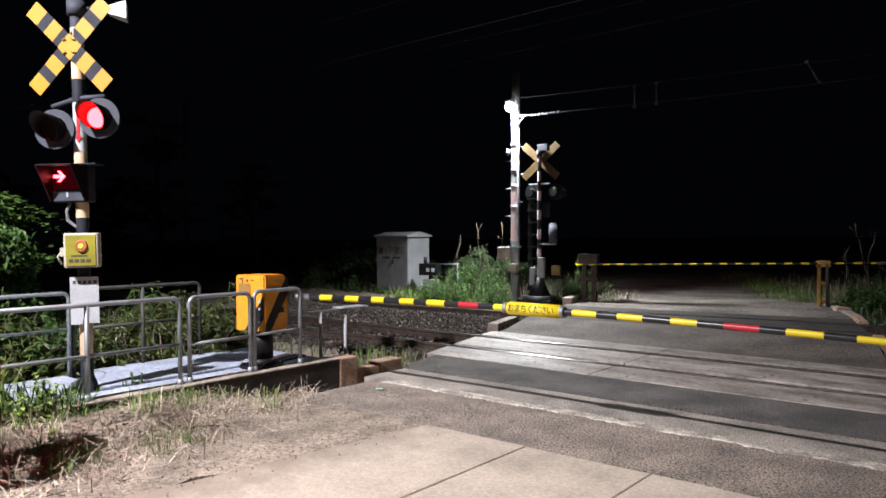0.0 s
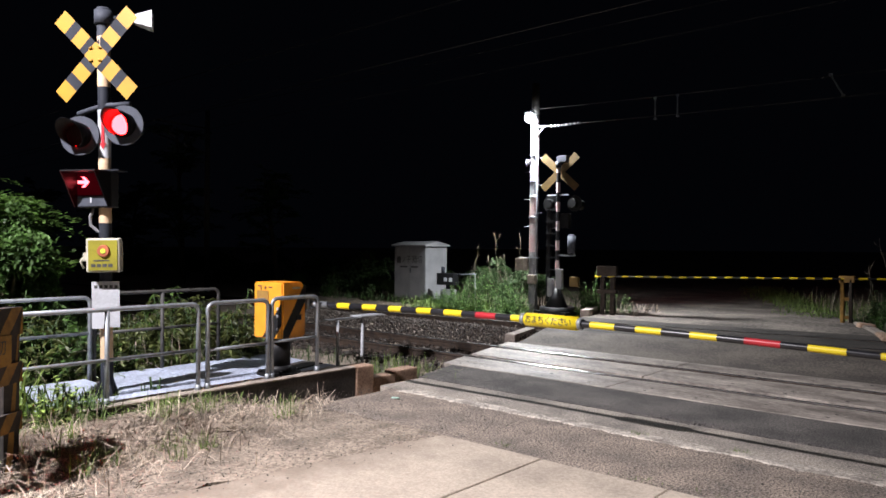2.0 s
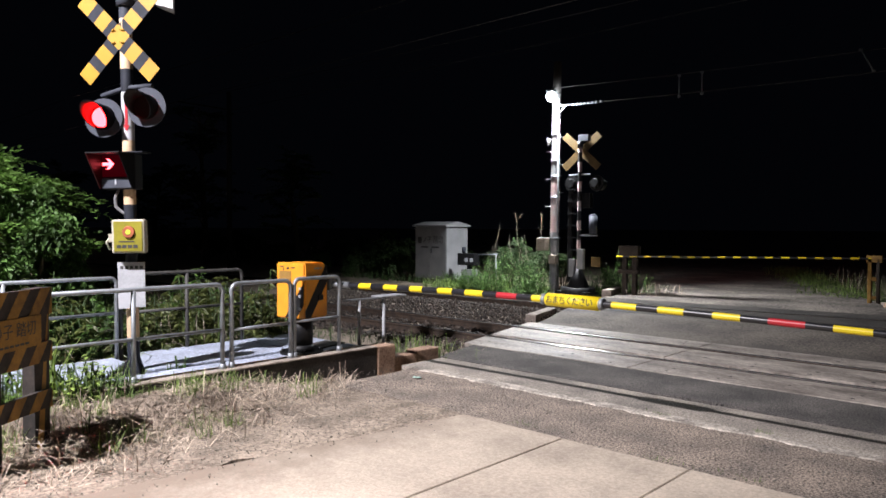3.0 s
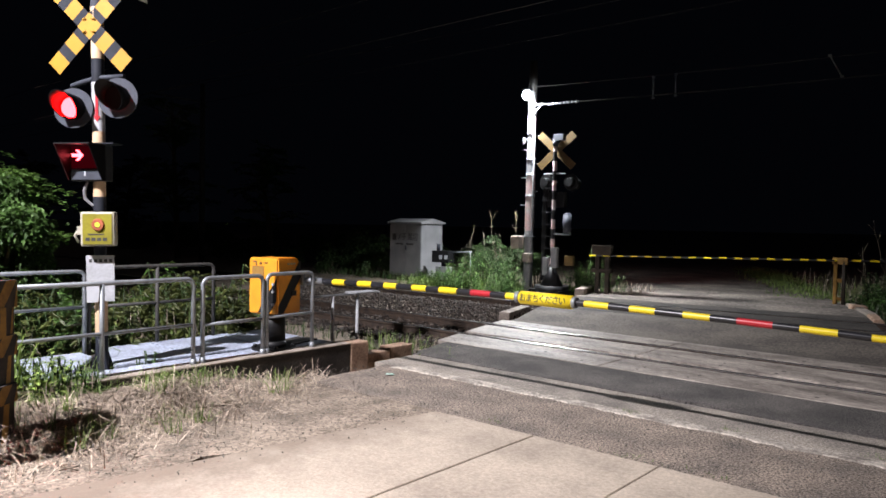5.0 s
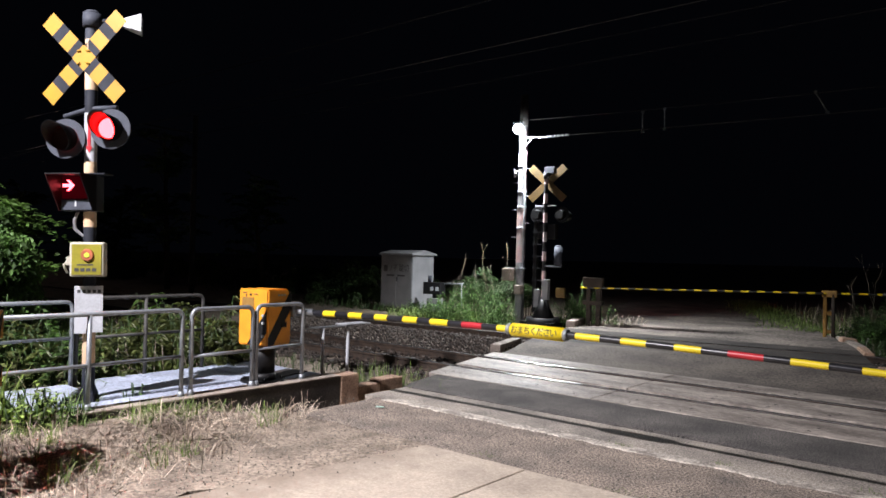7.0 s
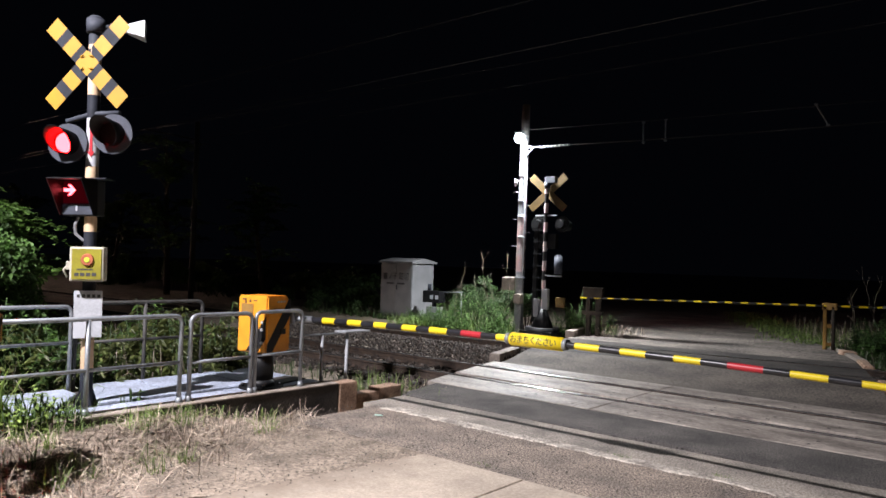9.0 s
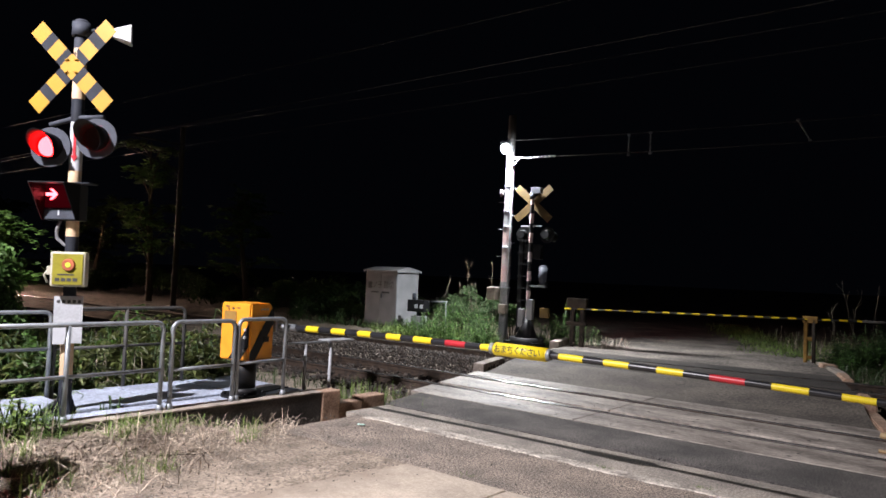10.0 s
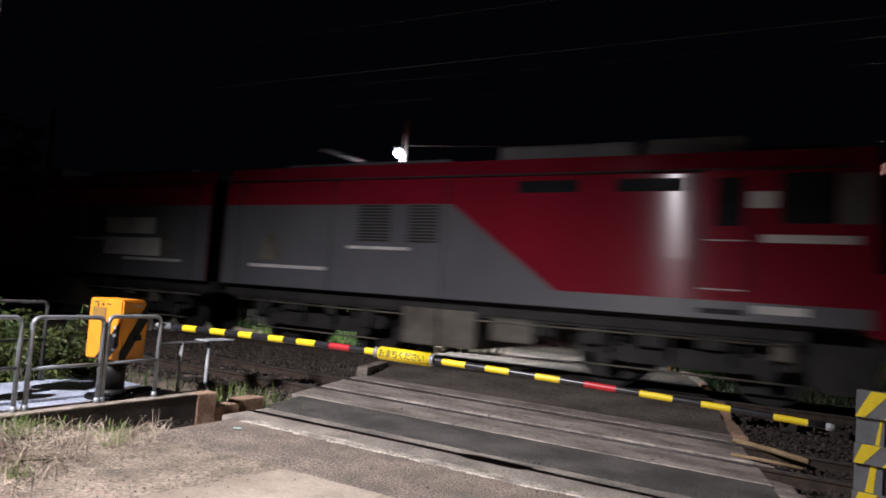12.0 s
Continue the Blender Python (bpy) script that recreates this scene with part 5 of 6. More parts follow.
def make_wires():
    def cable(name, a, b, sag, r, label):
        a, b = Vector(a), Vector(b)
        bm = B()
        n = 16
        tube(bm, [a.lerp(b, k / n) - Vector((0, 0, sag * 4 * (k / n) * (1 - k / n))) for k in range(n + 1)], r, 5)
        tagged(part(name, bm, WIRE), label, "wire", group="overhead wires")
    for y, z, up in ((8.95, 5.02, 0.95), (12.85, 5.72, 0.65)):
        cable("contact_wire", (-26, y, z - 0.1), (24, y, z + 0.05), 0.0, 0.007, "thin contact wire stretched over the track")
        cable("contact_wire", (-120, y, z - 0.1), (-26, y, z - 0.1), 0.0, 0.007, "thin contact wire stretched over the track")
        cable("messenger_wire", (-26, y, z + up), (24, y, z + up), 0.25, 0.008, "sagging messenger wire above the contact wire")
        cable("messenger_wire", (-76, y, z + up), (-26, y, z + up), 0.25, 0.008, "sagging messenger wire above the contact wire")
    cable("service_wire", (-9.3, 15.12, 4.71), (14, 15.4, 4.95), 0.25, 0.010, "slack service wire leaving the lamp pole")
    cable("service_wire", (-10.2, 15.17, 5.2), (14, 15.4, 5.25), 0.25, 0.008, "slack service wire leaving the lamp pole")
    for xa, za, xb, zb in ((-7.02, 4.60, -7.02, 5.06), (-6.5, 4.60, -6.5, 5.06), (-3.23, 4.61, -3.45, 5.04)):
        bm = B()
        tube(bm, [(xa, 15.2, za), ((xa + xb) / 2, 15.2, (za + zb) / 2), (xb, 15.2, zb)], 0.012, 6)
        for x, z in ((xa, za), (xb, zb)):
            box(bm, x - 0.03, x + 0.03, 15.18, 15.22, z - 0.02, z + 0.02)
        tagged(part("wire_hanger", bm, GALV), "short steel hanger clamped between two slack wires", "wire hanger", group="wire hangers")
    th = thing("catenary_mast", "slender steel catenary mast with bracket arms beside the far track", "catenary mast", pose(-25.6, 14.9, 0.0))
    bm = B()
    cyl(bm, (0, 0, -0.2), (0, 0, 7.0), 0.11, 0.09, n=14)
    part("pole", bm, STEEL_DARK, th)
    for z, zz in ((6.3, 6.35), (5.3, 5.85)):
        bm = B()
        tube(bm, [(0, 0, z), (0, -2.1, zz)], 0.03, 8)
        part("bracket_arm", bm, STEEL_DARK, th)


# ---- locomotive ----


def make_loco():
    th = thing("locomotive", "red and grey electric freight locomotive with lit headlamps", "locomotive")
    wheels = []
    H0, H1, W = 1.30, 3.90, 1.40
    for half in (0, 1):
        flip = Matrix.Identity(4) if half == 0 else Matrix.Translation((-26.7, 0, 0)) @ Matrix.Rotation(math.pi, 4, "Z")
        sec = new("section")
        sec.parent = th
        sec.matrix_basis = flip
        L = -13.1
        # body shell lofted along its length: nose sloped, sides slightly leaning in at the eaves
        def ring(x, w, zb, zt, lean):
            return [(x, -w, zb), (x, -w, zb + 0.9), (x, -w + lean * 0.5, zt - 0.35), (x, -w + lean + 0.10, zt), (x, w - lean - 0.10, zt), (x, w - lean * 0.5, zt - 0.35), (x, w, zb + 0.9), (x, w, zb)]
        rings = [ring(-0.06, W - 0.008, H0 - 0.12, 2.75, 0.0), ring(-0.36, W - 0.004, H0 - 0.12, H1 - 0.02, 0.05), ring(-0.50, W, H0, H1, 0.05), ring(-3.0, W, H0, H1, 0.05), ring(-7.4, W, H0, H1, 0.05), ring(L, W, H0, H1, 0.05)]
        bm = B()
        vs = [[bm.verts.new(p) for p in r] for r in rings]
        for a, b in zip(vs[:-1], vs[1:]):
            for i in range(8):
                bm.faces.new((a[i], a[(i + 1) % 8], b[(i + 1) % 8], b[i]))
        bm.faces.new(vs[0])
        bm.faces.new(vs[-1][::-1])
        bmesh.ops.bevel(bm, geom=[e for e in bm.edges if e.calc_face_angle(0) > 0.3], offset=0.04, segments=2, affect="EDGES")
        bm.normal_update()
        for f in bm.faces:
            c = f.calc_center_median()
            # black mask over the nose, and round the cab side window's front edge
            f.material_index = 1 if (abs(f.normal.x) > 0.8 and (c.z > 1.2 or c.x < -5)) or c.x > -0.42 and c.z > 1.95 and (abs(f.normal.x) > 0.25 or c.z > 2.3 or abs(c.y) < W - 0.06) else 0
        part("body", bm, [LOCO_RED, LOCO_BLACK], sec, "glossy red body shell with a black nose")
        # grey lower band with slanted front, laid proud on each side
        for s in (-1, 1):
            bm = B()
            y0, y1 = (s * (W + 0.010), s * (W - 0.06))
            prism(bm, [(L + 0.02, H0), (-0.40, H0), (-0.40, 1.58), (-5.05, 1.58), (-7.18, 3.07), (L + 0.02, 3.06)], "y", min(y0, y1), max(y0, y1))
            part("grey_panel", bm, LOCO_GREY, sec, "grey lower side panel")
            y0 = s * (W + 0.018)
            def patch(name, x0, x1, z0, z1, m, label="", thick=0.05, inset=0.0):
                bm = B()
                box(bm, x0, x1, min(y0 - s * inset, y0 - s * (thick + inset)), max(y0 - s * inset, y0 - s * (thick + inset)), z0, z1, 0, 0.004)
                return part(name, bm, m, sec, label)
            patch("side_window", -5.86, -4.73, 3.27, 3.48, GLASS_DARK, "narrow high window", inset=0.03)
            patch("side_window", -4.10, -2.98, 3.27, 3.48, GLASS_DARK, "narrow high window", inset=0.03)
            patch("cab_door", -2.67, -2.05, 1.66, 3.62, LOCO_RED, "red cab door")
            patch("door_window", -2.50, -2.12, 2.72, 3.46, GLASS_DARK, inset=-0.002)
            patch("cab_window", -1.60, -0.87, 2.77, 3.52, GLASS_DARK, "dark cab side window", inset=0.02)
            patch("mirror_panel", -2.04, -1.66, 3.0, 3.25, LOCO_WHITE, "pale mirror panel", inset=0.02)
            patch("stripe_plate", -1.84, -0.58, 2.48, 2.60, LOCO_WHITE, "pale lettered plate")
            patch("handrail", -2.74, -2.72, 1.75, 2.9, LOCO_UNDER, inset=-0.03)
            patch("handrail", -1.99, -1.97, 1.75, 2.9, LOCO_UNDER, inset=-0.03)
            patch("step_edge", -2.66, -2.06, 2.49, 2.51, LOCO_WHITE, inset=-0.01)
            patch("step_edge", -2.70, -2.06, 1.74, 1.76, LOCO_WHITE, inset=-0.01)
            patch("window_surround", -0.84, -0.42, 2.77, 3.50, LOCO_GREY, "grey cab corner panel", inset=0.012)
            for a, b in ((-9.30, -8.53), (-8.11, -7.44)):
                for k in range(12):
                    patch("louvre", a, b, 2.33 + 0.062 * k, 2.372 + 0.062 * k, LOCO_UNDER, inset=-0.002)
            patch("sill", -9.53, -8.06, 2.17, 2.23, LOCO_WHITE, inset=-0.01)
            patch("emblem", -11.95, -11.33, 1.86, 2.24, LOCO_TANK, "faded round emblem", inset=-0.002)
            patch("emblem", -11.80, -11.48, 2.24, 2.44, LOCO_TANK, inset=-0.002)
            patch("name_bar", -12.22, -10.08, 1.70, 1.77, LOCO_WHITE, "pale lettering bar", inset=-0.002)
            for x in (-12.6, -10.0, -7.3, -2.85):
                patch("panel_seam", x, x + 0.02, H0 + 0.02, 3.60, LOCO_UNDER, inset=-0.001)
            patch("eaves_gutter", L + 0.1, -0.6, 3.58, 3.61, LOCO_UNDER, inset=-0.004)
            if half:
                patch("side_panel", -11.46, -9.3, 1.82, 2.26, LOCO_WHITE, "pale side panel", inset=-0.004)
                patch("side_panel", -11.2, -9.3, 2.36, 2.76, LOCO_WHITE, "pale side panel", inset=-0.004)
            patch("step_recess", -2.7, -2.05, 1.38, 1.46, BLACK, inset=-0.002)
            patch("number_bar", -1.92, -1.20, 1.42, 1.54, LOCO_WHITE, "pale plate", inset=-0.002)
        # front
        # nose band coloured dark, to look shaded despite the headlamps beside it
        bm = B()
        box(bm, -0.05, -0.005, -1.15, 1.15, 2.16, 2.38, 0, 0.01)
        part("front_stripe", bm, LOCO_UNDER, sec, "band across the nose, darkened for shade")

        def headlamp(x, y, z, r, holder):
            """A lamp pot: a bright lens ring round a deep reflector with the burner at its back."""
            bm = B()
            n, prev = 18, None
            for rr, xx in ((r, x - 0.03), (r, x + 0.03), (r * 0.55, x + 0.033), (r * 0.50, x - 0.09)):
                rg = [bm.verts.new((xx, y + rr * math.cos(2 * math.pi * i / n), z + rr * math.sin(2 * math.pi * i / n))) for i in range(n)]
                if prev:
                    for i in range(n):
                        bm.faces.new((prev[i], prev[(i + 1) % n], rg[(i + 1) % n], rg[i])).material_index = 1 if xx < x else 0
                prev = rg
            part("headlamp", bm, [HEAD_LIT if half == 0 else RED_LENS, LOCO_BLACK], holder, "round headlamp")
            bm = B()
            cyl(bm, (x - 0.10, y, z), (x - 0.088, y, z), r * 0.46, n=14)
            part("burner", bm, HEAD_BEAM if half == 0 else RED_LENS, holder)
            bm = B()
            cyl(bm, (x - 0.02, y, z), (x + 0.045, y, z), r * 1.12, r * 1.2, n=18, caps=False)
            part("rim", bm, LOCO_BLACK, holder)
        # nose panels: the body's red with shade mixed into the colour
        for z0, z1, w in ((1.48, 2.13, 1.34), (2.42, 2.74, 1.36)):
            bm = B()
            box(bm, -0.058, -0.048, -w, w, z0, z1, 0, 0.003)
            part("front_panel", bm, LOCO_RED_SHADED, sec, "red nose panel darkened for shade")
        for s in (-1, 1):
            bm = B()
            prism(bm, [(-0.06, 2.14), (0.08, 2.15), (0.08, 2.17), (-0.06, 2.17)], "y", s * 0.86 - 0.26, s * 0.86 + 0.26)
            prism(bm, [(-0.06, 2.37), (0.08, 2.37), (0.08, 2.39), (-0.06, 2.40)], "y", s * 0.86 - 0.26, s * 0.86 + 0.26)
            hc = part("lamp_case", bm, LOCO_UNDER, sec, "dark headlamp housing")
            for q in (-0.12, 0.12):
                headlamp(0.10, s * 0.86 + q, 2.27, 0.082, hc)
            bm = B()
            prism(bm, [(-0.045, 2.84), (-0.30, 3.58), (-0.34, 3.57), (-0.085, 2.82)], "y", s * 0.10 if s > 0 else -1.08, 1.08 if s > 0 else -0.10)
            part("windscreen", bm, GLASS_DARK, sec, "dark sloping windscreen")
            bm = B()
            tube(bm, [(-0.02, s * 0.35, 2.78), (-0.11, s * 0.6, 3.1), (-0.17, s * 0.75, 3.3)], 0.012, 5)
            part("wiper", bm, LOCO_BLACK, sec)
            headlamp(-0.20, s * 0.12, 3.77, 0.092, sec)
        bm = B()
        box(bm, -0.75, -0.30, -0.36, 0.36, 3.62, 3.93, 0, 0.05)
        part("upper_lamp_case", bm, LOCO_RED, sec)
        bm = B()
        box(bm, -0.08, -0.02, -1.15, 1.15, 1.42, 1.46)
        part("grab_rail", bm, LOCO_UNDER, sec)
        # plough and coupler; the plough's shade is put into its dark colours
        bm = B()
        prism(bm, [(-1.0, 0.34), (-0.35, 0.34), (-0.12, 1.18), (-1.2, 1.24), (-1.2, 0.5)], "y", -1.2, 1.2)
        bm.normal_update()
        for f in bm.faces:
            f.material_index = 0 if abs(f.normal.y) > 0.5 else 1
        part("snow_plough", bm, [LOCO_UNDER, LOCO_BLACK], sec, "snow plough skirt darkened for shade, most at the front")
        bm = B()
        box(bm, -0.1, 0.32, -0.12, 0.12, 0.78, 1.02, 0, 0.03)
        part("coupler", bm, LOCO_UNDER, sec)
        # underframe
        bm = B()
        box(bm, L, -0.4, -1.2, 1.2, 1.05, H0 + 0.02)
        part("underframe", bm, LOCO_UNDER, sec)
        clutter = random.Random(51 + half)
        for s in (-1, 1):
            bm = B()
            box(bm, L + 0.2, -1.3, s * 1.12 - 0.05, s * 1.12 + 0.05, 1.0, 1.12)
            part("side_sill", bm, LOCO_UNDER, sec)
            bm = B()
            tube(bm, [(L + 0.4, s * 1.16, 0.96), (-7.0, s * 1.16, 0.94), (-1.4, s * 1.16, 0.97)], 0.022, 6)
            part("conduit", bm, LOCO_TANK, sec)
            for k in range(12):
                x = -1.5 - 0.95 * k
                if -8.9 < x < -5.3:
                    continue
                bm = B()
                w, h = clutter.uniform(0.12, 0.34), clutter.uniform(0.15, 0.42)
                box(bm, x - w, x + w * 0.4, s * 1.08 - 0.09, s * 1.08 + 0.09, 1.02 - h, 1.02, 0, 0.02)
                cyl(bm, (x + w * 0.7, s * 1.12, 0.6), (x + w * 0.7, s * 1.12, 1.04), 0.035, n=8)
                part("fitting", bm, LOCO_TANK if clutter.random() < 0.4 else LOCO_UNDER, sec)
        for a, b in ((-6.34, -5.5),):
            for y in (-0.95, 0.95):
                bm = B()
                box(bm, a, b, y - 0.22, y + 0.22, 0.60, 1.10, 0, 0.04)
                part("air_tank", bm, LOCO_TANK, sec, "dusty air tank")
        for a, b in ((-8.2, -7.42), (-7.38, -6.6)):
            bm = B()
            box(bm, a, b, -1.25, 1.25, 0.40, 1.1, 0, 0.03)
            part("equipment_box", bm, LOCO_TANK, sec, "dusty equipment box")
        for bx in (-3.0, -10.5):
            bg = new("bogie")
            bg.parent = sec
            bg.matrix_basis = pose(bx, 0, 0)
            for s in (-1, 1):
                bm = B()
                prism(bm, [(-1.75, 0.62), (-0.9, 0.48), (0.9, 0.48), (1.75, 0.62), (1.75, 0.86), (0.8, 0.78), (-0.8, 0.78), (-1.75, 0.86)], "y", s * 0.98 - 0.06, s * 0.98 + 0.06)
                for u in (-1.25, 1.25):
                    cyl(bm, (u, s * 0.92, 0.56), (u, s * 1.12, 0.56), 0.15, n=14)
                    cyl(bm, (u - 0.28, s * 1.0, 0.75), (u - 0.28, s * 1.0, 1.05), 0.09, n=12)
                    cyl(bm, (u + 0.28, s * 1.0, 0.75), (u + 0.28, s * 1.0, 1.05), 0.09, n=12)
                part("side_frame", bm, LOCO_UNDER, bg)
                bm = B()
                tube(bm, [(-1.7, s * 1.13, 0.4), (1.7, s * 1.13, 0.4)], 0.02, 6)
                part("brake_pipe", bm, LOCO_TANK, bg)
            for u in (-1.25, 1.25):
                bm = B()
                for s in (-1, 1):
                    cyl(bm, (0, s * 0.60, 0), (0, s * 0.50, 0), 0.56, n=28)
                    cyl(bm, (0, s * 0.50, 0), (0, s * 0.47, 0), 0.585, n=28)
                cyl(bm, (0, -0.8, 0), (0, 0.8, 0), 0.08, n=10)
                for s in (-1, 1):
                    box(bm, -0.35, 0.35, s * 0.605 - 0.004, s * 0.605 + 0.004, -0.03, 0.03)
                w = part("wheelset", bm, LOCO_UNDER, sec, "steel wheelset", pose(bx + u, 0, 0.56))
                wheels.append((w, bx + u, 1 if half == 0 else -1))
        # roof gear
        for a, b, h0, w in ((-6.45, -3.9, 0.30, 1.0), (-3.8, -2.2, 0.36, 0.8), (-2.1, -0.9, 0.16, 0.8), (-11.8, -7.6, 0.14, 0.9)):
            bm = B()
            box(bm, a, b, -w, w, H1 - 0.02, H1 + h0, 0, 0.05)
            part("roof_box", bm, LOCO_ROOF, sec, "grey roof equipment box")
        # pantograph
        pg = new("pantograph")
        pg.parent = sec
        pg.matrix_basis = pose(-2.6 if half else -11.0, 0, H1 + 0.2)
        bm = B()
        for s in (-1, 1):
            tube(bm, [(0, s * 0.4, 0), (1.3, s * 0.25, 0.12), (0.2, s * 0.5, 0.26)], 0.018, 6)
        part("frame", bm, LOCO_UNDER, pg)
        bm = B()
        box(bm, 0.05, 0.35, -0.85, 0.85, 0.25, 0.29, 0, 0.01)
        part("contact_strip", bm, LOCO_ROOF, pg)
    bm = B()
    box(bm, -13.65, -13.05, -1.0, 1.0, 1.2, 3.6, 0, 0.05)
    part("gangway", bm, BLACK, th, "black gangway between the two sections")
    return th, wheels

# ---- plants ----


def blades(name, n, spot, h0, h1, material, label, seed, lean=0.5, wide=0.006, category="grass", droop=0.6, flat=1.0):
    rng = np.random.default_rng(seed)
    v, f = [], []
    for k in range(n):
        x, y, z = spot(rng)
        a, t = rng.uniform(0, 2 * math.pi), rng.uniform(0, 2 * math.pi)
        h = rng.uniform(h0, h1)
        le = abs(rng.normal(0, lean))
        w = wide * rng.uniform(0.6, 1.5)
        dx, dy = math.cos(a), math.sin(a)
        px, py = -dy * w, dx * w
        b = len(v)
        for s in (0.0, 0.45, 0.8):
            out = h * (le * s + droop * le * s * s)
            up = h * flat * (s - 0.35 * le * s * s)
            c = 1.0 - 0.55 * s
            v += [(x + dx * out + px * c, y + dy * out + py * c, z + max(up, 0.004)), (x + dx * out - px * c, y + dy * out - py * c, z + max(up, 0.004))]
        out = h * (le + droop * le)
        v.append((x + dx * out, y + dy * out, z + max(h * flat * (1 - 0.45 * le), 0.002)))
        f += [(b, b + 1, b + 3, b + 2), (b + 2, b + 3, b + 5, b + 4), (b + 4, b + 5, b + 6)]
    return tagged(raw(name, v, f, material), label, category, kind="stuff")


def leaf_cloud(rng, n, centres, size, fold=0.3):
    """Pointed leaves of two facets round given clump centres (x, y, z, radius)."""
    v, f = [], []
    cs = np.array(centres)
    pick = rng.choice(len(cs), n, p=cs[:, 3] ** 2 / (cs[:, 3] ** 2).sum())
    d = rng.normal(0, 1, (n, 3))
    d /= np.linalg.norm(d, axis=1)[:, None]
    rad = cs[pick, 3] * rng.uniform(0.35, 1.05, n)
    pos = cs[pick, :3] + d * rad[:, None] * np.array([1, 1, 0.8])
    for k in range(n):
        s = size * rng.uniform(0.55, 1.3)
        e = Euler((rng.normal(0, 0.6), rng.normal(0.5, 0.5), rng.uniform(0, 6.28))).to_matrix()
        b = len(v)
        p = Vector(pos[k])
        for q in ((0, 0, 0), (0.45 * s, 0.24 * s, fold * 0.2 * s), (s, 0, -0.15 * s), (0.45 * s, -0.24 * s, fold * 0.2 * s)):
            v.append(p + e @ Vector(q))
        f += [(b, b + 1, b + 2), (b, b + 2, b + 3)]
    return v, f


def bush(at, radius, height, n, size, material, label, seed, category="bush", stems=7, name="bush", lobes=9):
    rng = np.random.default_rng(seed)
    th = thing(name, label, category, pose(*at))
    cs = []
    bm = B()
    for k in range(lobes):
        a, r = rng.uniform(0, 6.28), radius * math.sqrt(rng.uniform(0, 0.8))
        h = height * (1 - 0.45 * (r / radius) ** 2) * rng.uniform(0.45, 0.95)
        c = (r * math.cos(a), r * math.sin(a), h, radius * rng.uniform(0.22, 0.42))
        cs.append(c)
        tube(bm, [(c[0] * 0.15, c[1] * 0.15, -0.15), (c[0] * 0.5, c[1] * 0.5, h * 0.55), (c[0], c[1], h)], 0.008 + 0.006 * height, 5)
    part("branchwork", bm, BARK, th)
    v, f = leaf_cloud(rng, n, cs, size)
    ob = raw("foliage", v, f, material)
    ob.parent = th
    return th


def weeds(at, radius, height, stems, size, material, label, seed, category="weeds", name="weeds", per=26, tilt=0.3, broad=0.27, sag=0.22):
    """A clump of upright stems with leaves set along each of them."""
    rng = np.random.default_rng(seed)
    th = thing(name, label, category, pose(*at))
    v, f = [], []
    bm = B()
    for k in range(stems):
        a, r = rng.uniform(0, 6.28), radius * math.sqrt(rng.uniform(0, 1))
        x, y = r * math.cos(a), r * math.sin(a)
        h = height * rng.uniform(0.45, 1.1) * (1 - 0.35 * (r / radius) ** 2)
        ox, oy = rng.normal(0, tilt, 2) * h * 0.6
        p = [Vector((x + ox * s * s, y + oy * s * s, -0.1 + (h + 0.1) * s - 0.1 * abs(ox) * s * s)) for s in (0, 0.35, 0.7, 1.0)]
        tube(bm, p, 0.006, 4)
        for j in range(per):
            s = rng.uniform(0.12, 1.0)
            i = min(2, int(s * 3))
            c = p[i].lerp(p[i + 1], s * 3 - i)
            ang = j * 2.4 + rng.uniform(-0.5, 0.5)
            le = size * rng.uniform(0.6, 1.35) * (1.15 - 0.5 * s)
            d = Vector((math.cos(ang), math.sin(ang), rng.uniform(-0.25, 0.65))).normalized()
            w = d.cross(Vector((0, 0, 1))).normalized() * le * broad
            b = len(v)
            droop = Vector((0, 0, -sag * le))
            v += [c, c + d * le * 0.45 + w, c + d * le + droop, c + d * le * 0.45 - w]
            f += [(b, b + 1, b + 2), (b, b + 2, b + 3)]
    part("branchwork", bm, BARK if height > 1.4 else LEAF_DARK, th)
    ob = raw("foliage", v, f, material)
    ob.parent = th
    return th


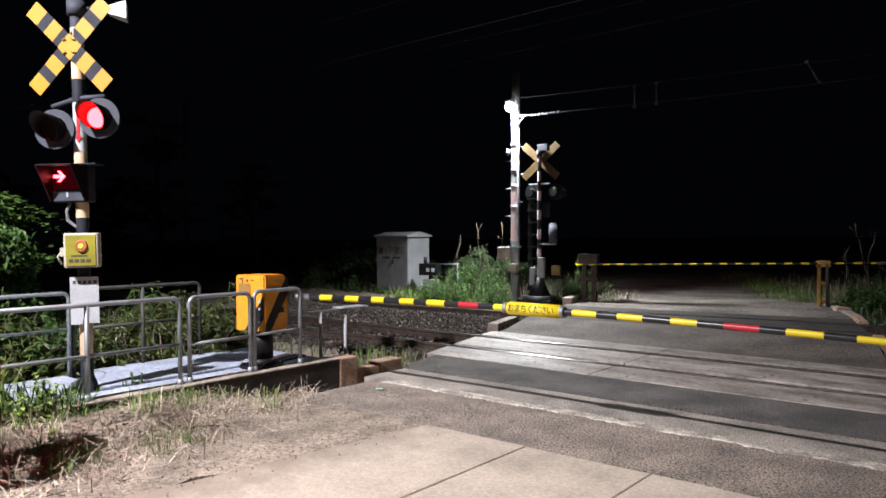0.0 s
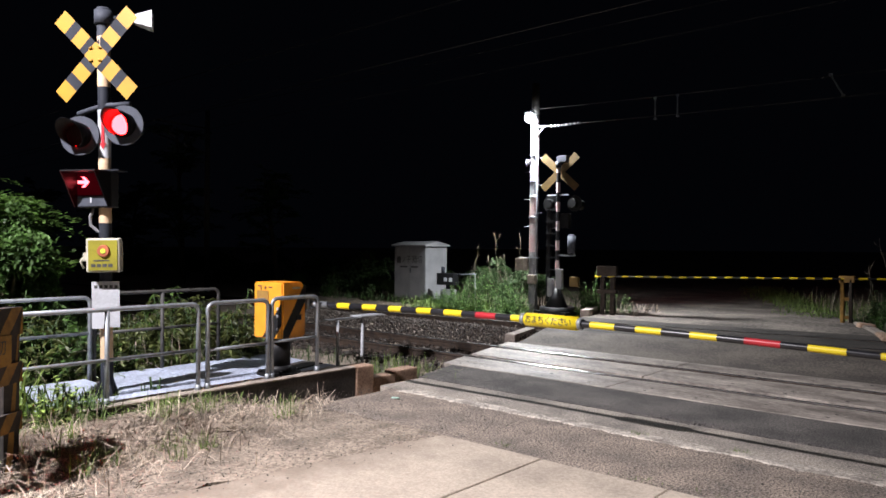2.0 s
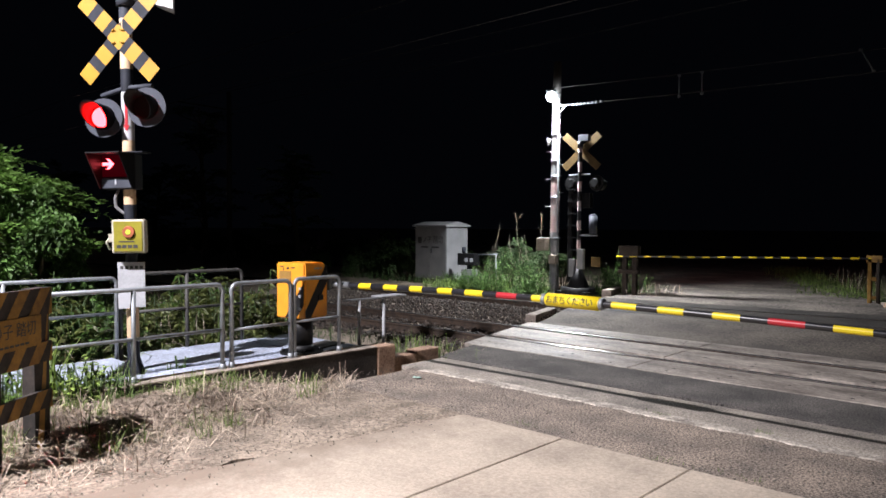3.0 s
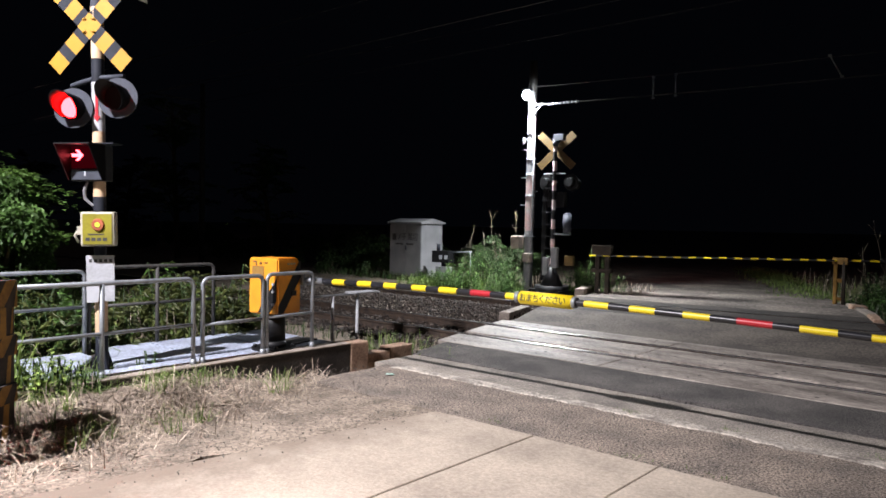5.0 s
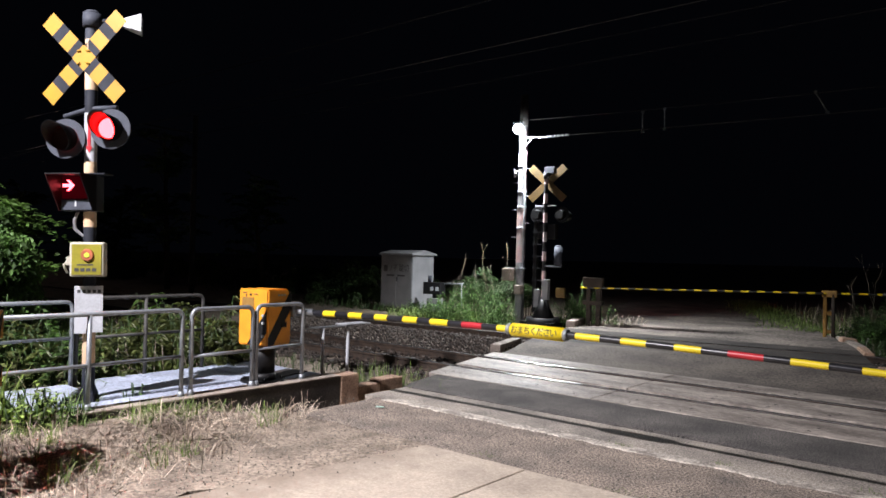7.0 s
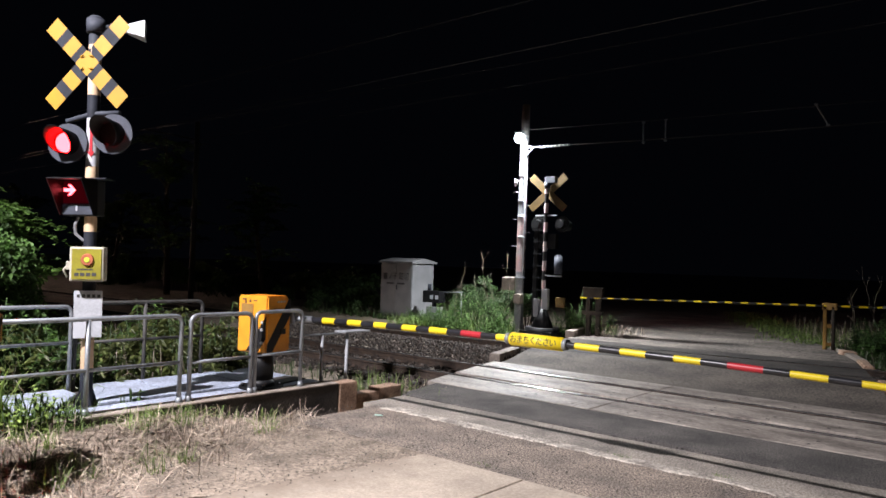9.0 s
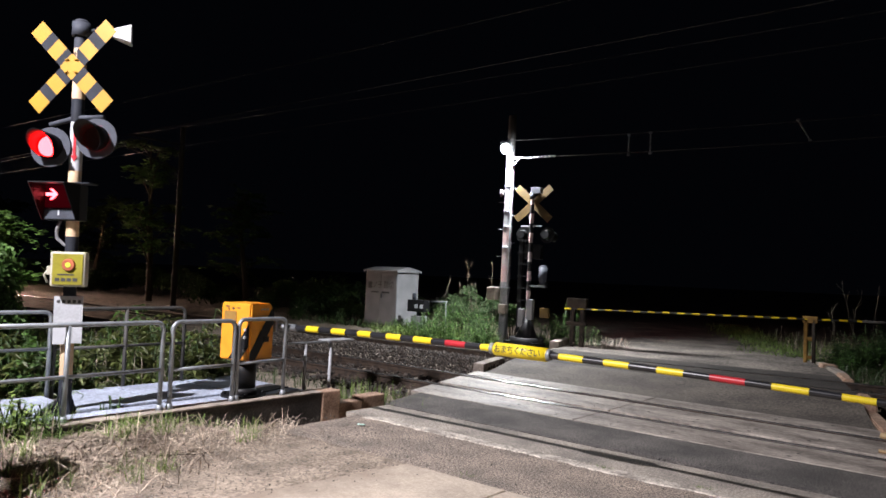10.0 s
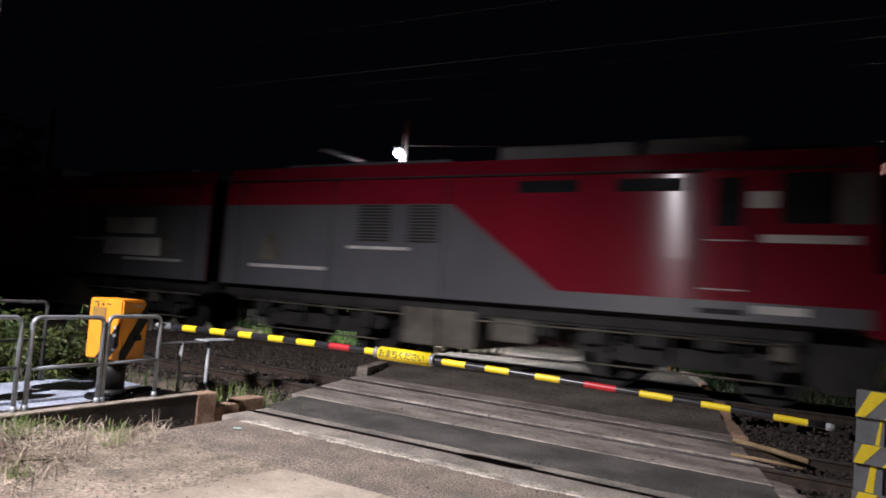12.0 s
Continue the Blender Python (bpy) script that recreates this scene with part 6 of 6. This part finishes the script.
def tree(at, height, spread, n, size, material, label, seed, trunk=0.09):
    """Trunk, limbs and drooping sprays with leaves along both sides of each twig."""
    rng = np.random.default_rng(seed)
    th = thing("tree", label, "tree", pose(*at))
    bm = B()
    lean = rng.normal(0, 0.08, 2)
    top = Vector((lean[0] * height, lean[1] * height, height * 0.88))
    pts = [Vector((0, 0, -0.2)), top * 0.35 + Vector((0.05, 0, 0)), top * 0.7, top]
    for a, b, r0, r1 in zip(pts[:-1], pts[1:], (trunk, trunk * 0.8, trunk * 0.5), (trunk * 0.8, trunk * 0.5, trunk * 0.2)):
        cyl(bm, a, b, r0, r1, n=9, caps=False)
    v, f = [], []
    per = 30
    twigs = max(20, n // per)
    limbs = []
    for k in range(18):
        t = rng.uniform(0.22, 0.97)
        a = k * 2.4 + rng.uniform(-0.4, 0.4)
        reach = spread * rng.uniform(0.55, 1.05) * (1.2 - 0.75 * t)
        base = top * t
        tip = base + Vector((math.cos(a) * reach, math.sin(a) * reach, height * rng.uniform(0.02, 0.16)))
        mid = base.lerp(tip, 0.5) + Vector((0, 0, 0.05 * height))
        tube(bm, [base, mid, tip], trunk * 0.2, 5)
        limbs.append((base, mid, tip))
    for k in range(twigs):
        base, mid, tip = limbs[k % len(limbs)]
        s = rng.uniform(0.25, 1.0)
        o = base.lerp(mid, s * 2) if s < 0.5 else mid.lerp(tip, s * 2 - 1)
        a = rng.uniform(0, 6.28)
        le = spread * rng.uniform(0.22, 0.5)
        d = (Vector((math.cos(a), math.sin(a), rng.uniform(-0.1, 0.5))) + (tip - base).normalized() * 0.5).normalized()
        side = d.cross(Vector((0, 0, 1))).normalized()
        for j in range(per):
            u = (j + 1) / per
            c = o + d * le * u + Vector((0, 0, -0.35 * le * u * u)) + Vector(rng.normal(0, 0.012 * spread, 3))
            sd = side * (1 if j % 2 else -1) * rng.uniform(0.5, 1.0) + d * 0.6 + Vector((0, 0, rng.uniform(-0.35, 0.25)))
            sd.normalize()
            ln = size * rng.uniform(0.6, 1.2)
            w = sd.cross(Vector((0, 0, 1)) + Vector(rng.normal(0, 0.4, 3))).normalized() * ln * 0.24
            b = len(v)
            v += [c, c + sd * ln * 0.5 + w, c + sd * ln + Vector((0, 0, -0.12 * ln)), c + sd * ln * 0.5 - w]
            f += [(b, b + 1, b + 2), (b, b + 2, b + 3)]
    part("trunk", bm, BARK, th)
    ob = raw("crown", v, f, material)
    ob.parent = th
    return th


SCRAP_AT = (-5.47, 5.38)


def make_plants():
    # dry litter and grass on the verge in front of the plinth
    def verge(rng):
        while True:
            x, y = rng.uniform(-7.0, -4.5), rng.uniform(0.4, 4.9)
            lim = -5.05 - 0.80 * step(2.4, 4.7, y)
            if x < lim + 0.26 * rng.normal() and not (x < -6.12):
                if noise.noise((x * 1.7, y * 1.7, 14.0)) > rng.uniform(-0.75, 0.1):
                    return x, y, verge_z(x, y) if x > -6.2 else -0.02
    blades("straw", 8500, verge, 0.05, 0.21, DRY, "flattened straw-coloured litter on the verge", 11, 1.0, 0.0030, "dry grass", 0.5, 0.16)
    blades("dry_grass", 1500, verge, 0.06, 0.22, DRY, "short dry grass standing on the verge", 10, 0.8, 0.0032, "dry grass")
    blades("brown_leaves", 900, verge, 0.03, 0.07, STALK, "small curled brown leaves among the litter", 9, 1.0, 0.012, "litter", 0.6, 0.3)

    # single green tufts standing out of the litter
    rt = random.Random(61)
    tufts = []
    while len(tufts) < 34:
        x, y = rt.uniform(-6.1, -4.75), rt.uniform(1.0, 4.3)
        if x < -4.95 - 0.75 * step(2.4, 4.6, y):
            tufts.append((x, y, rt.uniform(0.5, 1.25)))

    def tuft_spot(rng):
        x, y, _ = tufts[int(rng.integers(len(tufts)))]
        x, y = x + rng.normal(0, 0.035), y + rng.normal(0, 0.035)
        return x, y, verge_z(x, y)
    blades("grass", 700, tuft_spot, 0.06, 0.22, BLADE, "scattered green grass tufts among the dry litter", 12, 0.5, 0.003)

    def foot(rng):
        y = rng.uniform(1.6, 4.6)
        while noise.noise((0.0, y * 2.3, 31.0)) < rng.uniform(-0.5, 0.4):
            y = rng.uniform(1.6, 4.6)
        return -6.17 + abs(rng.normal(0, 0.08)), y, verge_z(-6.15, y)
    blades("grass", 420, foot, 0.05, 0.17, BLADE, "green grass along the foot of the plinth", 13, 0.8, 0.003)

    def tuft(rng):
        y = rng.uniform(1.75, 2.75)
        return -6.28 + rng.normal(0, 0.12) - 0.1 * (y - 2.2), y, 0.12
    blades("tall_grass", 190, tuft, 0.14, 0.40, BLADE, "tall green grass clump by the striped stand", 14, 0.5, 0.0042)

    def plume(rng):
        return -6.36 + rng.normal(0, 0.06), 2.0 + rng.normal(0, 0.06), 0.12
    blades("tall_grass", 70, plume, 0.35, 0.7, LEAF_PALE, "tall pale grass plume by the striped stand", 18, 0.25, 0.008)
    weeds((-6.40, 2.25, 0.14), 0.3, 0.40, 70, 0.08, LEAF_PALE, "leafy green weeds by the mast foot", 31, per=16)
    weeds((-6.30, 2.55, 0.14), 0.18, 0.28, 30, 0.06, LEAF_BRIGHT, "low leafy weeds by the mast foot", 33, per=14)
    weeds((-6.9, 1.7, 0.0), 0.45, 0.65, 50, 0.09, LEAF_BRIGHT, "leafy green weeds by the striped stand", 32, per=18)
    weeds((-6.75, 3.35, 0.05), 0.12, 0.34, 9, 0.06, LEAF, "small weeds pushing up between the slabs", 34, per=14)

    # moss and weeds in the cracks of the road
    cracks = ((-2.84, 5.86, 0.05), (-1.98, 5.9, 0.06), (-3.53, 4.76, 0.05), (-0.97, 5.95, 0.07), (-2.3, 4.70, 0.10), (-1.74, 4.74, 0.09))

    def crack(rng):
        x, y, r = cracks[int(rng.integers(len(cracks)))]
        return x + rng.normal(0, r), y + rng.normal(0, 0.02), 0.005
    blades("grass", 150, crack, 0.012, 0.045, BLADE, "tiny weeds growing in the cracks of the road", 35, 0.9, 0.0022)
    bm = B()
    rs = random.Random(5)
    grid = [[bm.verts.new((0.03 * i, 0.028 * j, 0.004 + rs.uniform(0.0, 0.016))) for i in range(4)] for j in range(3)]
    for j in range(2):
        for i in range(3):
            bm.faces.new((grid[j][i], grid[j][i + 1], grid[j + 1][i + 1], grid[j + 1][i]))
    r = bmesh.ops.extrude_face_region(bm, geom=list(bm.faces))
    bmesh.ops.translate(bm, vec=(0, 0, 0.002), verts=[v for v in r["geom"] if isinstance(v, bmesh.types.BMVert)])
    tagged(part("paper_scrap", bm, SCRAP, None, "", pose(SCRAP_AT[0], SCRAP_AT[1], 0.003, 0, 0, 30)), "crumpled pale green scrap of paper on the asphalt", "litter")
    for k in range(9):
        x, y = rs.uniform(-5.7, -4.55), rs.uniform(1.6, 3.6)
        a, le = rs.uniform(0, 6.28), rs.uniform(0.12, 0.32)
        bm = B()
        pts = [(u * le * math.cos(a), u * le * math.sin(a) + 0.02 * math.sin(5 * u + k), 0.008 + 0.014 * u) for u in (0, 0.35, 0.7, 1.0)]
        tube(bm, pts, 0.0045, 5)
        tube(bm, [pts[1], (pts[1][0] + 0.05, pts[1][1] + 0.03, 0.03)], 0.003, 4)
        tagged(part("twig", bm, BARK, None, "", pose(x, y, max(verge_z(x, y), 0.0) + 0.012)), "dark dry twig lying among the litter", "twig", group="twigs")

    # overgrowth behind the railings
    def behind(rng):
        return rng.uniform(-12.5, -8.0), rng.uniform(1.5, 5.8), -0.14
    blades("tall_grass", 2600, behind, 0.3, 0.95, BLADE, "tall rank grass behind the railings", 15, 0.55, 0.007)
    blades("dry_grass", 1500, behind, 0.25, 0.9, DRY, "dry stalks among the rank grass", 16, 0.6, 0.005, "dry grass")
    rng = random.Random(3)
    for k in range(46):
        x, y = (rng.uniform(-9.3, -8.35), rng.uniform(1.8, 5.3)) if k % 3 else (rng.uniform(-11.5, -9.0), rng.uniform(2.2, 5.9))
        if y < 3.5:
            weeds((x, y, -0.12), rng.uniform(0.45, 0.7), rng.uniform(0.75, 1.2), 34, 0.115, (LEAF_OLIVE, LEAF, LEAF_OLIVE)[k % 3], "broad-leaved creeping weeds behind the railings", 40 + k, per=32, broad=0.42)
        else:
            weeds((x, y, -0.12), rng.uniform(0.5, 0.75), rng.uniform(0.7, 1.15), 30, 0.20, (LEAF_BRIGHT, LEAF_OLIVE, LEAF_OLIVE)[k % 3], "long-leaved rank weeds behind the railings", 40 + k, per=22, broad=0.13, sag=0.45)
    tree((-10.25, 2.35, -0.1), 2.75, 1.45, 22000, 0.095, LEAF_BRIGHT, "leafy young tree overhanging the railings", 21)
    tree((-10.9, 3.0, -0.1), 2.35, 1.1, 14000, 0.085, LEAF, "leafy young tree at the back of the verge", 22)
    bush((-9.95, 2.95, 0.0), 0.9, 2.5, 14000, 0.09, LEAF, "dense leafy shrub under the young tree", 60, lobes=14)
    weeds((-9.4, 3.0, -0.1), 0.8, 1.3, 80, 0.12, LEAF, "dense leafy undergrowth below the young tree", 61, per=40, broad=0.4)
    weeds((-9.9, 2.5, -0.1), 0.9, 1.5, 70, 0.12, LEAF_BRIGHT, "dense leafy undergrowth below the young tree", 62, per=40, broad=0.4)

    # weeds at the track end of the plinth
    def track_end(rng):
        return -6.75 + rng.normal(0, 0.28), 6.75 + rng.normal(0, 0.28), -0.28
    blades("grass", 420, track_end, 0.15, 0.55, BLADE, "grass tuft by the end of the kerb", 17, 0.5, 0.006)
    blades("dry_grass", 260, track_end, 0.15, 0.5, DRY, "dry grass by the end of the kerb", 18, 0.6, 0.005, "dry grass")

    def hump(rng):
        return rng.uniform(-14.0, -7.6), rng.normal(11.0, 0.5), 0.0
    blades("dry_grass", 900, hump, 0.08, 0.28, STALK, "withered grass matted over the ballast", 36, 0.9, 0.004, "dry grass", 0.5, 0.4)

    # green growth round the far pole and cabinet
    rng = random.Random(8)
    spots = [(-10.9, 14.75, 0.6, 0.85), (-10.6, 14.6, 0.45, 0.65), (-11.5, 14.9, 0.7, 1.05), (-12.2, 15.1, 0.6, 0.95), (-12.9, 15.3, 0.6, 0.7), (-8.85, 15.7, 0.35, 1.15), (-9.0, 15.9, 0.4, 0.95), (-9.3, 15.9, 0.4, 0.8), (-11.1, 15.3, 0.55, 1.0), (-13.5, 15.5, 0.5, 0.55), (-14.3, 15.6, 0.5, 0.45), (-10.5, 14.35, 0.35, 0.4), (-8.6, 15.9, 0.4, 0.8), (-8.95, 15.45, 0.3, 0.95), (-8.65, 15.5, 0.25, 0.7), (-8.3, 16.1, 0.35, 0.6), (-11.9, 14.6, 0.45, 0.6), (-12.6, 14.8, 0.45, 0.5)]
    for k, (x, y, r, h) in enumerate(spots):
        weeds((x, y, -0.05), r, h, int(30 * r / 0.6), 0.095, (LEAF_BRIGHT, LEAF, LEAF)[k % 3], "bright green leafy weeds round the far lamp pole", 80 + k, per=24, broad=0.27, tilt=0.42)
    for k, (x, y, r, h) in enumerate(((-11.9, 16.3, 0.9, 1.45), (-12.9, 16.6, 0.7, 1.15), (-10.9, 16.5, 0.6, 1.2))):
        bush((x, y, -0.05), r, h, 2600, 0.075, LEAF_DARK, "dark leafy shrub behind the lamp pole", 100 + k, lobes=10)
    for k in range(8):
        bush((-16.9 - 0.75 * k, 16.2 + 0.5 * (k % 3), -0.1), 0.6, 0.7 + 0.25 * (k % 3), 1100, 0.09, LEAF_DARK, "low dark scrub beside the relay cabinet", 200 + k, lobes=6)

    def far_grass(rng):
        x = rng.uniform(-14.5, -8.5)
        return x, (14.45 if x < -10.0 else 15.45) + abs(rng.normal(0, 0.5)), -0.05
    blades("grass", 900, far_grass, 0.12, 0.40, BLADE, "long grass round the far lamp pole", 19, 0.6, 0.006)

    def rest_grass(rng):
        return rng.uniform(-8.4, -7.5), 15.7 + rng.uniform(-0.5, 1.0), 0.05
    blades("dry_grass", 110, rest_grass, 0.12, 0.38, DRY, "dry grass round the gate rest", 20, 0.5, 0.008)

    def cabinet_grass(rng):
        return rng.uniform(-19, -13.8), rng.uniform(15.2, 17.0), -0.05
    blades("grass", 600, cabinet_grass, 0.1, 0.32, LEAF_DARK, "long grass in front of the relay cabinet", 23, 0.4, 0.01)

    # right side of the lane
    def lane_right(rng):
        y = rng.uniform(17.5, 24)
        return right_edge(y) + rng.uniform(0.15, 5.5), y, 0.0
    blades("tall_grass", 1300, lane_right, 0.1, 0.5, BLADE, "rank grass on the right of the lane", 24, 0.6, 0.007)
    blades("dry_grass", 700, lane_right, 0.1, 0.7, DRY, "dry stalks on the right of the lane", 25, 0.5, 0.005, "dry grass")

    def far_shoulder(rng):
        y = rng.uniform(14.5, 17.4)
        return right_edge(y) + 0.3 + abs(rng.normal(0, 3.0)), y, -0.02
    blades("grass", 2600, far_shoulder, 0.08, 0.34, LEAF_DARK, "dark trampled grass along the far shoulder", 28, 0.8, 0.009)
    blades("dry_grass", 700, far_shoulder, 0.1, 0.45, STALK, "dead stalks along the far shoulder", 30, 0.7, 0.005, "dry grass")

    def lane_edge(rng):
        y = rng.uniform(17.5, 30)
        return right_edge(y) + rng.normal(-0.3, 0.4), y, 0.06
    blades("grass", 2500, lane_edge, 0.05, 0.25, BLADE, "short grass creeping over the lane's edge", 26, 0.6, 0.012)
    for k, (x, y, r, h) in enumerate(((-2.6, 16.6, 0.4, 0.7), (-2.3, 17.8, 0.7, 1.0), (-0.9, 17.9, 0.7, 1.2), (-2.9, 17.3, 0.5, 0.7), (-2.3, 17.4, 0.5, 0.9), (-0.6, 17.0, 0.7, 0.9), (-1.0, 18.6, 0.9, 1.3), (0.6, 17.4, 0.8, 1.0), (1.6, 17.8, 0.9, 1.3), (-2.6, 19.2, 0.8, 1.0), (2.4, 16.8, 0.8, 1.0))):
        weeds((x, y, -0.05), r, h, 46, 0.15, LEAF_DARK if k % 2 else LEAF, "dark overgrown weeds beside the lane", 110 + k)
    tree((-0.25, 18.4, -0.1), 2.3, 1.0, 5000, 0.15, LEAF_BRIGHT, "small leafy tree beside the lane", 27)
    # bare stalks
    rs = random.Random(77)
    spots = [(-12.6 + 0.35 * k + rs.uniform(-0.2, 0.2), 15.3 + rs.uniform(-0.3, 0.4), rs.uniform(1.3, 2.2)) for k in range(7)] + [(-3.4 + 0.19 * k + rs.uniform(-0.2, 0.2), 18.6 + rs.uniform(-0.5, 0.6), rs.uniform(1.2, 1.95)) for k in range(18)]
    for x, y, h in spots:
        bm = B()
        lx, ly = rs.uniform(-0.16, 0.22), rs.uniform(-0.1, 0.1)
        p = [(lx * (k / 8) ** 2 * h + rs.uniform(-0.035, 0.035), ly * (k / 8) ** 2 * h + rs.uniform(-0.015, 0.015), h * k / 8 - 0.1 * (k == 0)) for k in range(9)]
        tube(bm, p, 0.0035, 5)
        for q in (4, 5, 6, 7):
            if rs.random() < 0.6:
                tube(bm, [p[q], (p[q][0] + rs.uniform(-0.14, 0.16), p[q][1], p[q][2] + rs.uniform(0.12, 0.25))], 0.003, 4)
        tagged(part("dry_stalk", bm, STALK, None, "", pose(x, y, 0)), "bare dry upright weed stalk", "stalk", group="dry stalks")
    # far growth along the track on the left
    for k in range(18):
        x = -17 - 2.1 * k + rng.uniform(-0.6, 0.6)
        y = 17.5 + rng.uniform(0, 3) + 0.12 * k
        bush((x, y, -0.1), 1.3, rng.uniform(1.0, 2.0), 1500, 0.15, LEAF_DARK, "dark scrub along the far track", 140 + k, lobes=7)
    tree((-30.4, 16.5, -0.2), 8.2, 2.1, 9000, 0.17, LEAF, "tall slender broadleaf tree beyond the far track", 180, 0.15)
    tree((-24.6, 17.6, -0.2), 5.2, 1.9, 5000, 0.17, LEAF, "dark broadleaf tree beyond the far track", 181, 0.14)
    for k in range(5):
        tree((-46 - 7 * k, 21 + 2 * (k % 2), -0.2), 6.5 + rng.uniform(-1, 1.5), 2.6, 4500, 0.26, LEAF_DARK, "dark broadleaf tree beyond the far track", 170 + k, 0.16)

    def left_bed(rng):
        return rng.uniform(-24, -8.2), rng.uniform(6.6, 7.6), -0.3
    blades("grass", 1800, left_bed, 0.12, 0.38, LEAF_DARK, "grass along the shoulder of the track", 29, 0.5, 0.009)


# ---- assemble ----
make_ground()
make_road()
make_deck()
make_rails()
flangeways()
make_platform()
make_railings()
make_barrier(make_machine())
LENS_A, LENS_B = make_mast()
make_far_pole()
make_far_mast()
make_cabinet()
make_far_gate()
make_kerbs()
stand_board(pose(-5.50, 1.53, 0.03, 0, 0, 128) @ Matrix.Diagonal((0.93, 0.93, 1.03, 1)), 0.72, True, [DULL_YELLOW, DULL_BLACK])
stand_board(pose(0.60, 6.0, 0.0, 0, 0, -12), 1.1, False, [BAR_YELLOW, WEATHER_GREY])
make_wires()
LOCO, WHEELS = make_loco()
make_plants()
make_ballast()


def depth(ob):
    return 0 if ob.parent is None else 1 + depth(ob.parent)


def flatten():
    """Keep things at thing, part and sub-part: deeper pieces move up to their part."""
    for ob in list(bpy.data.objects):
        while depth(ob) > 2:
            up = ob.parent
            ob.matrix_basis = up.matrix_basis @ ob.matrix_basis
            ob.parent = up.parent


flatten()

SPEED = 24.4
TRACK_Y = 12.835


PASSING = ((10.9, -26.0), (11.0, -23.15), (11.1, -20.66), (11.2, -18.33), (11.3, -16.05), (11.4, -14.25), (11.5, -11.78), (11.6, -8.62), (11.7, -6.10), (11.8, -3.58), (11.9, -1.08), (12.0, 0.66))


def loco_x(t):
    if t < PASSING[0][0]:
        return PASSING[0][1] - SPEED * (PASSING[0][0] - t)
    return float(np.interp(t, [p[0] for p in PASSING], [p[1] for p in PASSING]))


def motions():
    times = [0.5 * k for k in range(21)] + [10.2 + 0.1 * k for k in range(19)]
    tilt = math.degrees(math.atan(0.013))
    rows = []
    for t in times:
        x = loco_x(t)
        rows.append((t, pose(x, TRACK_Y, 0.10 + 0.013 * (max(x, -45.0) + 8), 0, -tilt, 0)))
    walk(LOCO, rows)
    for w, u, s in WHEELS:
        start, rate = 10.4, SPEED / 0.56
        spin = [(0.0, pose(u, 0, 0.56))]
        k = 0
        while start + k / 30 <= 12.0001:
            spin.append((start + k / 30, pose(u, 0, 0.56) @ Matrix.Rotation(s * rate * k / 30, 4, "Y")))
            k += 1
        walk(w, spin)
    # the two flashers take turns
    for lens, lit_on_even in ((LENS_A, True), (LENS_B, False)):
        rows = []
        base = Matrix.Translation((0, -0.02, 0))
        lit = not lit_on_even
        ang = 0.0 if lit else 180.0
        rows.append((0.0, base @ Matrix.Rotation(radians(ang), 4, "Z")))
        k = 0
        while k < 20:
            for j in range(0, 4):
                t = (18 * k + (3 if k >= 12 else 0) + j) / 30
                if t > rows[-1][0] + 0.02 and t <= 12.0:
                    rows.append((t, base @ Matrix.Rotation(radians(ang + 60 * j), 4, "Z")))
            ang += 180
            k += 1
        rows.append((12.0, base @ Matrix.Rotation(radians(ang), 4, "Z")))
        walk(lens, rows)


motions()
